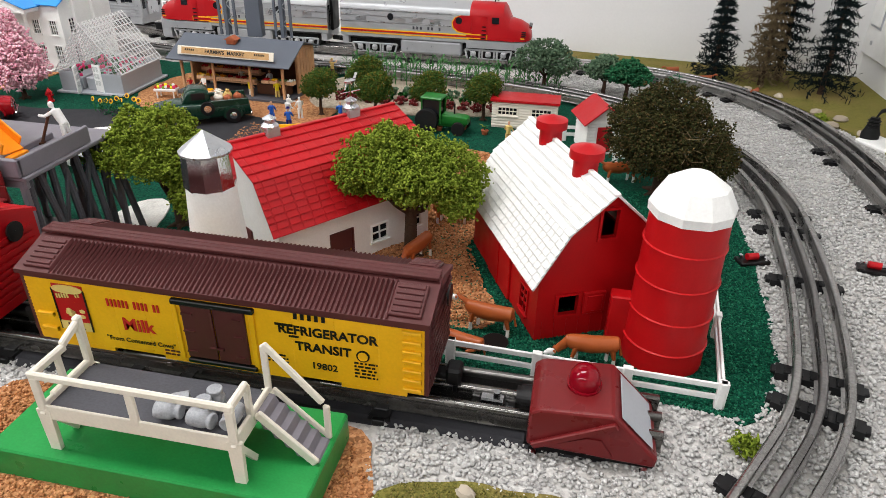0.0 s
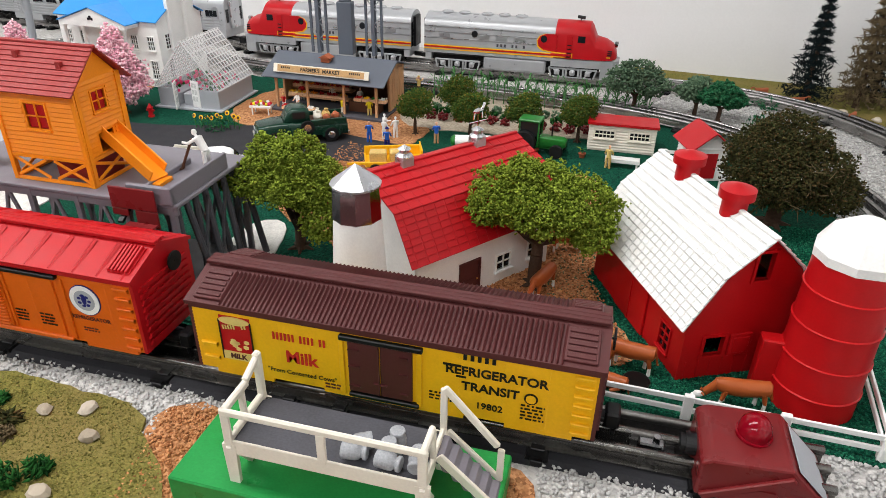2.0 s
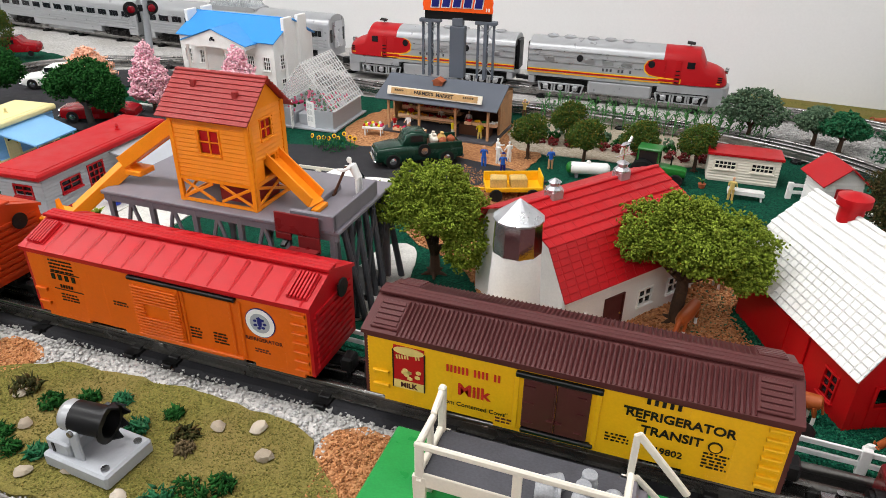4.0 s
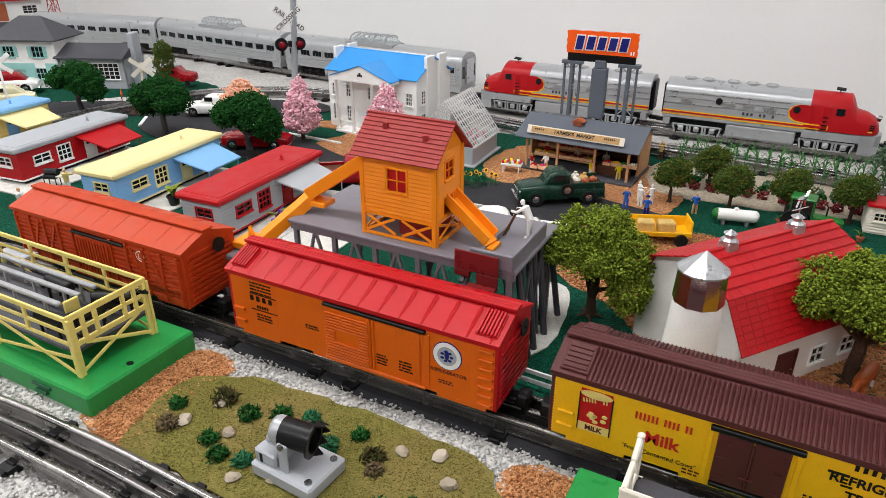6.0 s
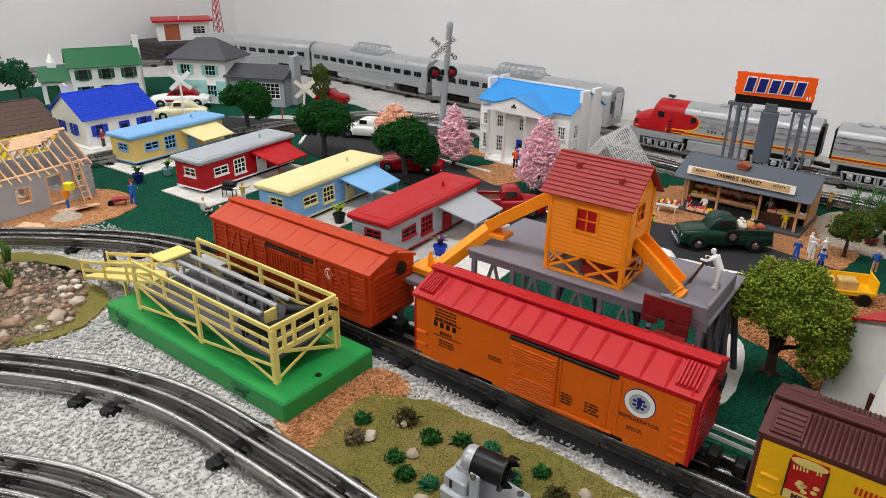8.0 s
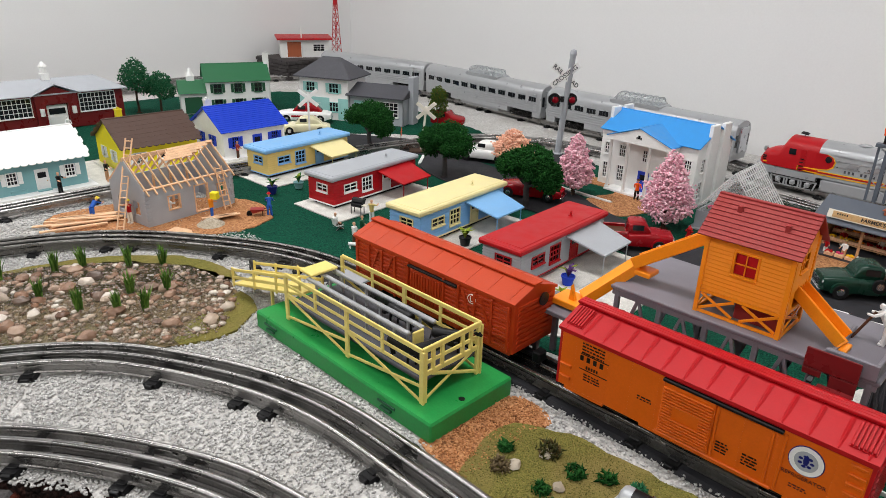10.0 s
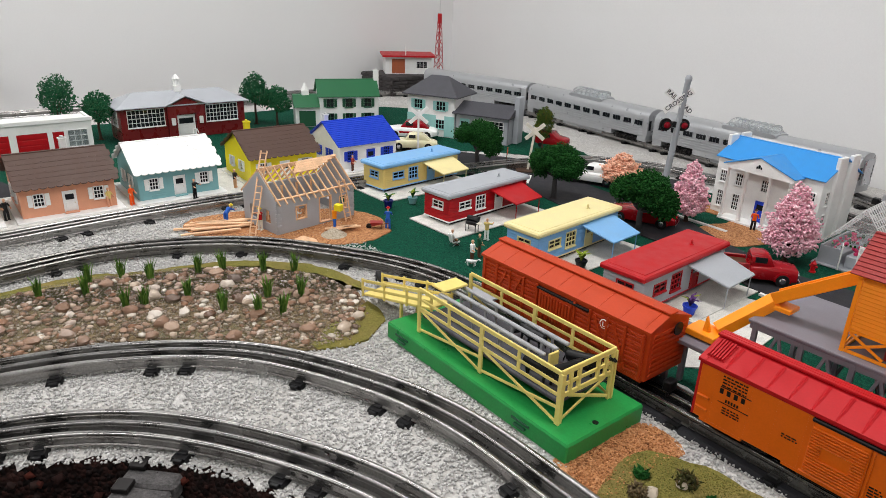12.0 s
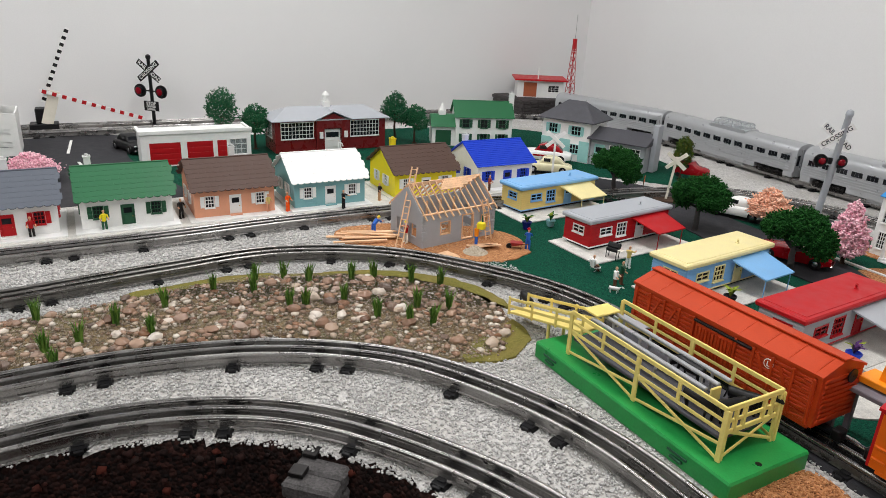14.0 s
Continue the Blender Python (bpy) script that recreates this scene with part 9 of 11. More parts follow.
for k, (x, y, w, h, mat) in enumerate([(-0.055, 1.058, 0.047, 0.08, "leaf_grey"), (0.035, 1.072, 0.03, 0.06, "leaf_grey"), (0.068, 1.06, 0.034, 0.058, "leaf_blue"), (-2.19, 0.10, 0.056, 0.15, "leaf_blue"), (-2.14, 0.175, 0.048, 0.115, "leaf_blue"), (-2.14, 0.575, 0.05, 0.135, "leaf_blue"), (-2.09, 0.615, 0.045, 0.105, "leaf_blue"), (-1.93, 1.02, 0.04, 0.085, "leaf_citrus")]):
    tree(x, y, "small open toy tree with " + {"leaf_grey": "grey-green", "leaf_blue": "blue-green", "leaf_citrus": "yellow-green"}[mat] + " foliage", mat, [(-w * 0.4, 0, h * 0.66, w * 0.62, w * 0.6, h * 0.2), (w * 0.4, 0.004, h * 0.62, w * 0.6, w * 0.6, h * 0.22), (0, 0.004, h * 0.82, w * 0.6, w * 0.56, h * 0.18)], 1500, 0.0034, h * 0.4, 0.0036, 41 + k, group="small trees")
tree(-1.50, 1.05, "slim golden-green toy tree", "leaf_citrus", [(0, 0, 0.06, 0.022, 0.022, 0.03), (0, 0, 0.085, 0.018, 0.018, 0.022)], 1500, 0.0026, 0.03, 0.003, 61)


def spruce(x, y, h, w, mat, seed, label):
    root = thing("spruce_tree", pose(x, y, 0.004), label, "spruce tree", "spruce trees")
    rng = np.random.default_rng(seed)
    part("trunk", Geo().tube((0, 0, 0), (0, 0, h), 0.005, 0.001, 8), M["bark"], root)
    P, R, g = [], [], Geo()
    tiers = 13
    for k in range(tiers):
        z = h * (0.1 + 0.9 * k / tiers)
        r = w * (1 - k / tiers) ** 0.85 * (0.85 + 0.3 * rng.random())
        arms = 11
        for a in range(arms):
            u = TAU * (a + 0.5 * (k % 2) + rng.uniform(-0.2, 0.2)) / arms
            rr = r * rng.uniform(0.7, 1.1)
            for s in np.linspace(0.12, 1, 22):
                P.append((rr * s * math.cos(u) + rng.normal(0, 0.0015), rr * s * math.sin(u) + rng.normal(0, 0.0015), z - 0.25 * rr * s + rng.normal(0, 0.0015)))
                R.append(0.0064 * rng.uniform(0.6, 1.2))
    part("needles", bits("needles", np.array(P), np.array(R), seed, thin=0.13), M[mat], root, "drooping tiers of needles")


spruce(0.212, 1.205, 0.17, 0.042, "needle_dark", 1, "dark blackish-green toy spruce by the wall")
spruce(0.285, 1.195, 0.185, 0.045, "needle_brown", 2, "dry brown toy spruce by the wall")
spruce(0.318, 1.235, 0.24, 0.05, "needle_dark", 3, "tall dark toy spruce by the wall")
spruce(0.368, 1.165, 0.19, 0.048, "needle_dark", 4, "dark toy spruce in the wall corner")


def bush(x, y, r, mat, seed, label, cat="bush", group="bushes", n=160, size=0.0018, z=0.002):
    P, R = crown([(0, 0, r * 0.55, r, r, r * 0.65), (r * 0.4, r * 0.2, r * 0.4, r * 0.6, r * 0.6, r * 0.5)], n, size, seed)
    P[:, 2] = np.maximum(P[:, 2], -0.001)
    ob = part("bush", bits("bush", P, R * 1.9, seed, thin=0.28), M[mat], m=pose(x, y, z))
    return tagged(ob, label, cat, group)


for k, (x, y, r, mat) in enumerate([(0.115, 0.352, 0.010, "leaf_light"), (-0.575, 0.268, 0.012, "leaf_olive"), (-0.545, 0.262, 0.010, "leaf_dark"), (-0.524, 0.275, 0.009, "leaf_dark"), (-0.5, 0.281, 0.008, "leaf_blue"), (-0.47, 0.262, 0.009, "leaf_blue"), (-0.456, 0.283, 0.007, "leaf_dark"), (-0.553, 0.228, 0.008, "leaf_dark"), (-0.535, 0.218, 0.009, "leaf_dark"), (-0.515, 0.222, 0.008, "leaf_blue"), (-0.604, 0.246, 0.008, "leaf_dark"), (-0.592, 0.225, 0.010, "needle_brown"),
                                         (-0.40, 0.226, 0.014, "leaf_dark"), (-0.413, 0.214, 0.013, "leaf_blue"), (-0.386, 0.240, 0.010, "leaf_dark"), (-0.435, 0.268, 0.009, "leaf_olive"), (-0.428, 0.258, 0.007, "needle_brown"), (0.02, 0.235, 0.012, "leaf_light"), (-0.03, 0.25, 0.010, "leaf_light"), (0.10, 1.17, 0.018, "leaf_blue"), (0.15, 1.15, 0.02, "leaf_blue"), (0.12, 1.04, 0.022, "leaf_blue"), (0.15, 1.0, 0.02, "leaf_blue"), (0.33, 1.02, 0.014, "leaf_light"), (0.05, 1.22, 0.016, "leaf_blue")]):
    bush(x, y, r * 0.78, mat, 70 + k, {"leaf_light": "small light-green tuft on the ground", "leaf_dark": "small dark-green bush on the mossy scrub", "leaf_blue": "small blue-green bush on the ground", "leaf_olive": "small dry olive bush on the scrub", "needle_brown": "tuft of dry tan grass on the scrub"}[mat])


def stone_mesh(seed, n=9):
    g = Geo().ball((0, 0, 0), (1, 0.78, 0.55), n, 0.34, seed)
    return g.mesh("stone", True)


ROCKS = [stone_mesh(s) for s in range(6)]
for me in ROCKS:
    me.materials.append(M["pale_rock"])
rnd = random.Random(5)
for k, (x, y, r) in enumerate([(-0.484, 0.219, 0.006), (-0.33 * 1.19, 0.245 * 1.19 - 0.0, 0.007), (-0.575, 0.222 * 1.19, 0.007), (-0.545, 0.24, 0.006), (-0.585, 0.235, 0.007), (-0.42, 0.283, 0.006), (-0.375, 0.27, 0.007), (-0.372, 0.225, 0.008), (-0.44, 0.212, 0.006), (-0.51, 0.207, 0.006), (-0.485, 0.262, 0.005), (-0.03, 0.27, 0.007), (-0.04, 0.283, 0.006), (0.0, 0.25, 0.006), (0.34, 1.0, 0.010), (0.36, 1.03, 0.011), (0.335, 1.06, 0.009), (0.30, 1.13, 0.009), (0.37, 0.97, 0.010), (0.26, 1.16, 0.008)]):
    ob = part("rock", ROCKS[k % 6], None, m=pose(x, y, 0.003 + r * 0.25, 0, 0, rnd.uniform(0, 360)) @ Matrix.Scale(r, 4))
    tagged(ob, "small pale field stone on the mossy ground", "stone", "field stones")

# ---------------------------------------------------------------- pond
POND = [(-1.20, -0.44), (-1.14, -0.42), (-1.132, -0.3), (-1.125, -0.18), (-1.09, -0.05), (-1.03, 0.035), (-0.955, 0.115), (-0.945, 0.165), (-0.985, 0.215), (-1.06, 0.24), (-1.14, 0.215), (-1.215, 0.135), (-1.27, 0.02), (-1.285, -0.1), (-1.265, -0.25), (-1.245, -0.42)]
M["pond_bed"] = grains("wet_pond_bed", [srgb(*c) for c in ((84, 68, 48), (112, 92, 66), (128, 108, 80), (70, 60, 44))], 0.004, 0.5, 0.0012, 9.0, srgb(92, 92, 60), 0.5)
pond, POND_EDGE = patch("pond", POND, "pond_bed", 0.002, "shallow stony pond with brown wet bed", "pond", 0.008, 20)
patch("pond_moss", [(-1.02, 0.235), (-0.965, 0.225), (-0.935, 0.17), (-0.95, 0.125), (-0.985, 0.15), (-1.0, 0.2)], "moss", 0.0026, "mossy bank at the end of the pond", "moss", 0.006, 21)
patch("pond_rim", [(-1.27, 0.03), (-1.30, -0.06), (-1.29, -0.2), (-1.275, -0.2), (-1.275, -0.05), (-1.225, 0.125), (-1.14, 0.215), (-1.06, 0.243), (-1.06, 0.258), (-1.16, 0.232), (-1.24, 0.14)], "moss", 0.003, "mossy rim along the far side of the pond", "moss", 0.006, 22)
water = bpy.data.materials.new("still_water")
water.use_nodes = True
wb = water.node_tree.nodes["Principled BSDF"]
wb.inputs["Base Color"].default_value = (*srgb(120, 112, 92), 1)
wb.inputs["Roughness"].default_value, wb.inputs["Alpha"].default_value, wb.inputs["IOR"].default_value = 0.04, 0.22, 1.33
wn = water.node_tree.nodes.new("ShaderNodeTexNoise")
wn.inputs["Scale"].default_value = 60
wbp = water.node_tree.nodes.new("ShaderNodeBump")
wbp.inputs["Strength"].default_value, wbp.inputs["Distance"].default_value = 0.2, 0.0006
water.node_tree.links.new(wn.outputs["Fac"], wbp.inputs["Height"])
water.node_tree.links.new(wbp.outputs[0], wb.inputs["Normal"])
M["water"] = water
wob, _ = patch("water", [(x * 0.985 - 0.017, y * 0.97 - 0.002) for x, y in POND], "water", 0.0056, "clear still pond water", "water", 0.004, 23)
wob.visible_shadow = False
PEB = [stone_mesh(20 + s, 10) for s in range(8)]
M["pebble_one"] = by_piece("pond_pebbles", [srgb(*c) for c in ((92, 66, 52), (142, 112, 92), (168, 140, 120), (182, 164, 146), (222, 214, 204), (130, 92, 68), (150, 122, 104), (96, 82, 74))], 0.22, 0.3, 300.0, island=False)
for me in PEB:
    me.materials.append(M["pebble_one"])
rnd = random.Random(77)
count = 0
while count < 290:
    x, y = rnd.uniform(-1.28, -0.95), rnd.uniform(-0.40, 0.235)
    if not inside(x, y, POND):
        continue
    if rnd.random() > 0.35 + 0.65 * (0.5 + 0.5 * noise.noise(Vector((x * 14, y * 14, 3)))):
        continue
    r = 0.0036 + 0.0080 * rnd.random() ** 2.6
    part("pebble", PEB[rnd.randrange(8)], None, pond, m=pose(x, y, 0.0026 + r * 0.3, 0, 0, rnd.uniform(0, 360)) @ Matrix.Scale(r, 4))
    count += 1
rng = np.random.default_rng(8)
Q = np.stack([rng.uniform(-1.29, -0.94, 9000), rng.uniform(-0.42, 0.24, 9000)], 1)
Q = np.array([q for q in Q if inside(q[0], q[1], POND)])
me = bits("small_pebbles", np.c_[Q, np.full(len(Q), 0.003)], rng.uniform(0.0008, 0.0030, len(Q)), 9, 0.6, 0.2)
tagged(part("small_pebbles", me, M["pebble"]), "small mixed pebbles on the pond bed", "pebbles", kind="stuff")


STONE_F = [tuple(p.vertices) for p in stone_mesh(40, 6).polygons]
STONE_V = np.array([v.co[:] for v in stone_mesh(40, 6).vertices])
Q = np.stack([rng.uniform(-1.28, -0.95, 1900), rng.uniform(-0.41, 0.235, 1900)], 1)
Q = [q for q in Q if inside(q[0], q[1], POND)]
vs, fs = [], []
for q in Q:
    r, c = 0.0026 + 0.0042 * rng.random() ** 1.6, rng.uniform(0, TAU)
    k = len(vs)
    for v in STONE_V * np.array([r, r * rng.uniform(0.8, 1.25), r * 0.9]):
        vs.append((q[0] + v[0] * math.cos(c) - v[1] * math.sin(c), q[1] + v[0] * math.sin(c) + v[1] * math.cos(c), 0.003 + r * 0.2 + v[2]))
    fs += [tuple(k + i for i in f) for f in STONE_F]
me = bpy.data.meshes.new("round_pebbles")
me.from_pydata(vs, [], fs)
me.polygons.foreach_set("use_smooth", [True] * len(fs))
M["pebble_many"] = by_piece("round_pond_pebbles", [srgb(*c) for c in ((92, 66, 52), (142, 112, 92), (168, 140, 120), (182, 164, 146), (214, 206, 194), (130, 92, 68), (150, 122, 104), (96, 82, 74))], 0.25, 0.3, 300.0)
tagged(part("round_pebbles", me, M["pebble_many"]), "rounded tan and grey pebbles lying close on the pond bed", "pebbles", kind="stuff")


def reed(x, y, h, seed):
    rnd = random.Random(seed)
    g = Geo()
    for k in range(46):
        a, sp = rnd.uniform(0, TAU), rnd.uniform(0.1, 0.55)
        b = Vector((rnd.uniform(-0.003, 0.003), rnd.uniform(-0.003, 0.003), 0))
        hh = h * rnd.uniform(0.6, 1.05)
        mid, tip = b + Vector((math.cos(a) * sp * hh * 0.3, math.sin(a) * sp * hh * 0.3, hh * 0.6)), b + Vector((math.cos(a) * sp * hh * 0.75, math.sin(a) * sp * hh * 0.75, hh))
        s = Vector((-math.sin(a), math.cos(a), 0)) * 0.0012
        g.add([b - s, b + s, mid + s * 0.8, mid - s * 0.8, tip], [(0, 1, 2, 3), (3, 2, 4)])
    return tagged(part("reed_tuft", g, M["reed"], m=pose(x, y, 0.002)), "tuft of green reeds standing in the pond", "reeds", "reed tufts")


for k, (px, py) in enumerate([(-1.155, -0.30), (-1.165, -0.265), (-1.2, -0.225), (-1.155, -0.19), (-1.23, -0.165), (-1.255, -0.10), (-1.235, -0.05), (-1.165, -0.02), (-1.16, 0.0), (-1.262, 0.0), (-1.24, 0.03), (-1.15, 0.05), (-1.095, 0.075), (-1.225, 0.09), (-1.215, 0.12), (-1.1, 0.135), (-1.06, 0.105), (-1.045, 0.13), (-1.18, 0.165), (-1.075, 0.17), (-1.155, 0.20), (-1.11, -0.29), (-1.245, -0.31), (-1.27, -0.04)]):
    reed(px, py, 0.031, 100 + k)

# ---------------------------------------------------------------- rocky cut
rng = np.random.default_rng(14)
Q = []
while len(Q) < 6500:
    x, y = rng.uniform(-0.95, -0.40), rng.uniform(-0.66, 0.0)
    z = ground_z(x, y)
    if z < -0.006:
        Q.append((x, y, z + 0.002))
lin = Geo()
gx, gy = np.arange(-0.97, -0.36, 0.009), np.arange(-0.68, 0.02, 0.009)
keep = {}
for j, yy in enumerate(gy):
    for i, xx in enumerate(gx):
        if ground_z(xx, yy) < -0.003:
            keep[i, j] = len(lin.v)
            lin.v.append((float(xx), float(yy), ground_z(xx, yy) + 0.003 + 0.006 * noise.noise(Vector((xx * 60, yy * 60, 2)))))
lin.f = [(keep[i, j], keep[i + 1, j], keep[i + 1, j + 1], keep[i, j + 1]) for i, j in keep if (i + 1, j) in keep and (i, j + 1) in keep and (i + 1, j + 1) in keep]
lin.mi = [0] * len(lin.f)
tagged(part("cut_bed", lin, M["pit_bed"], smooth=True), "dark reddish soil lining the rocky cut", "soil", kind="structure")
R = rng.uniform(0.002, 0.0062, len(Q))
tagged(part("cut_rocks", bits("cut_rocks", np.array(Q), R, 15, 0.8, 0.35), M["pit_rock"]), "dark reddish broken rock lining the cut", "rocks", kind="stuff")
M["pier_stone"] = material("weathered_pier_stone", srgb(84, 82, 82), 0.9, 0, 0.55, 70.0, 0.9, 420.0, 0.1, 0.0012)
pier = thing("stone_pier", pose(-0.851, -0.083, 0, 0, 0, 47), "weathered grey cut-stone pier carrying the curved track", "pier")
BLOCKS = []
for q in range(4):
    g = Geo().box(-0.0245, 0.0245, -0.0103, 0.0103, 0, 0.0165, 0.0026)
    g.v = [(x + 0.0014 * noise.noise(Vector((x * 90, y * 90, z * 90 + q * 7))), y + 0.0014 * noise.noise(Vector((x * 80 + 5, y * 80, z * 80 + q * 3))), z + 0.001 * noise.noise(Vector((x * 70, y * 70 + q, z * 70)))) for x, y, z in g.v]
    me = g.mesh("stone")
    me.materials.append(M["pier_stone"])
    BLOCKS.append(me)
for lay in range(8):
    for j in range(3):
        part("stone", BLOCKS[(lay + j) % 4], None, pier, m=pose(0.0015 * (lay % 2) + 0.0006 * lay, -0.0215 + j * 0.0213, -0.0215 - lay * 0.0172, 0, 0, rnd.uniform(-1.2, 1.2)))
for yy in (-0.016, 0.012):
    part("bearing_plate", Geo().box(-0.022, -0.008, yy - 0.007, yy + 0.007, -0.004, 0.0008, 0.0006), M["dark_metal"], pier, "dull steel bearing plate")

# ---------------------------------------------------------------- loose ballast, crumbs and flock
def keep_out(x, y):
    return (inside(x, y, POND_EDGE) or ground_z(x, y) < -0.004 or -0.931 < x < -0.653 and 0.204 < y < 0.314 or -0.299 < x < -0.114 and 0.242 < y < 0.312)


SCRUB = [(-0.61, 0.195), (-0.30, 0.20), (-0.31, 0.25), (-0.345, 0.28), (-0.37, 0.305), (-0.48, 0.308), (-0.58, 0.30), (-0.625, 0.27), (-0.62, 0.22)]
EAST = [(-0.345, 0.31), (-0.335, 0.25), (-0.33, 0.2), (-0.2, 0.185), (-0.09, 0.2), (-0.08, 0.24), (-0.09, 0.275), (-0.12, 0.32), (-0.25, 0.325)]
WEST = [(-0.665, 0.215), (-0.63, 0.19), (-0.60, 0.19), (-0.605, 0.24), (-0.60, 0.30), (-0.63, 0.318), (-0.66, 0.30)]
MOSS = [(-0.10, 0.19), (0.0, 0.2), (0.05, 0.23), (0.035, 0.285), (-0.02, 0.29), (-0.075, 0.285), (-0.1, 0.24)]


def scatter(name, box, n, r0, r1, z, mat, seed, test, label, category, squash=0.8):
    rng = np.random.default_rng(seed)
    Q = np.stack([rng.uniform(box[0], box[1], n), rng.uniform(box[2], box[3], n)], 1)
    Q = np.array([q for q in Q if test(q[0], q[1])])
    P = np.c_[Q, z + rng.uniform(-0.0006, 0.0006, len(Q))]
    tagged(part(name, bits(name, P, rng.uniform(r0, r1, len(Q)), seed, squash, 0.35), M[mat]), label, category, kind="stuff")


scatter("ballast_stones", (-1.34, -0.28, -0.40, 0.345), 90000, 0.0010, 0.0020, 0.0010, "gravel", 51, lambda x, y: not keep_out(x, y) and not any(inside(x, y, p) for p in (SCRUB, EAST, WEST)), "loose pale grey ballast stones between the tracks", "ballast")
scatter("ballast_stones", (-0.10, 0.44, 0.20, 1.2), 70000, 0.0011, 0.0022, 0.0012, "gravel", 52, lambda x, y: not inside(x, y, FARM) and not inside(x, y, MOSS) and not inside(x, y, EAST) and not (x > 0.28 and y > 1.0), "loose pale grey ballast stones along the curve", "ballast")
scatter("ballast_stones", (-1.58, -1.26, -0.45, 0.42), 22000, 0.0011, 0.0022, 0.0012, "gravel", 53, lambda x, y: not inside(x, y, POND_EDGE) and not inside(x, y, FARM), "loose pale grey ballast stones before the houses", "ballast")
scatter("cork_crumbs", (-0.67, -0.07, 0.18, 0.33), 26000, 0.0007, 0.0015, 0.0022, "cork", 54, lambda x, y: (inside(x, y, EAST) or inside(x, y, WEST)) and not keep_out(x, y), "brown cork crumbs round the green bases", "crumbs")
M["flock_bits"] = by_piece("flock_bits", [srgb(*c) for c in ((6, 50, 38), (14, 80, 60), (34, 112, 84), (10, 64, 48), (52, 132, 100))], 0.95, 0.3, 900.0)
M["moss_bits"] = by_piece("moss_bits", [srgb(*c) for c in ((80, 80, 38), (108, 104, 52), (134, 124, 68), (96, 92, 46), (150, 132, 84))], 0.95, 0.3, 900.0)
scatter("flock_crumbs", (-0.12, 0.17, 0.37, 0.72), 60000, 0.0006, 0.0013, 0.0014, "flock_bits", 55, lambda x, y: inside(x, y, FARM), "dark green flock granules of the paddock", "flock")
scatter("moss_crumbs", (-0.63, 0.06, 0.18, 0.315), 60000, 0.0003, 0.0008, 0.003, "moss_bits", 56, lambda x, y: inside(x, y, SCRUB) or inside(x, y, MOSS), "olive moss crumbs on the scrub", "moss")
YARD = [(-0.33, 0.55), (-0.25, 0.44), (-0.12, 0.43), (-0.045, 0.45), (-0.085, 0.56), (-0.06, 0.66), (-0.10, 0.79), (-0.2, 0.78), (-0.34, 0.79), (-0.42, 0.82), (-0.42, 0.66), (-0.41, 0.6)]
scatter("cork_crumbs", (-0.43, -0.04, 0.42, 0.83), 30000, 0.0008, 0.0017, 0.0026, "cork", 57, lambda x, y: inside(x, y, YARD), "brown cork crumbs of the farm yard", "crumbs")

# ---------------------------------------------------------------- vegetable garden
def corn(x, y, h, seed):
    rnd = random.Random(seed)
    g = Geo().tube((0, 0, 0), (0, 0, h), 0.0008, 0.0004, 5)
    for k in range(7):
        a, z = rnd.uniform(0, TAU), h * (0.15 + 0.11 * k)
        c, s = math.cos(a), math.sin(a)
        w = Vector((-s, c, 0)) * 0.0014
        p0, p1, p2 = Vector((0, 0, z)), Vector((c * 0.007, s * 0.007, z + 0.008)), Vector((c * 0.014, s * 0.014, z + 0.003))
        g.add([p0 - w * 0.4, p0 + w * 0.4, p1 + w, p1 - w, p2], [(0, 1, 2, 3), (3, 2, 4)])
    return g.mesh("corn_stalk")


CORN = [corn(0, 0, 0.040, s) for s in range(4)]
for me in CORN:
    me.materials.append(M["corn"])
rnd = random.Random(6)
for r, y in enumerate((1.090, 1.068, 1.046)):
    for k in range(22):
        ob = part("corn_stalk", CORN[rnd.randrange(4)], None, m=pose(-0.36 + k * 0.0155 + rnd.uniform(-0.003, 0.003), y + rnd.uniform(-0.003, 0.003), 0.002, 0, 0, rnd.uniform(0, 360)))
        tagged(ob, "green toy corn stalk in the garden rows", "corn stalk", "corn rows")
for r, (y, mat, lab) in enumerate(((0.995, "leaf_grey", "leafy pale-green garden plant"), (0.97, "leaf_dark", "leafy dark-green garden plant"), (0.945, "purple", "dark red leafy garden plant"))):
    for k in range(13):
        P, R = crown([(0, 0, 0.006, 0.007, 0.007, 0.006)], 40, 0.0026, 200 + k + 20 * r)
        ob = part("garden_plant", bits("garden_plant", P, R, k), M[mat] if r < 2 else M["leaf_olive"], m=pose(-0.345 + k * 0.023 + rnd.uniform(-0.004, 0.004), y + rnd.uniform(-0.004, 0.004), 0.002))
        tagged(ob, lab, "garden plant", "garden plants")
        if r == 2:
            ob.data.materials[0] = M["tuscan"]

# ---------------------------------------------------------------- fences
def fence(pts, label, post_step=0.062, h=0.021, mat="white", group="fences"):
    root = thing("fence", pose(pts[0][0], pts[0][1], 0.001), label, "fence", group)
    o = Vector((*pts[0], 0))
    for a, b in zip(pts, pts[1:]):
        a, b = Vector((*a, 0)) - o, Vector((*b, 0)) - o
        n = max(1, round((b - a).length / post_step))
        for z in (0.0085, 0.0175):
            part("rail", bar_between(Geo(), a + Vector((0, 0, z)), b + Vector((0, 0, z)), 0.0018, 0.0042), M[mat], root)
        d = b - a
        for k in range(n + 1):
            part("post", Geo().box(-0.0032, 0.0032, -0.0022, 0.0022, 0, h, 0.0005), M[mat], root, m=Matrix.Translation(a + d * k / n) @ Matrix.Rotation(math.atan2(d.y, d.x), 4, "Z"))


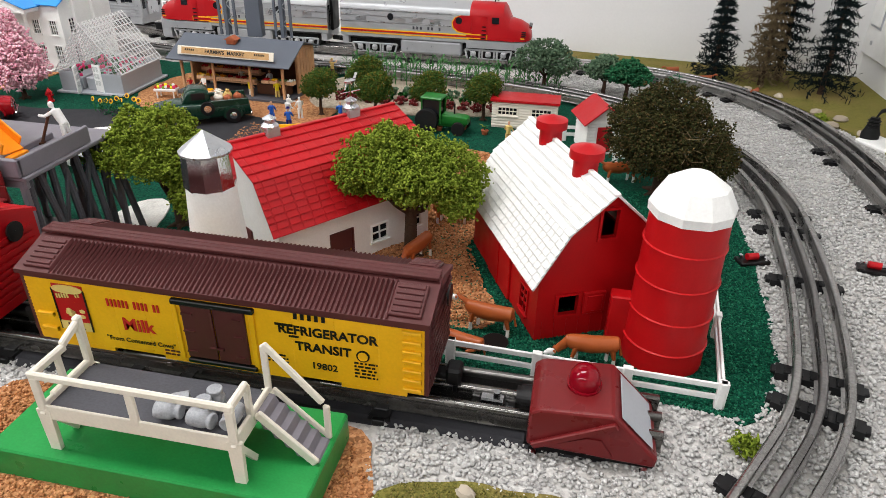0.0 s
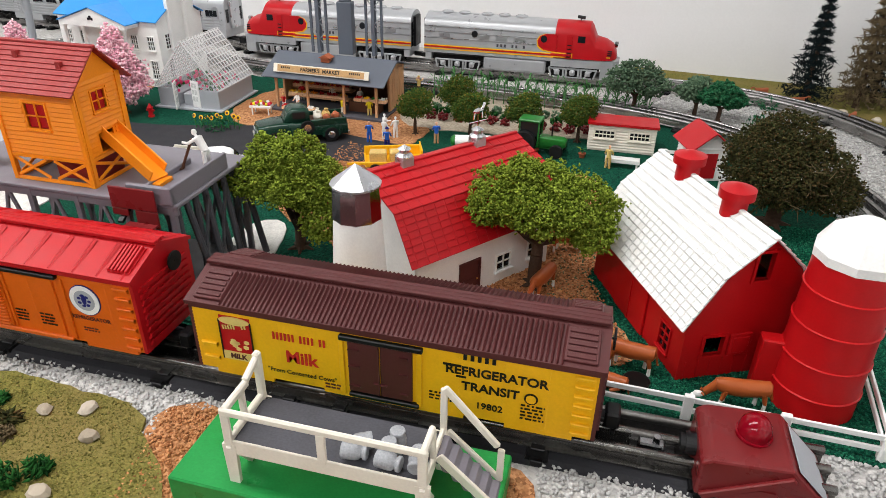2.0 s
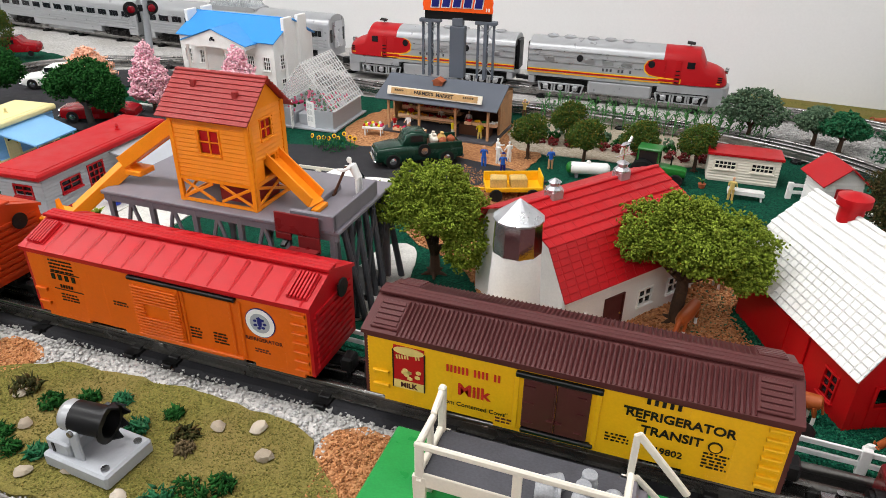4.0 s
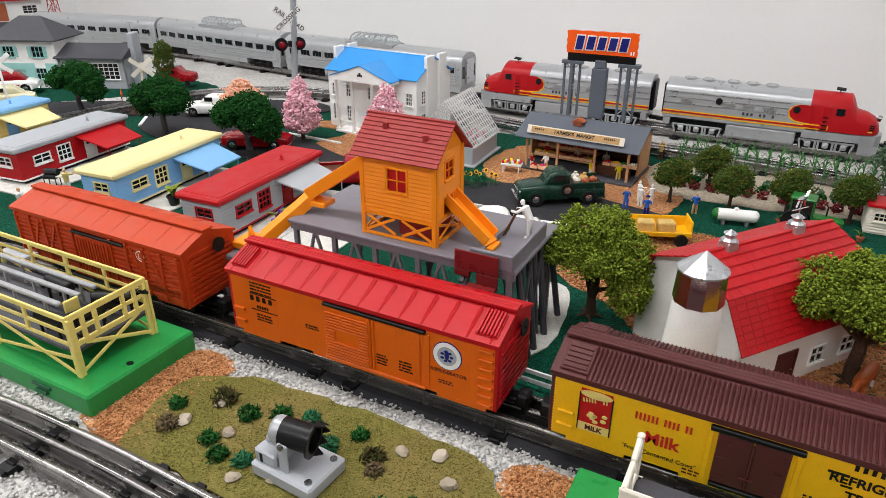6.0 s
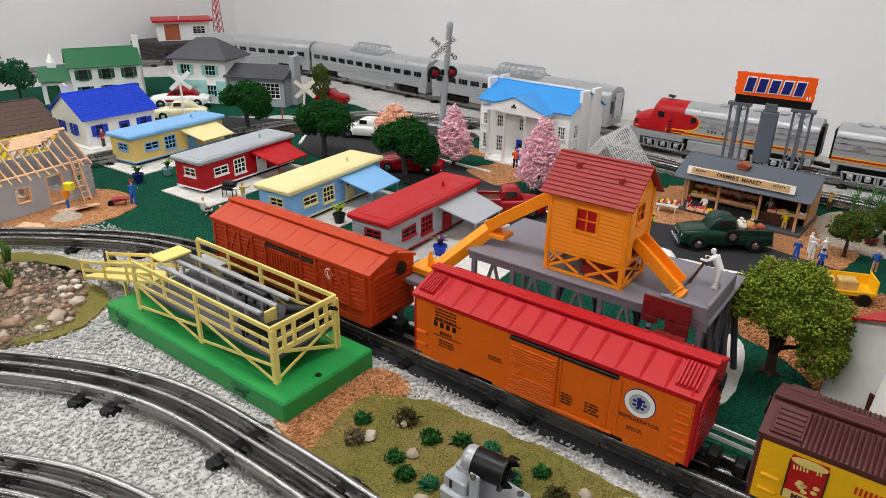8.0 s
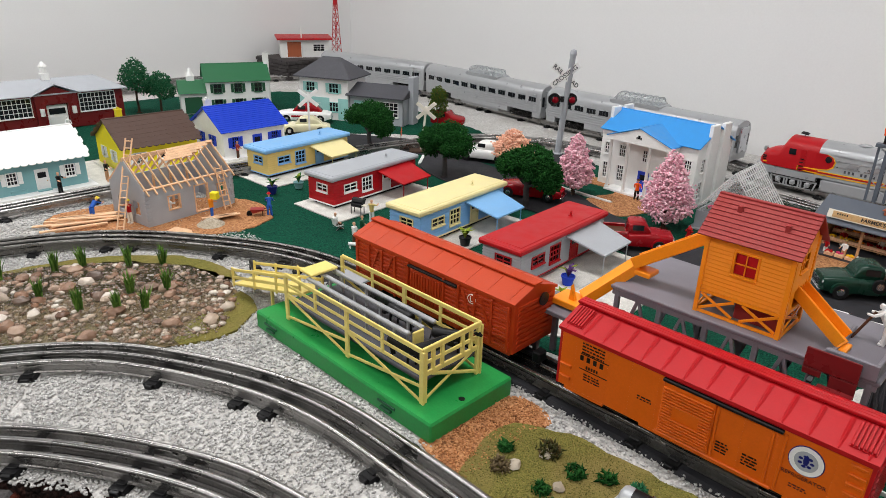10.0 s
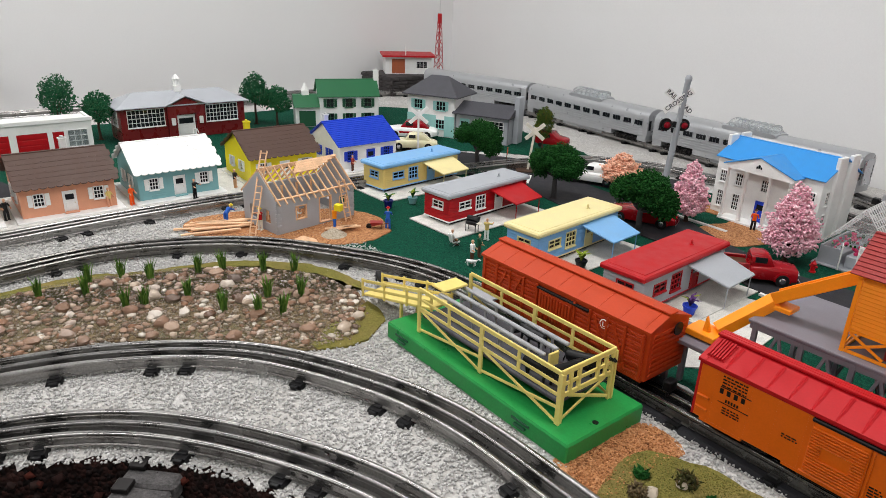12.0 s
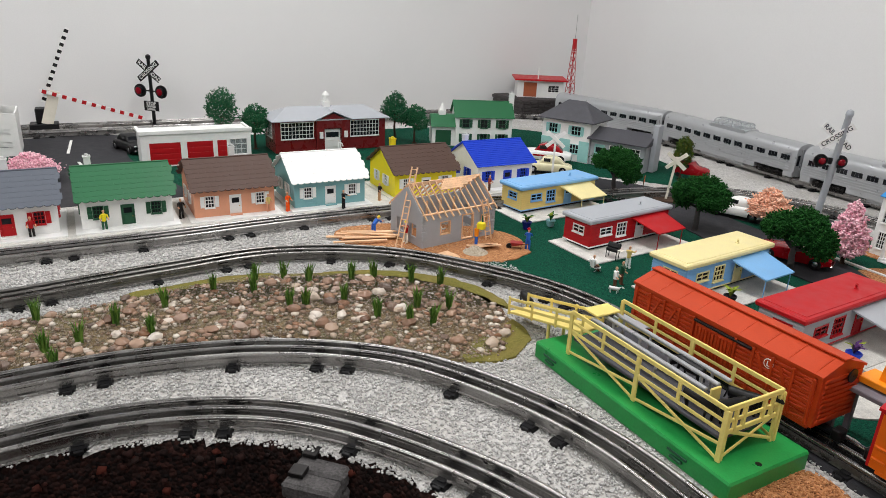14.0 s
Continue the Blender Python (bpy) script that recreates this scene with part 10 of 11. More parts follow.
fence([(-0.30, 0.396), (-0.07, 0.394), (0.106, 0.388), (0.122, 0.546), (0.125, 0.64)], "white plastic rail fence round the paddock", 0.07)
fence([(-0.40, 0.40), (-0.30, 0.396)], "white plastic rail fence beside the track", 0.07)
fence([(0.048, 0.80), (0.085, 0.795)], "short white rail fence near the shed", 0.03)
fence([(-0.015, 0.86), (0.04, 0.87)], "short white rail fence by the garage", 0.03)
fence([(-0.60, 0.70), (-0.52, 0.705)], "pale rail fence beside the road", 0.03, 0.016, "ivory")


# ---------------------------------------------------------------- small figures and animals: one plain mesh each
def figure(x, y, z, rot, shirt, trousers, label, h=0.037, bend=0.0, arms=(20, 20), hat=None, sit=False):
    g = Geo()
    k = h / 0.037
    hip = 0.008 if sit else 0.0175
    g.slot = 1
    for s in (-1, 1):
        if sit:
            g.tube((s * 0.0022, 0, hip), (s * 0.0024, -0.008, hip), 0.0021, 0.0018, 7).tube((s * 0.0024, -0.008, hip), (s * 0.0024, -0.0085, 0), 0.0018, 0.0015, 7)
        else:
            g.tube((s * 0.0022, 0, hip), (s * 0.0028, 0, 0.001), 0.0022, 0.0017, 7)
        g.box(s * 0.0028 - 0.0014, s * 0.0028 + 0.0014, -0.0035 - (0.008 if sit else 0), 0.0015 - (0.008 if sit else 0), 0, 0.0014)
    up = Vector((0, -math.sin(radians(bend)), math.cos(radians(bend))))
    a, b = Vector((0, 0, hip)), Vector((0, 0, hip)) + up * 0.012
    g.slot = 0
    g.tube(a, a + (b - a) * 0.5, 0.0034, 0.0036, 9).tube(a + (b - a) * 0.5, b, 0.0036, 0.0040, 9).ball(b - up * 0.0005, (0.0044, 0.0028, 0.0016), 9)
    for s, w in zip((-1, 1), arms):
        sh = b + Vector((s * 0.0045, 0, -0.0008))
        el = sh + Vector((s * 0.0016, -0.006 * math.sin(radians(w)), -0.006 * math.cos(radians(w))))
        hd = el + Vector((0, -0.005 * math.sin(radians(w + 35)), -0.005 * math.cos(radians(w + 35))))
        g.slot = 0
        g.tube(sh, el, 0.0014, 0.0013, 6)
        g.slot = 2
        g.tube(el, hd, 0.0012, 0.0011, 6)
    g.slot = 2
    c = b + up * 0.0035
    g.tube(b, c, 0.0012, n=6).ball(c + up * 0.0012, (0.0022, 0.0024, 0.0028), 9)
    if hat:
        g.slot = 3
        g.lathe([(0.0036, 0), (0.0036, 0.0005), (0.0022, 0.0008), (0.002, 0.0024), (0.0003, 0.0028)], 10, tuple(c + up * 0.0028))
    ob = part("figurine", g, [M[shirt], M[trousers], M["skin"] if shirt != "white" or trousers != "white" else M["white"], M[hat or "bark"]], m=pose(x, y, z, 0, 0, rot) @ Matrix.Scale(k, 4), smooth=True)
    return tagged(ob, label, "figurine", "figurines")


def cow(x, y, z, rot, mat, label, head_down=False, lying=False, L=0.044, face="white", cat="toy cow"):
    g = Geo()
    zc = 0.008 if lying else 0.0195
    ring = lambda xx, ry, rz, zz: [(xx, ry * math.cos(TAU * k / 12), zz + rz * math.sin(TAU * k / 12)) for k in range(12)]
    loft(g, [ring(-0.022, 0.0035, 0.004, zc + 0.002), ring(-0.0205, 0.006, 0.0065, zc + 0.001), ring(-0.012, 0.0066, 0.0072, zc), ring(0.0, 0.0068, 0.0078, zc - 0.0008), ring(0.011, 0.0064, 0.0074, zc), ring(0.0175, 0.0052, 0.0062, zc + 0.001), ring(0.021, 0.003, 0.0042, zc + 0.0022)])
    hd = Vector((0.0315, 0, 0.009 if head_down else zc + 0.0075))
    loft(g, [[(0.0165 + 0.003 * math.cos(a), 0.0032 * math.sin(a), zc + 0.003 + 0.0045 * math.cos(a)) for a in np.linspace(0, TAU, 10, endpoint=False)], [(hd.x - 0.004 + 0.002 * math.cos(a), 0.0024 * math.sin(a), hd.z + 0.002 + 0.0026 * math.cos(a)) for a in np.linspace(0, TAU, 10, endpoint=False)]])
    g.slot = 1
    g.ball(hd + Vector((0.0005, 0, -0.0005)), (0.0046, 0.0027, 0.0030), 9).ball(hd + Vector((0.0038, 0, -0.002)), (0.0026, 0.002, 0.002), 8)
    g.slot = 0
    for s in (-1, 1):
        g.tube(hd + Vector((-0.002, s * 0.002, 0.002)), hd + Vector((-0.003, s * 0.0052, 0.0022)), 0.0012, 0.0005, 5)
    for xx in (-0.0165, 0.0125):
        for s in (-1, 1):
            g.slot = 0
            if lying:
                g.tube((xx, s * 0.004, 0.005), (xx + 0.008, s * 0.0075, 0.002), 0.0022, 0.0014, 7)
            else:
                q = 0.0022 * s * (1 if xx > 0 else -1)
                g.tube((xx, s * 0.004, zc - 0.002), (xx + q, s * 0.0043, 0.008), 0.0025, 0.0016, 7)
                g.slot = 1
                g.tube((xx + q, s * 0.0043, 0.008), (xx + q, s * 0.0043, 0.0), 0.0015, 0.0017, 7)
    g.slot = 0
    g.tube((-0.0215, 0, zc + 0.004), (-0.0245, 0.0005, zc - 0.009), 0.0008, 0.0012, 5)
    ob = part("toy_cow", g, [M[mat], M[face]], m=pose(x, y, z, 0, 0, rot) @ Matrix.Scale(L / 0.052, 4), smooth=True)
    return tagged(ob, label, cat, "toy animals")



# ---------------------------------------------------------------- vehicles
def wheel(parent, x, y, r, hub="chrome", w=0.0045):
    s = 1 if y > 0 else -1
    t = part("wheel", Geo().lathe([(r * 0.55, -w / 2), (r * 0.92, -w / 2), (r, -w * 0.3), (r, w * 0.3), (r * 0.92, w / 2), (r * 0.55, w / 2)], 20), M["rubber"], parent, "black tyre", True, pose(x, y, r, 90))
    part("hubcap", Geo().lathe([(r * 0.58, -w * 0.42), (r * 0.58, w * 0.42)], 16).ball((0, 0, w * 0.4 * (1 if s < 0 else -1)), (r * 0.52, r * 0.52, w * 0.28), 10), M[hub], t)


def body_ring(x, w, z0, z1, cr=0.3):
    """A rounded box section."""
    P = []
    h = z1 - z0
    for sx, sz in ((1, 0), (1, 1), (-1, 1), (-1, 0)):
        c = min(w, h) * cr
        cx, cz = sx * (w - c), (z1 - c if sz else z0 + c * 0.4)
        base = {(1, 0): -90, (1, 1): 0, (-1, 1): 90, (-1, 0): 180}[(sx, sz)]
        for k in range(4):
            a = radians(base + 30 * k)
            P.append((x, cx + c * math.cos(a), cz + (c if sz else c * 0.4) * math.sin(a)))
    return P


def car(name, x, y, z, rot, mat, label, L=0.10, truck_bed=False, roof=True, category="car", group="parked vehicles", top=None):
    ob = thing(name, pose(x, y, z, 0, 0, rot), label, category, group)
    k = L / 0.10
    r = 0.0085 * k
    S = lambda *p: tuple(v * k for v in p)
    if truck_bed:
        secs = [(0.05, 0.012, 0.008, 0.018), (0.048, 0.0155, 0.006, 0.0215), (0.03, 0.0175, 0.006, 0.024), (0.018, 0.018, 0.006, 0.0245), (-0.008, 0.018, 0.006, 0.0235), (-0.009, 0.0175, 0.007, 0.021), (-0.049, 0.0175, 0.007, 0.021), (-0.05, 0.017, 0.008, 0.0205)]
        cab = [(0.020, 0.0135, 0.022, 0.025), (0.014, 0.0145, 0.022, 0.0365), (0.009, 0.0145, 0.022, 0.039), (-0.004, 0.0145, 0.022, 0.039), (-0.0085, 0.014, 0.022, 0.036)]
    else:
        secs = [(0.05, 0.013, 0.008, 0.016), (0.047, 0.0165, 0.006, 0.019), (0.03, 0.0185, 0.005, 0.0215), (0.012, 0.019, 0.005, 0.0225), (-0.02, 0.019, 0.005, 0.0225), (-0.04, 0.018, 0.006, 0.020), (-0.05, 0.0145, 0.008, 0.017)]
        cab = [(0.020, 0.013, 0.020, 0.0225), (0.010, 0.0145, 0.020, 0.033), (0.002, 0.015, 0.020, 0.0355), (-0.014, 0.015, 0.020, 0.0355), (-0.024, 0.014, 0.020, 0.031), (-0.034, 0.0125, 0.020, 0.022)]
    part("body", loft(Geo(), [body_ring(*S(*s)) for s in secs]), M[mat], ob, "rounded painted body", True)
    if roof:
        part("cab", loft(Geo(), [body_ring(*S(*s), 0.35) for s in cab]), M[top or mat], ob, "rounded cab", True)
        zc = 0.031 if truck_bed else 0.029
        for s in (-1, 1):
            part("side_window", Geo().box(*S(-0.004, 0.010), *sorted(S(s * 0.0142, s * 0.0152)), *S(zc - 0.003, zc + 0.004)), M["dark_glass"], ob)
        part("windscreen", Geo().add([S(0.0185, -0.011, 0.0255), S(0.0185, 0.011, 0.0255), S(0.0135, 0.011, 0.0345 if truck_bed else 0.0315), S(0.0135, -0.011, 0.0345 if truck_bed else 0.0315)], [(0, 1, 2, 3)]), M["dark_glass"], ob)
    else:
        part("cockpit", Geo().box(*S(-0.022, 0.008), *S(-0.0125, 0.0125), *S(0.0195, 0.0232), 0.001), M["ivory"], ob, "pale open seats")
    for xx in (0.031, -0.031):
        for s in (-1, 1):
            wheel(ob, xx * k, s * 0.0180 * k, r)
            part("fender", loft(Geo(), [[(xx * k + r * 1.25 * math.cos(a) * f, s * yy * k, r + r * 1.25 * math.sin(a) * f) for a in np.linspace(-0.2, math.pi + 0.2, 9)] for yy, f in ((0.0155, 1.0), (0.0192, 0.97), (0.0196, 0.78))]), M[mat], ob, "", True)
    for s in (-1, 1):
        part("headlight", Geo().tube(S(0.044, s * 0.0125, 0.0165), S(0.0495, s * 0.0125, 0.0165), 0.0026 * k, n=12), M["chrome"], ob)
    part("bumper", Geo().box(*S(0.0495, 0.0525), *S(-0.0165, 0.0165), *S(0.006, 0.0095), 0.0008), M["chrome"], ob, "chrome bumper")
    part("bumper", Geo().box(*S(-0.0525, -0.0495), *S(-0.0155, 0.0155), *S(0.006, 0.0095), 0.0008), M["chrome"], ob, "chrome bumper")
    for q in range(5):
        part("grille_bar", Geo().box(*S(0.0485, 0.0508), *S(-0.009, 0.009), *S(0.0098 + q * 0.0018, 0.0107 + q * 0.0018)), M["chrome"], ob)
    if truck_bed:
        part("cargo_floor", Geo().box(*S(-0.047, -0.011), *S(-0.0145, 0.0145), *S(0.0205, 0.0218)), M["dark_wood"], ob)
        for s in (-1, 1):
            part("bed_side", Geo().box(*S(-0.049, -0.0095), *sorted(S(s * 0.0145, s * 0.0175)), *S(0.019, 0.026), 0.0006), M[mat], ob)
    return ob


# ---------------------------------------------------------------- animals
cow(-0.050, 0.437, 0.0015, 172, "cow_brown", "brown and white toy cow standing by the barn")
cow(0.024, 0.415, 0.0015, 186, "cow_brown", "brown and white toy cow grazing by the fence", True)
cow(-0.066, 0.413, 0.0015, 165, "cow_brown", "brown and white toy cow lying on the grass", False, True, 0.04)
cow(-0.124, 0.519, 0.0025, 250, "cow_brown", "brown and white toy cow grazing under the tree", True)
cow(-0.111, 0.600, 0.0025, 190, "cow_brown", "white-faced toy cow in the farm yard", False, False, 0.04)
cow(0.050, 0.742, 0.0015, 200, "cow_brown", "brown and white toy horse behind the barn", False, False, 0.046, "white", "toy horse")
for x, y, r, low in ((-0.764, 0.271, 178, True), (-0.701, 0.277, 30, False), (-0.716, 0.232, 5, True), (-0.699, 0.252, 80, True)):
    cow(x, y, 0.0434, r, "black", "black toy cow in the yellow cattle pen", low, False, 0.042, "black")
cow(-1.038, 0.268, 0.0045, 165, "black", "black toy cow with white face by the ramp", True, False, 0.04, "white")
for x, y, r in ((0.198, 1.177, 20), (0.148, 1.218, 200), (0.26, 1.114, 240)):
    cow(x, y, 0.004, r, "terra", "small tan toy deer on the mossy bank", False, False, 0.027, "terra", "toy deer")
cow(-1.034, 0.423, 0.0015, 40, "white", "small white toy dog on the grass", False, False, 0.019, "white", "toy dog")

# ---------------------------------------------------------------- parked vehicles
pickup = car("pickup_truck", -0.482, 0.808, 0.0036, 214, "truck_green", "dark green vintage toy pickup with loaded bed", 0.118, True, True, "pickup truck")
for s in (-1, 1):
    part("spare_wheel", Geo().tube((-0.006, s * 0.0185, 0.0215), (-0.006, s * 0.0225, 0.0215), 0.0088, n=20), M["rubber"], pickup, "black spare tyre")
    part("spare_hub", Geo().tube((-0.006, s * 0.0205, 0.0215), (-0.006, s * 0.0232, 0.0215), 0.0046, n=16), M["chrome"], pickup, "bright wheel hub")
pm = pickup.matrix_basis
for k, (x, y, r, mat) in enumerate([(-0.022, 0.006, 0.0065, "ivory"), (-0.024, -0.007, 0.006, "ivory"), (-0.034, 0.001, 0.0065, "hay"), (-0.036, -0.010, 0.005, "terra"), (-0.033, 0.011, 0.0055, "terra"), (-0.046, 0.004, 0.0055, "terra")]):
    q = pm @ Vector((x, y, 0.0258))
    sack = mat in ("ivory", "hay")
    g = Geo().ball((0, 0, r * 0.75), (r, r * 0.85, r * 0.85), 12, 0.3, k)
    g.tube((0, 0, r * 1.3), (r * 0.15, 0, r * (2.0 if sack else 1.75)), r * 0.3, r * (0.42 if sack else 0.12), 7)
    tagged(part("sack" if sack else "pumpkin", g, M[mat], smooth=True, m=pose(*q)), "pale filled sack in the pickup bed" if sack else "orange-brown pumpkin in the pickup bed", "sack" if sack else "pumpkin", "pickup load")
car("pickup_truck", -0.768, 0.728, 0.0036, 38, "car_red", "dark red vintage toy pickup beside the trailer", 0.112, True, True, "pickup truck")
car("convertible", -1.012, 0.800, 0.0036, 203, "car_red", "glossy red toy convertible with open top", 0.115, False, False, "car")
car("toy_car", -1.232, 0.925, 0.0036, 205, "white", "white vintage toy car beside the blossom tree", 0.115, False, True, "car", "parked vehicles", "white")
car("toy_car", -1.668, 0.775, 0.0036, 232, "cream_car", "cream vintage toy sedan on the road", 0.115, False, True, "car")
bus = car("ambulance", -1.775, 0.845, 0.0036, 228, "white", "white and red vintage toy ambulance van", 0.135, False, True, "van", "parked vehicles", "car_red")
part("side_stripe", Geo().box(-0.05, 0.03, -0.0262, 0.0262, 0.0165, 0.0215, 0.0006), M["car_red"], bus, "red side stripe")
car("toy_car", -0.507, 0.655, 0.0036, 30, "white", "white toy car parked behind the coal loader", 0.105)
car("toy_van", -2.20, -0.12, 0.0032, 20, "black", "black vintage toy car in the street", 0.12)
car("toy_car", -2.27, 0.02, 0.0032, 10, "white", "white toy car near the fire station", 0.11)
rc = thing("rail_inspection_car", pose(-1.49, 1.075, 0.0175, 0, 0, 28), "small red toy inspection car on the rails", "rail car", "parked vehicles")
part("body", loft(Geo(), [body_ring(-0.04, 0.016, 0.002, 0.02), body_ring(-0.034, 0.019, 0, 0.03), body_ring(0.004, 0.019, 0, 0.032), body_ring(0.014, 0.019, 0, 0.022), body_ring(0.038, 0.017, 0, 0.018), body_ring(0.042, 0.012, 0.002, 0.014)]), M["car_red"], rc, "glossy red body", True)
for s in (-1, 1):
    part("side_window", Geo().box(-0.03, -0.002, *sorted((s * 0.0185, s * 0.0196)), 0.018, 0.026, 0.0004), M["dark_glass"], rc)
    for x in (-0.026, 0.026):
        part("wheel", Geo().tube((x, s * 0.0165, -0.0015), (x, s * 0.0195, -0.0015), 0.0055, n=14), M["dark_metal"], rc)

tr = thing("tractor", pose(-0.174, 0.858, 0.0015, 0, 0, -6), "green toy farm tractor with yellow wheels", "tractor", "farm machines")
part("bonnet", loft(Geo(), [body_ring(0.004, 0.0085, 0.011, 0.0235, 0.2), body_ring(0.034, 0.0080, 0.012, 0.0225, 0.2), body_ring(0.038, 0.0068, 0.013, 0.0205, 0.2)]), M["tractor_green"], tr, "green bonnet", True)
part("chassis", Geo().box(-0.024, 0.034, -0.005, 0.005, 0.007, 0.0125, 0.001), M["tractor_green"], tr)
part("cab_roof", Geo().box(-0.024, 0.005, -0.012, 0.012, 0.0415, 0.0450, 0.0012), M["tractor_green"], tr, "green cab roof")
for x in (-0.022, 0.003):
    for s in (-1, 1):
        part("cab_post", Geo().box(x - 0.0009, x + 0.0009, s * 0.011 - 0.0009, s * 0.011 + 0.0009, 0.012, 0.042), M["tractor_green"], tr)
part("cab_glass", Geo().box(-0.021, 0.002, -0.0105, 0.0105, 0.024, 0.0414), M["dark_glass"], tr, "dark cab windows")
part("exhaust", Geo().tube((0.018, 0.003, 0.022), (0.018, 0.003, 0.036), 0.0010, n=8), M["black"], tr)
for x, r, w in ((-0.014, 0.0155, 0.008), (0.028, 0.0088, 0.005)):
    for s in (-1, 1):
        t_ = part("wheel", Geo().lathe([(r * 0.55, -w / 2), (r * 0.94, -w / 2), (r, -w * 0.3), (r, w * 0.3), (r * 0.94, w / 2), (r * 0.55, w / 2)], 22), M["rubber"], tr, "black ribbed tyre", True, pose(x, s * 0.0145, r, 90))
        part("rim", Geo().lathe([(r * 0.57, -w * 0.35), (r * 0.57, w * 0.35)], 18), M["cab_yellow"], t_, "yellow rim")

wg = thing("farm_wagon", pose(-0.332, 0.744, 0.0022, 0, 0, 22), "yellow toy farm wagon carrying hay bales", "wagon", "farm machines")
part("deck", Geo().box(-0.034, 0.034, -0.017, 0.017, 0.011, 0.0135, 0.0006), M["cab_yellow"], wg)
for s in (-1, 1):
    part("side_board", Geo().box(-0.034, 0.034, *sorted((s * 0.0158, s * 0.0174)), 0.0135, 0.0255 if s > 0 else 0.017, 0.0005), M["cab_yellow"], wg)
part("end_board", Geo().box(0.0325, 0.0342, -0.0157, 0.0157, 0.0135, 0.030, 0.0005), M["cab_yellow"], wg)
part("end_board", Geo().box(-0.0342, -0.0325, -0.0157, 0.0157, 0.0135, 0.017, 0.0005), M["cab_yellow"], wg)
for x in (-0.022, 0.022):
    for s in (-1, 1):
        part("wheel", Geo().tube((x, s * 0.0165, 0.0075), (x, s * 0.0205, 0.0075), 0.0075, n=18), M["rubber"], wg, "black wheel")
part("drawbar", Geo().box(-0.055, -0.034, -0.0012, 0.0012, 0.008, 0.0105), M["cab_yellow"], wg)
for lx in (-0.018, 0.006):
    q = wg.matrix_basis @ Vector((lx, -0.003, 0.0139))
    g = Geo().box(-0.010, 0.010, -0.008, 0.008, 0, 0.012, 0.0012)
    for xx in (-0.004, 0.004):
        g.box(xx - 0.0004, xx + 0.0004, -0.0083, 0.0083, 0.0, 0.0124)
    tagged(part("hay_bale", g, M["hay"], m=pose(*q, 0, 0, 22 + lx * 300)), "pale straw hay bale on the yellow wagon", "hay bale", "hay bales")

tk = thing("gas_tank", pose(-0.256, 0.838, 0.0015, 0, 0, 13), "white propane tank with green ends on feet", "gas tank")
part("cylinder", Geo().tube((-0.022, 0, 0.0125), (0.022, 0, 0.0125), 0.0078, n=20), M["white"], tk, "white tank body", True)
for s in (-1, 1):
    part("end_cap", Geo().ball((s * 0.022, 0, 0.0125), (0.0065, 0.0079, 0.0079), 14), M["tractor_green"] if s < 0 else M["white"], tk, "rounded tank end", True)
    part("foot", Geo().box(s * 0.014 - 0.002, s * 0.014 + 0.002, -0.006, 0.006, 0, 0.007, 0.0004), M["grey_toy"], tk)
part("valve_dome", Geo().lathe([(0.003, 0), (0.003, 0.002), (0.002, 0.003), (0.0003, 0.0032)], 12, (0, 0, 0.0198)), M["white"], tk)

# ---------------------------------------------------------------- searchlight on the mossy scrub
sl = thing("searchlight", pose(-0.474, 0.234, 0.003, 0, 0, -4), "grey toy searchlight with a black lamp drum", "searchlight")
part("base", Geo().box(-0.027, 0.027, -0.019, 0.019, 0, 0.011, 0.0016), M["grey_light"], sl, "cast grey base")
part("motor_box", Geo().box(-0.026, -0.006, -0.015, 0.013, 0.0105, 0.021, 0.0014), M["grey_light"], sl)
part("motor_box", Geo().box(-0.0235, -0.010, -0.006, 0.010, 0.0205, 0.0262, 0.0014), M["grey_light"], sl)
part("step_block", Geo().box(-0.0285, -0.0245, -0.012, 0.012, 0.0, 0.0155, 0.001), M["grey_light"], sl)
part("vent_slot", Geo().box(-0.02, -0.018, -0.0157, -0.0148, 0.012, 0.019), M["black"], sl)
for s in (-1, 1):
    part("yoke_arm", Geo().box(-0.004, 0.004, s * 0.0128 - 0.001, s * 0.0128 + 0.001, 0.010, 0.0335, 0.0006), M["grey_light"], sl)
    part("pivot", Geo().tube((0, s * 0.0136, 0.0325), (0, s * 0.0154, 0.0325), 0.0022, n=12), M["steel"], sl)
dm = pose(0.001, 0, 0.0335, 0, 96, 14) @ Matrix.Scale(0.86, 4)
dr = part("drum", Geo().lathe([(0.0108, -0.012), (0.0118, -0.011), (0.0118, 0.014), (0.0152, 0.0145), (0.0152, 0.0162), (0.0108, 0.0163), (0.0104, 0.006), (0.0005, 0.005)], 28), M["black"], sl, "black lamp drum with flanged rim", True, dm)
part("rear_cap", Geo().lathe([(0.0116, -0.0112), (0.0116, -0.0165), (0.0098, -0.0195), (0.0055, -0.0212), (0.0005, -0.0216)], 26), M["silver_paint"], dr, "silver rear cap", True)
for k in range(5):
    a = radians(40 * k - 80)
    part("visor_tooth", Geo().prism([(-0.0042, 0.0), (0.0042, 0.0), (0.0006, 0.0065), (-0.0006, 0.0065)], -0.0007, 0.0007), M["black"], dr, m=Matrix.Rotation(a, 4, "Z") @ pose(0, 0.0142, 0.0158))
for x, y in ((0.021, -0.013), (0.021, 0.013)):
    part("screw", Geo().tube((x, y, 0.0108), (x, y, 0.0122), 0.0026, n=14), M["steel"], sl, "steel screw head")

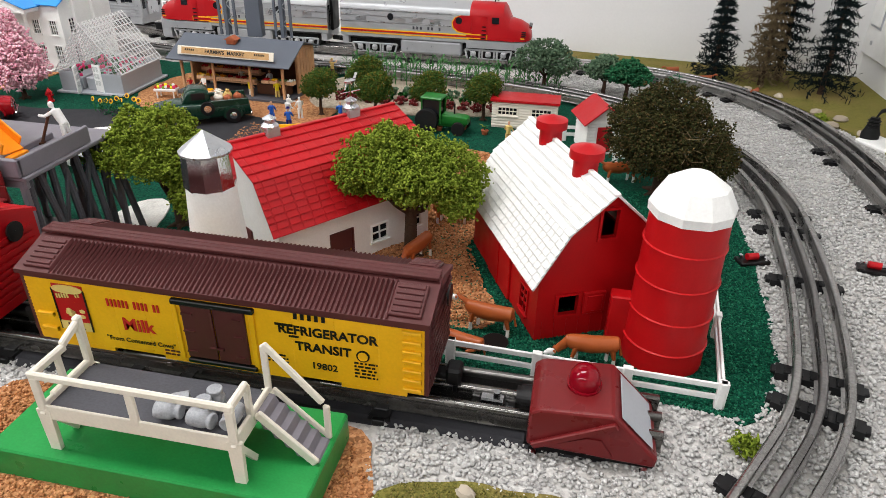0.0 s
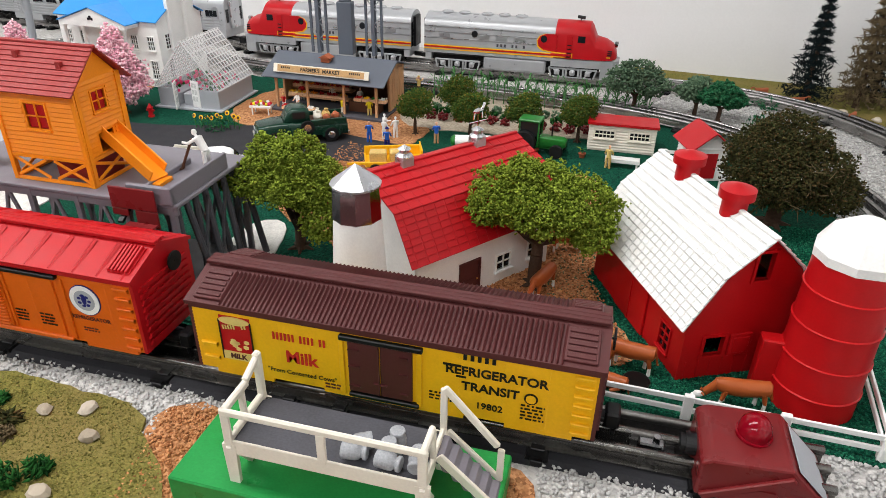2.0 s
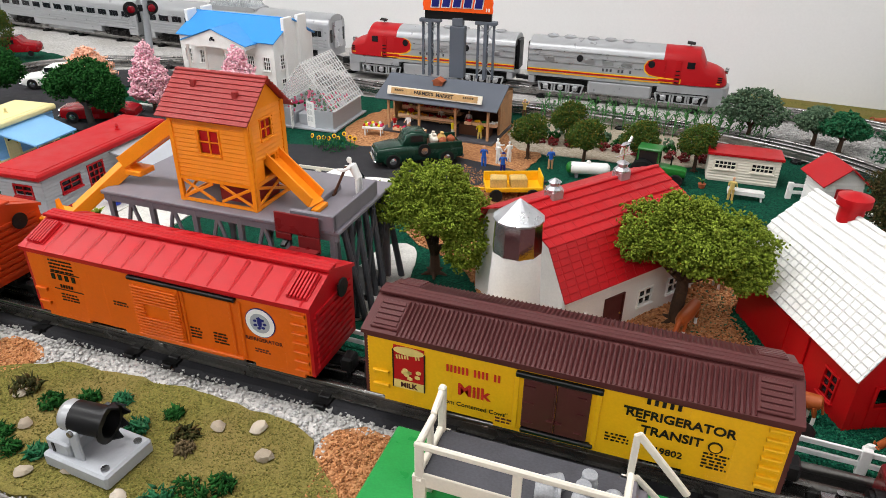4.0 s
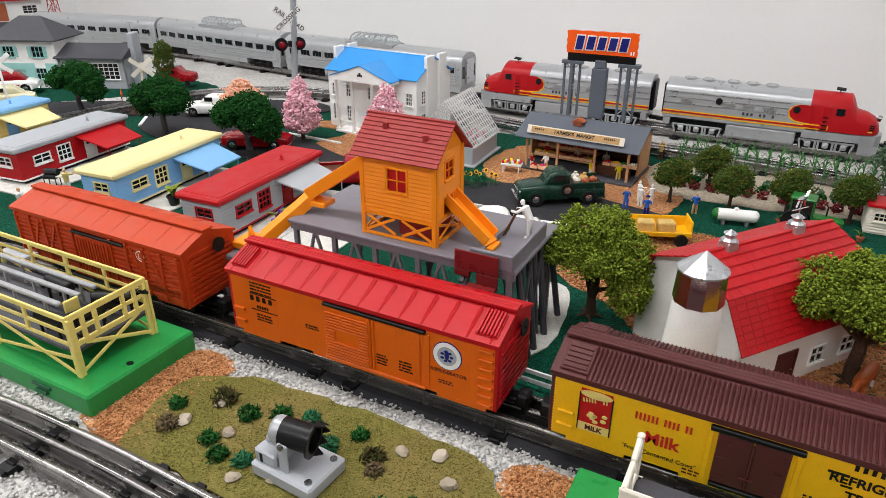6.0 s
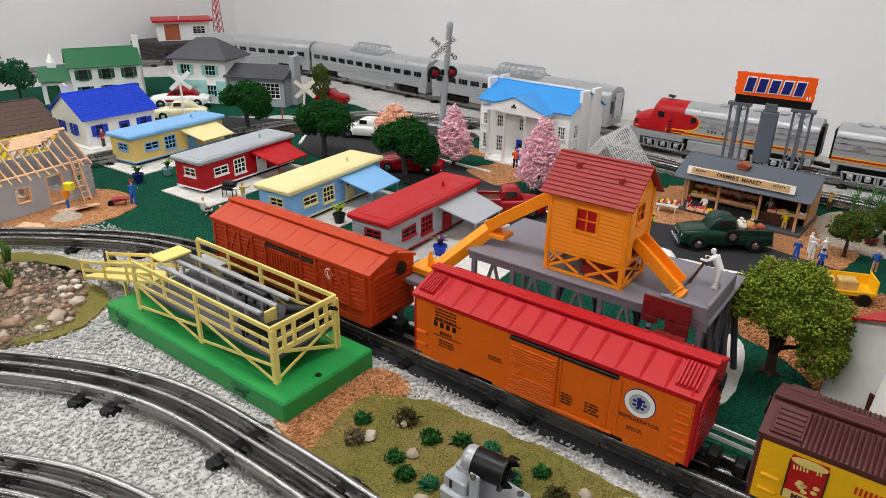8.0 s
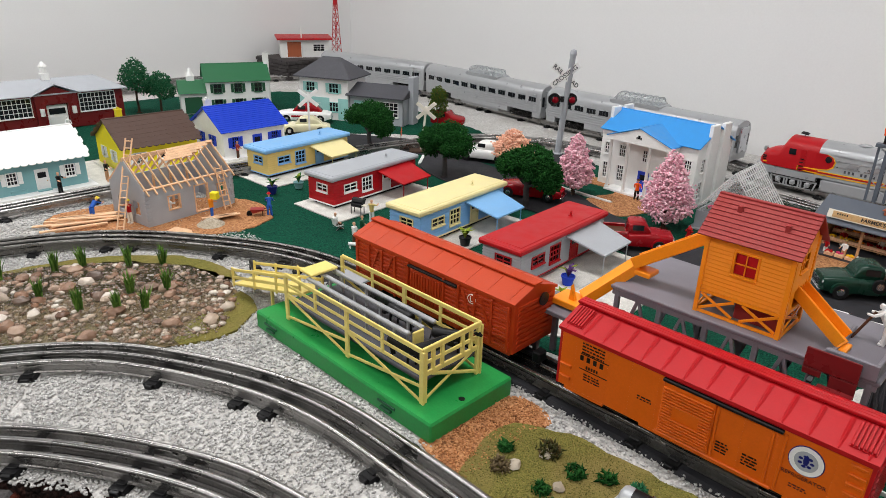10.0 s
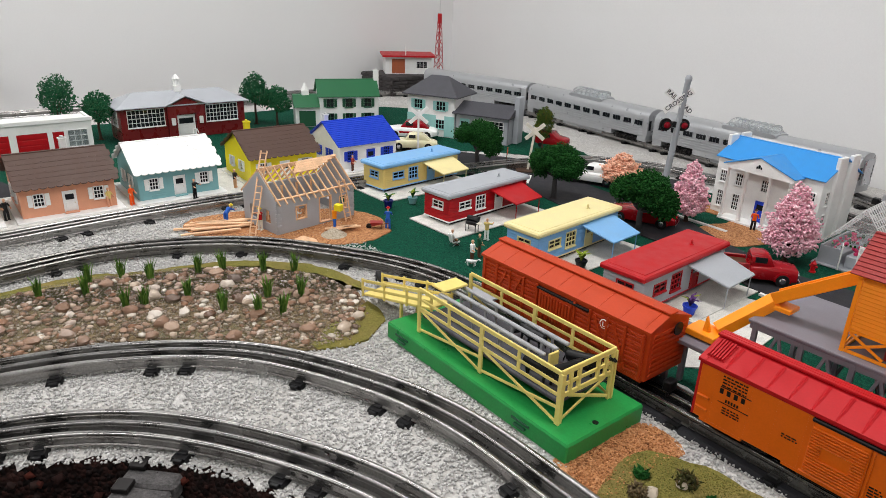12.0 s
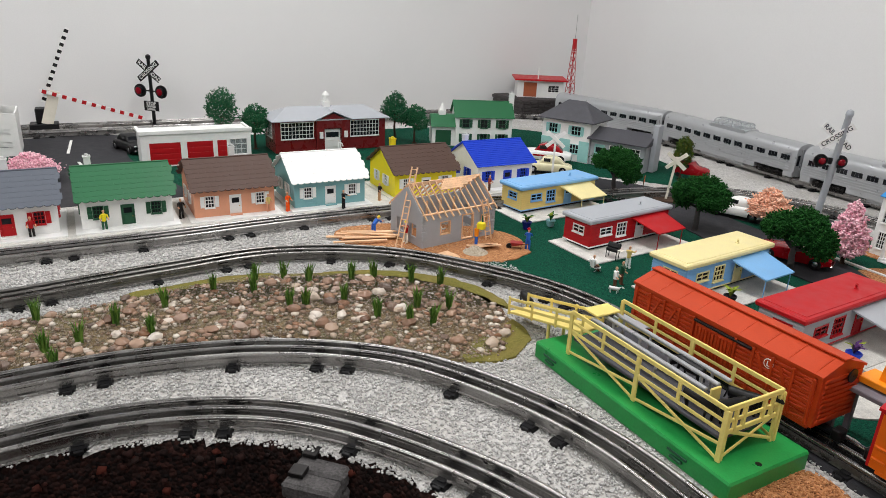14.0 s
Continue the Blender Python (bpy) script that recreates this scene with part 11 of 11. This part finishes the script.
# ---------------------------------------------------------------- figurines
FOLK = [
    (-0.392, 0.824, 0.0023, 190, "blue_cloth", "blue_cloth", "figurine in a blue dress by the market", {}),
    (-0.377, 0.841, 0.0023, 160, "white", "white", "plain white figurine by the market", {}), (-0.365, 0.853, 0.0023, 220, "white", "white", "plain white figurine by the market", {}),
    (-0.383, 0.860, 0.0023, 120, "white", "white", "plain white figurine by the market", dict(arms=(60, 20))), (-0.307, 0.850, 0.0015, 200, "blue_cloth", "wood", "figurine in blue near the citrus trees", {}),
    (-0.564, 0.923, 0.0023, 10, "red", "white", "figurine in a red top at the stall", dict(arms=(70, 40), h=0.029, hat="straw")), (-0.539, 0.918, 0.0023, -20, "white", "wood", "figurine in a white shirt at the stall", dict(hat="straw")),
    (-0.470, 0.923, 0.0023, 150, "lemon", "ivory", "figurine in a yellow top at the stall", dict(h=0.034)),
    (-0.428, 0.923, 0.0023, 200, "lemon", "straw", "figurine in a yellow suit at the stall", dict(h=0.036)), (-0.554, 0.966, 0.0023, 0, "red", "white", "stall keeper figurine behind the produce", dict(hat="straw")), (-0.504, 0.968, 0.0023, 0, "ivory", "wood", "stall keeper figurine behind the produce", dict(hat="red")), (-0.459, 0.968, 0.0023, 0, "white", "navy", "stall keeper figurine behind the produce", {}),
    (-0.082, 0.828, 0.0015, 170, "straw", "hay", "figurine in a long yellow coat", {}), (-0.361, 0.806, 0.0023, 190, "blue_cloth", "navy", "figurine in blue beside the wagon", dict(hat="navy")),
    (-0.654, 0.903, 0.0015, 200, "hay", "ivory", "figurine in tan clothes by the greenhouse", dict(arms=(80, 60))), (-0.666, 0.911, 0.0015, 150, "ivory", "hay", "figurine in pale clothes by the greenhouse", dict(h=0.033)),
    (-0.880, 0.934, 0.0026, 200, "sign_orange", "black", "figurine in an orange shirt by the mansion", dict(hat="dark_wood")),
    (-0.403, 0.478, 0.0982, -90, "white", "white", "plain white figurine shovelling on the loader deck", dict(bend=28, arms=(50, 60), h=0.037)),
    (-0.393, 1.058, 0.0024, 180, "hay", "dark_wood", "scarecrow figurine in the vegetable garden", dict(arms=(90, 90), hat="hay")),
    (-1.395, 0.196, 0.0027, 210, "blue_cloth", "blue_cloth", "bending worker figurine in blue with yellow helmet", dict(bend=55, arms=(60, 70), hat="lemon")),
    (-1.338, 0.231, 0.0027, 30, "red", "ivory", "worker figurine in a red shirt at the wall", dict(arms=(90, 100), hat="lemon")),
    (-1.275, 0.332, 0.0027, 160, "orange_toy", "blue_cloth", "worker figurine in blue carrying a yellow crate", dict(arms=(150, 40), h=0.04)),
    (-1.318, 0.285, 0.003, 150, "white", "white", "plain white worker figurine in the doorway", dict(arms=(80, 40), h=0.034)),
    (-1.232, 0.408, 0.0015, 230, "blue_cloth", "blue_cloth", "worker figurine in blue pushing a wheelbarrow", dict(bend=12, arms=(35, 35), hat="red")),
    (-1.042, 0.430, 0.0015, 120, "white", "dark_wood", "figurine in a white shirt at the barbecue", {}), (-1.055, 0.455, 0.0015, 150, "forest", "dark_wood", "figurine in a dark shirt at the barbecue", {}),
    (-1.099, 0.509, 0.0030, 200, "straw", "white", "cook figurine in an apron at the grill", dict(arms=(70, 40))), (-1.085, 0.565, 0.0030, 200, "red", "salmon", "seated figurine in a red top", dict(sit=True, h=0.034)),
    (-1.111, 0.448, 0.0030, 170, "white", "dark_wood", "seated figurine in a garden chair", dict(sit=True, h=0.036)),
    (-1.556, 0.201, 0.003, 120, "black", "black", "figurine in a black suit on the pavement", dict(arms=(40, 60))), (-1.576, 0.097, 0.003, 120, "sign_orange", "sign_orange", "figurine in an orange dress", {}),
    (-1.578, 0.061, 0.003, 120, "straw", "salmon", "figurine in a pale dress by the house", {}), (-1.583, 0.288, 0.003, 130, "dark_metal", "wood", "figurine in dark clothes by the yellow house", {}),
    (-1.563, 0.539, 0.003, 130, "red_roof", "dark_wood", "figurine in brown by the blue house", {}), (-1.598, -0.090, 0.003, 110, "black", "black", "figurine in black near the salmon house", {}),
    (-1.571, -0.215, 0.003, 100, "lemon", "forest", "figurine in yellow-green by the house", {}), (-1.572, -0.320, 0.003, 100, "red", "black", "figurine in red by the house", {}),
    (-2.020, 0.365, 0.0015, 90, "white", "white", "plain white figurine at the school door", {}),
]
for x, y, z, rot, a, b, label, kw in FOLK:
    kw = dict(kw, h=kw.get("h", 0.037) * (0.8 if x > -0.7 and y > 0.75 else 1.0))
    figure(x, y, z, rot, a, b, label, **kw)


def tool(name, g, mat, label, m, category):
    return tagged(part(name, g, M[mat], m=m), label, category)


tool("shovel", Geo().tube((0, 0, 0), (0.011, 0.004, 0.026), 0.0012, n=7).box(-0.006, 0.001, -0.003, 0.003, 0, 0.0016), "dark_wood", "dark brown shovel in the figurine's grip", pose(-0.425, 0.474, 0.0982), "shovel")
tool("crate", Geo().box(-0.006, 0.006, -0.005, 0.005, 0, 0.011, 0.0008), "lemon", "yellow crate on the worker's shoulder", pose(-1.268, 0.336, 0.036, 0, 0, 30), "crate")
wb_ = thing("wheelbarrow", pose(-1.243, 0.392, 0.0015, 0, 0, -125), "red toy wheelbarrow at the building site", "wheelbarrow")
part("tray", loft(Geo(), [[(-0.011, -0.006, 0.010), (-0.011, 0.006, 0.010), (-0.011, 0.007, 0.012), (-0.011, -0.007, 0.012)], [(0.006, -0.006, 0.006), (0.006, 0.006, 0.006), (0.010, 0.0075, 0.0125), (0.010, -0.0075, 0.0125)]]), M["red_roof"], wb_, "red tray")
part("wheel", Geo().tube((0.012, -0.0015, 0.0045), (0.012, 0.0015, 0.0045), 0.0045, n=14), M["rubber"], wb_)
for s in (-1, 1):
    part("handle", bar_between(Geo(), Vector((0.010, s * 0.003, 0.006)), Vector((-0.021, s * 0.006, 0.012)), 0.0012, 0.0012), M["dark_wood"], wb_)
    part("leg", Geo().box(-0.009, -0.0078, s * 0.005 - 0.0006, s * 0.005 + 0.0006, 0, 0.010), M["dark_wood"], wb_)
P_, R_ = crown([(0, 0, 0.0, 0.019, 0.017, 0.010)], 420, 0.0015, 77)
P_[:, 2] = np.abs(P_[:, 2])
tagged(part("sand_heap", Geo().lathe([(0.021, 0), (0.014, 0.004), (0.007, 0.0085), (0.0008, 0.0105)], 22), M["sand"], smooth=True, m=pose(-1.253, 0.318, 0.0028)), "small pile of pale sand at the building site", "sand pile")

gr = thing("barbecue_grill", pose(-1.142, 0.515, 0.003, 0, 0, 20), "black toy barbecue grill with open lid", "grill")
part("firebox", Geo().box(-0.010, 0.010, -0.006, 0.006, 0.013, 0.019, 0.0012), M["black"], gr)
part("lid", Geo().prism([(-0.006, 0), (0.006, 0), (0.0055, 0.006), (0.002, 0.009), (-0.002, 0.009), (-0.0055, 0.006)], -0.010, 0.010, "x").at(), M["black"], gr, "open black lid", m=pose(0, 0.007, 0.019, 62))
for x in (-0.009, 0.009):
    for yy in (-0.005, 0.005):
        part("leg", Geo().tube((x, yy, 0), (x, yy, 0.014), 0.0007, n=6), M["black"], gr)
part("side_shelf", Geo().box(0.010, 0.018, -0.005, 0.005, 0.0165, 0.0175), M["ivory"], gr)
for x, y, r in ((-1.111, 0.451, 170), (-1.085, 0.568, 200)):
    ch = thing("garden_chair", pose(x, y, 0.003, 0, 0, r), "small pale folding garden chair with figurine", "chair", "garden chairs")
    part("seat", Geo().box(-0.006, 0.006, -0.008, 0.004, 0.0052, 0.0062), M["white"], ch)
    part("backrest", Geo().at(pose(0, 0.0045, 0.006, -12)).box(-0.006, 0.006, -0.0004, 0.0004, 0, 0.013), M["white"], ch)
    for sx in (-1, 1):
        part("arm_frame", bar_between(bar_between(Geo(), Vector((sx * 0.0064, -0.008, 0)), Vector((sx * 0.0064, 0.005, 0.012)), 0.0007, 0.0007), Vector((sx * 0.0064, 0.005, 0)), Vector((sx * 0.0064, -0.008, 0.0095)), 0.0007, 0.0007), M["silver"], ch)

for k in range(8):
    q = random.Random(60 + k)
    g = Geo().box(-0.0058, 0.0058, -0.005, 0.005, 0, 0.0045, 0.0004)
    g.slot = 1
    for i in range(9):
        g.ball((q.uniform(-0.0045, 0.0045), q.uniform(-0.004, 0.004), 0.005 + q.uniform(0, 0.0012)), 0.0016, 6)
    x, y, z = (-0.449 + 0.0128 * k, 0.934, 0.0221) if k < 4 else (-0.556 + 0.0135 * (k - 4), 0.914, 0.0062)
    tagged(part("produce_crate", g, [M["raw_wood"], M[("red", "cab_yellow", "tractor_green", "white", "red", "pink_flower", "cab_yellow", "white")[k]]], m=pose(x, y, z)), "wooden crate of bright fruit at the stall front", "crate", "produce crates")

# ---------------------------------------------------------------- pots, hydrant, flowers, small clutter
def potted(x, y, pot, leaf, r, h, label, z=0.003, seed=0, blades=16):
    ob = thing("potted_plant", pose(x, y, z), label, "potted plant", "potted plants")
    part("pot", Geo().lathe([(r * 0.72, 0), (r, h * 0.85), (r * 1.1, h * 0.86), (r * 1.1, h), (r * 0.9, h), (r * 0.86, h * 0.9), (0.0004, h * 0.9)], 18), M[pot], ob, "", True)
    q = random.Random(seed)
    for k in range(blades):
        a = q.uniform(0, TAU)
        L, w, t = r * q.uniform(1.3, 2.3), r * 0.34, q.uniform(0.3, 0.75)
        d, s = Vector((math.cos(a), math.sin(a), 0)), Vector((-math.sin(a), math.cos(a), 0))
        b = Vector((0, 0, h * 0.9))
        p1, p2 = b + d * L * 0.5 * t + Vector((0, 0, L * 0.65)), b + d * L * t * 1.3 + Vector((0, 0, L * 0.75))
        part("leaf", Geo().add([b - s * w * 0.3, b + s * w * 0.3, p1 + s * w, p1 - s * w, p2], [(0, 1, 2, 3), (3, 2, 4)]), M[leaf if k % 4 else "leaf_light"], ob)


potted(-1.322, 0.469, "navy", "leaf_dark", 0.0085, 0.014, "dark blue pot with a leafy green plant", seed=1)
potted(-1.319, 0.521, "teal", "leaf_dark", 0.0085, 0.012, "teal pot with a leafy green plant", seed=2)
potted(-0.934, 0.547, "black", "leaf_light", 0.0085, 0.014, "black pot with a bright green plant", seed=3)
potted(-0.975, 0.50, "dark_metal", "leaf_light", 0.0075, 0.009, "dark pot with a yellow-green plant", seed=4)
potted(-0.756, 0.550, "deep_blue", "purple", 0.0085, 0.013, "blue pot with purple and yellow leaves", seed=5)
potted(-0.80, 0.502, "forest", "purple", 0.009, 0.009, "dark green pot with purple leaves", seed=6)
potted(-0.735, 0.505, "forest", "leaf_light", 0.0065, 0.008, "green pot with a yellow-green plant", seed=7)
q = random.Random(9)
for k in range(5):
    potted(-0.235 + 0.03 * k, 0.855 + 0.012 * (k % 2), "terra", "leaf_blue", 0.0045, 0.006, "small clay pot with a green shrub", 0.0015, 20 + k, 8)

hy = thing("fire_hydrant", pose(-0.731, 0.834, 0.0015), "small red toy fire hydrant on the grass", "hydrant")
part("barrel", Geo().lathe([(0.0048, 0), (0.0048, 0.002), (0.0034, 0.0022), (0.0034, 0.012), (0.0044, 0.0125), (0.0044, 0.0138), (0.0034, 0.0142), (0.002, 0.0172), (0.0008, 0.0178), (0.0008, 0.0195)], 14), M["red"], hy, "", True)
for s in (-1, 1):
    part("nozzle", Geo().tube((s * 0.003, 0, 0.0095), (s * 0.0058, 0, 0.0095), 0.0018, n=10), M["red"], hy)
for k in range(9):
    x, y = -0.640 + k * 0.0075, 0.807 + 0.0015 * k + q.uniform(-0.002, 0.002)
    h = 0.016 + q.uniform(0, 0.009)
    sf = thing("sunflower", pose(x, y, 0.0015, 0, 0, q.uniform(-30, 30)), "yellow toy sunflower on a green stem", "flower", "sunflowers")
    part("stem", Geo().tube((0, 0, 0), (0.0008, -0.001, h), 0.0006, n=5), M["tractor_green"], sf)
    part("bloom", Geo().lathe([(0.0032, 0), (0.0034, 0.0004), (0.0018, 0.0008)], 10), M["cab_yellow"], sf, "yellow petals", m=pose(0.0008, -0.001, h, 70))
    part("centre", Geo().ball((0, 0, 0.0008), (0.002, 0.002, 0.0007), 8), M["dark_wood"], sf, "brown flower centre", m=pose(0.0008, -0.001, h, 70))
    for z, s in ((0.3, 1), (0.55, -1)):
        part("leaf", Geo().add([(0, 0, h * z), (s * 0.003, 0.001, h * z + 0.0022), (s * 0.0056, 0, h * z + 0.0008), (s * 0.003, -0.001, h * z + 0.001)], [(0, 1, 2, 3)]), M["corn"], sf)
bush(-0.61, 0.806, 0.02, "leaf_blue", 201, "low dark green ground cover under the sunflowers", "ground cover")
tool("storage_box", Geo().box(-0.012, 0.012, -0.006, 0.006, 0, 0.009, 0.0008).box(-0.0126, 0.0126, -0.0066, 0.0066, 0.009, 0.0108, 0.0006), "teal", "small teal storage box on the pavement", pose(-1.585, 0.145, 0.003, 0, 0, 90), "box")
bench = thing("feed_trough", pose(-0.065, 0.838, 0.0015), "low white toy feed trough on legs", "trough")
part("tray", Geo().box(-0.021, 0.021, -0.006, 0.006, 0.006, 0.0072, 0.0003).box(-0.021, 0.021, -0.006, -0.005, 0.0072, 0.011).box(-0.021, 0.021, 0.005, 0.006, 0.0072, 0.011), M["white"], bench)
for x in (-0.018, 0.018):
    part("leg", Geo().box(x - 0.001, x + 0.001, -0.005, 0.005, 0, 0.006), M["white"], bench)
cart = thing("flower_cart", pose(-0.585, 0.892, 0.0023, 0, 0, 10), "white toy flower cart with coloured blooms", "cart")
part("tray", Geo().box(-0.016, 0.016, -0.008, 0.008, 0.010, 0.0135, 0.0006), M["white"], cart)
for x in (-0.012, 0.012):
    for s in (-1, 1):
        part("leg", Geo().box(x - 0.0008, x + 0.0008, s * 0.0065 - 0.0008, s * 0.0065 + 0.0008, 0, 0.010), M["white"], cart)
for k in range(16):
    part("bloom", Geo().ball((0, 0, 0), 0.0026, 8), M[("red", "lemon", "pink_flower", "leaf_light", "white")[k % 5]], cart, m=pose(-0.013 + (k % 8) * 0.0037, -0.004 + 0.008 * (k // 8), 0.015 + 0.001 * (k % 3)))
tagged(part("ground_disc", Geo().lathe([(0.010, 0), (0.010, 0.0012), (0.009, 0.0018), (0.0004, 0.0019)], 24), M["dark_metal"], m=pose(-0.043, 0.395 + 0.028, 0.0012)), "flat dark round plate on the grass", "plate")
patch("loader_slab", [(-0.83, 0.44), (-0.70, 0.425), (-0.66, 0.50), (-0.675, 0.64), (-0.74, 0.66), (-0.79, 0.60)], "concrete", 0.0028, "white concrete yard beside the coal loader", "pavement", 0.001, 31)
patch("loader_apron", [(-0.425, 0.44), (-0.385, 0.44), (-0.372, 0.48), (-0.378, 0.54), (-0.395, 0.58), (-0.425, 0.56)], "concrete", 0.0025, "pale concrete under the coal loader", "pavement", 0.002, 32)
sg = thing("warning_sign", pose(-1.469, 0.90, 0.001, 0, 0, 130), "small orange diamond warning sign on a post", "sign")
part("post", Geo().tube((0, 0, 0), (0, 0, 0.03), 0.0009, n=7), M["dark_wood"], sg)
part("panel", Geo().prism([(0, 0.014), (0.009, 0.0235), (0, 0.033), (-0.009, 0.0235)], -0.0016, -0.0008), M["sign_orange"], sg, "orange diamond panel")

# ---------------------------------------------------------------- track switch parts and wall fittings
for x, y, r in ((0.163, 0.589, 20), (0.265, 0.597, -10)):
    sw = thing("track_switch_lever", pose(x, y, 0.001, 0, 0, r), "small red and steel track switch lever", "switch lever", "switch levers")
    part("base", Geo().box(-0.014, 0.014, -0.007, 0.007, 0, 0.004, 0.0008), M["dark_metal"], sw)
    part("drum", Geo().tube((-0.006, 0, 0.0065), (0.004, 0, 0.0065), 0.0032, n=12), M["red"], sw, "red lever drum", True)
    part("pin", Geo().tube((0.004, 0, 0.0065), (0.012, 0.002, 0.0055), 0.0014, n=8), M["steel"], sw)
    part("terminal", Geo().tube((-0.010, 0.003, 0.004), (-0.010, 0.003, 0.0075), 0.0018, n=10), M["chrome"], sw)
    part("terminal", Geo().tube((0.010, -0.004, 0.004), (0.010, -0.004, 0.0070), 0.0018, n=10), M["chrome"], sw)
pl = thing("switch_plate", pose(RIGHT, 1.19, 0.13, 0, 0, -90), "wide white plastic electrical switch plate", "switch plate")
part("plate", Geo().box(-0.24, 0.17, -0.006, 0.0, -0.085, 0.10, 0.003), M["white"], pl, "white cover plate")
for k in range(4):
    x = -0.165 + k * 0.093
    part("rocker_frame", Geo().box(x - 0.022, x + 0.022, -0.0075, -0.005, -0.04, 0.075, 0.0012), M["grey_light"], pl)
    part("rocker", Geo().box(x - 0.0185, x + 0.0185, -0.010, -0.006, -0.0365, 0.0715, 0.0018), M["white"], pl)
    part("screw", Geo().tube((x, -0.0075, -0.063), (x, -0.005, -0.063), 0.0035, n=14), M["silver"], pl)
for k, (x, y) in enumerate(((0.372, 0.955), (0.400, 0.905), (0.425, 0.86))):
    pg = thing("power_plug", pose(x, y, -0.002, 0, 0, 20 * k), "black power plug with curved cable", "plug", "power plugs")
    part("body", loft(Geo(), [[(w * math.cos(a), w * 0.7 * math.sin(a), z) for a in np.linspace(0, TAU, 14, endpoint=False)] for z, w in ((0, 0.011), (0.016, 0.0115), (0.021, 0.009), (0.030, 0.0065), (0.036, 0.0055))]), M["rubber"], pg, "", True)
    for z in (0.023, 0.027, 0.031):
        part("strain_ring", Geo().lathe([(0.0070, 0), (0.0084, 0.0008), (0.0070, 0.0016)], 14, (0, 0, z)), M["rubber"], pg)
    part("cable", sweep(Geo(), [Vector((0, 0, 0.034)), Vector((0.004, 0, 0.044)), Vector((0.014, 0.003, 0.047)), Vector((0.024, 0.008, 0.042)), Vector((0.032, 0.014, 0.02)), Vector((0.036, 0.02, 0.0))], [(0.0028 * math.cos(TAU * k / 8), 0.0028 * math.sin(TAU * k / 8)) for k in range(8)]), M["rubber"], pg, "", True)
tagged(part("power_strip", Geo().box(-0.02, 0.02, -0.07, 0.07, 0, 0.006, 0.002), M["white"], m=pose(0.405, 0.90, 0.0005, 0, 0, 28)), "white power strip lying beside the track", "power strip")
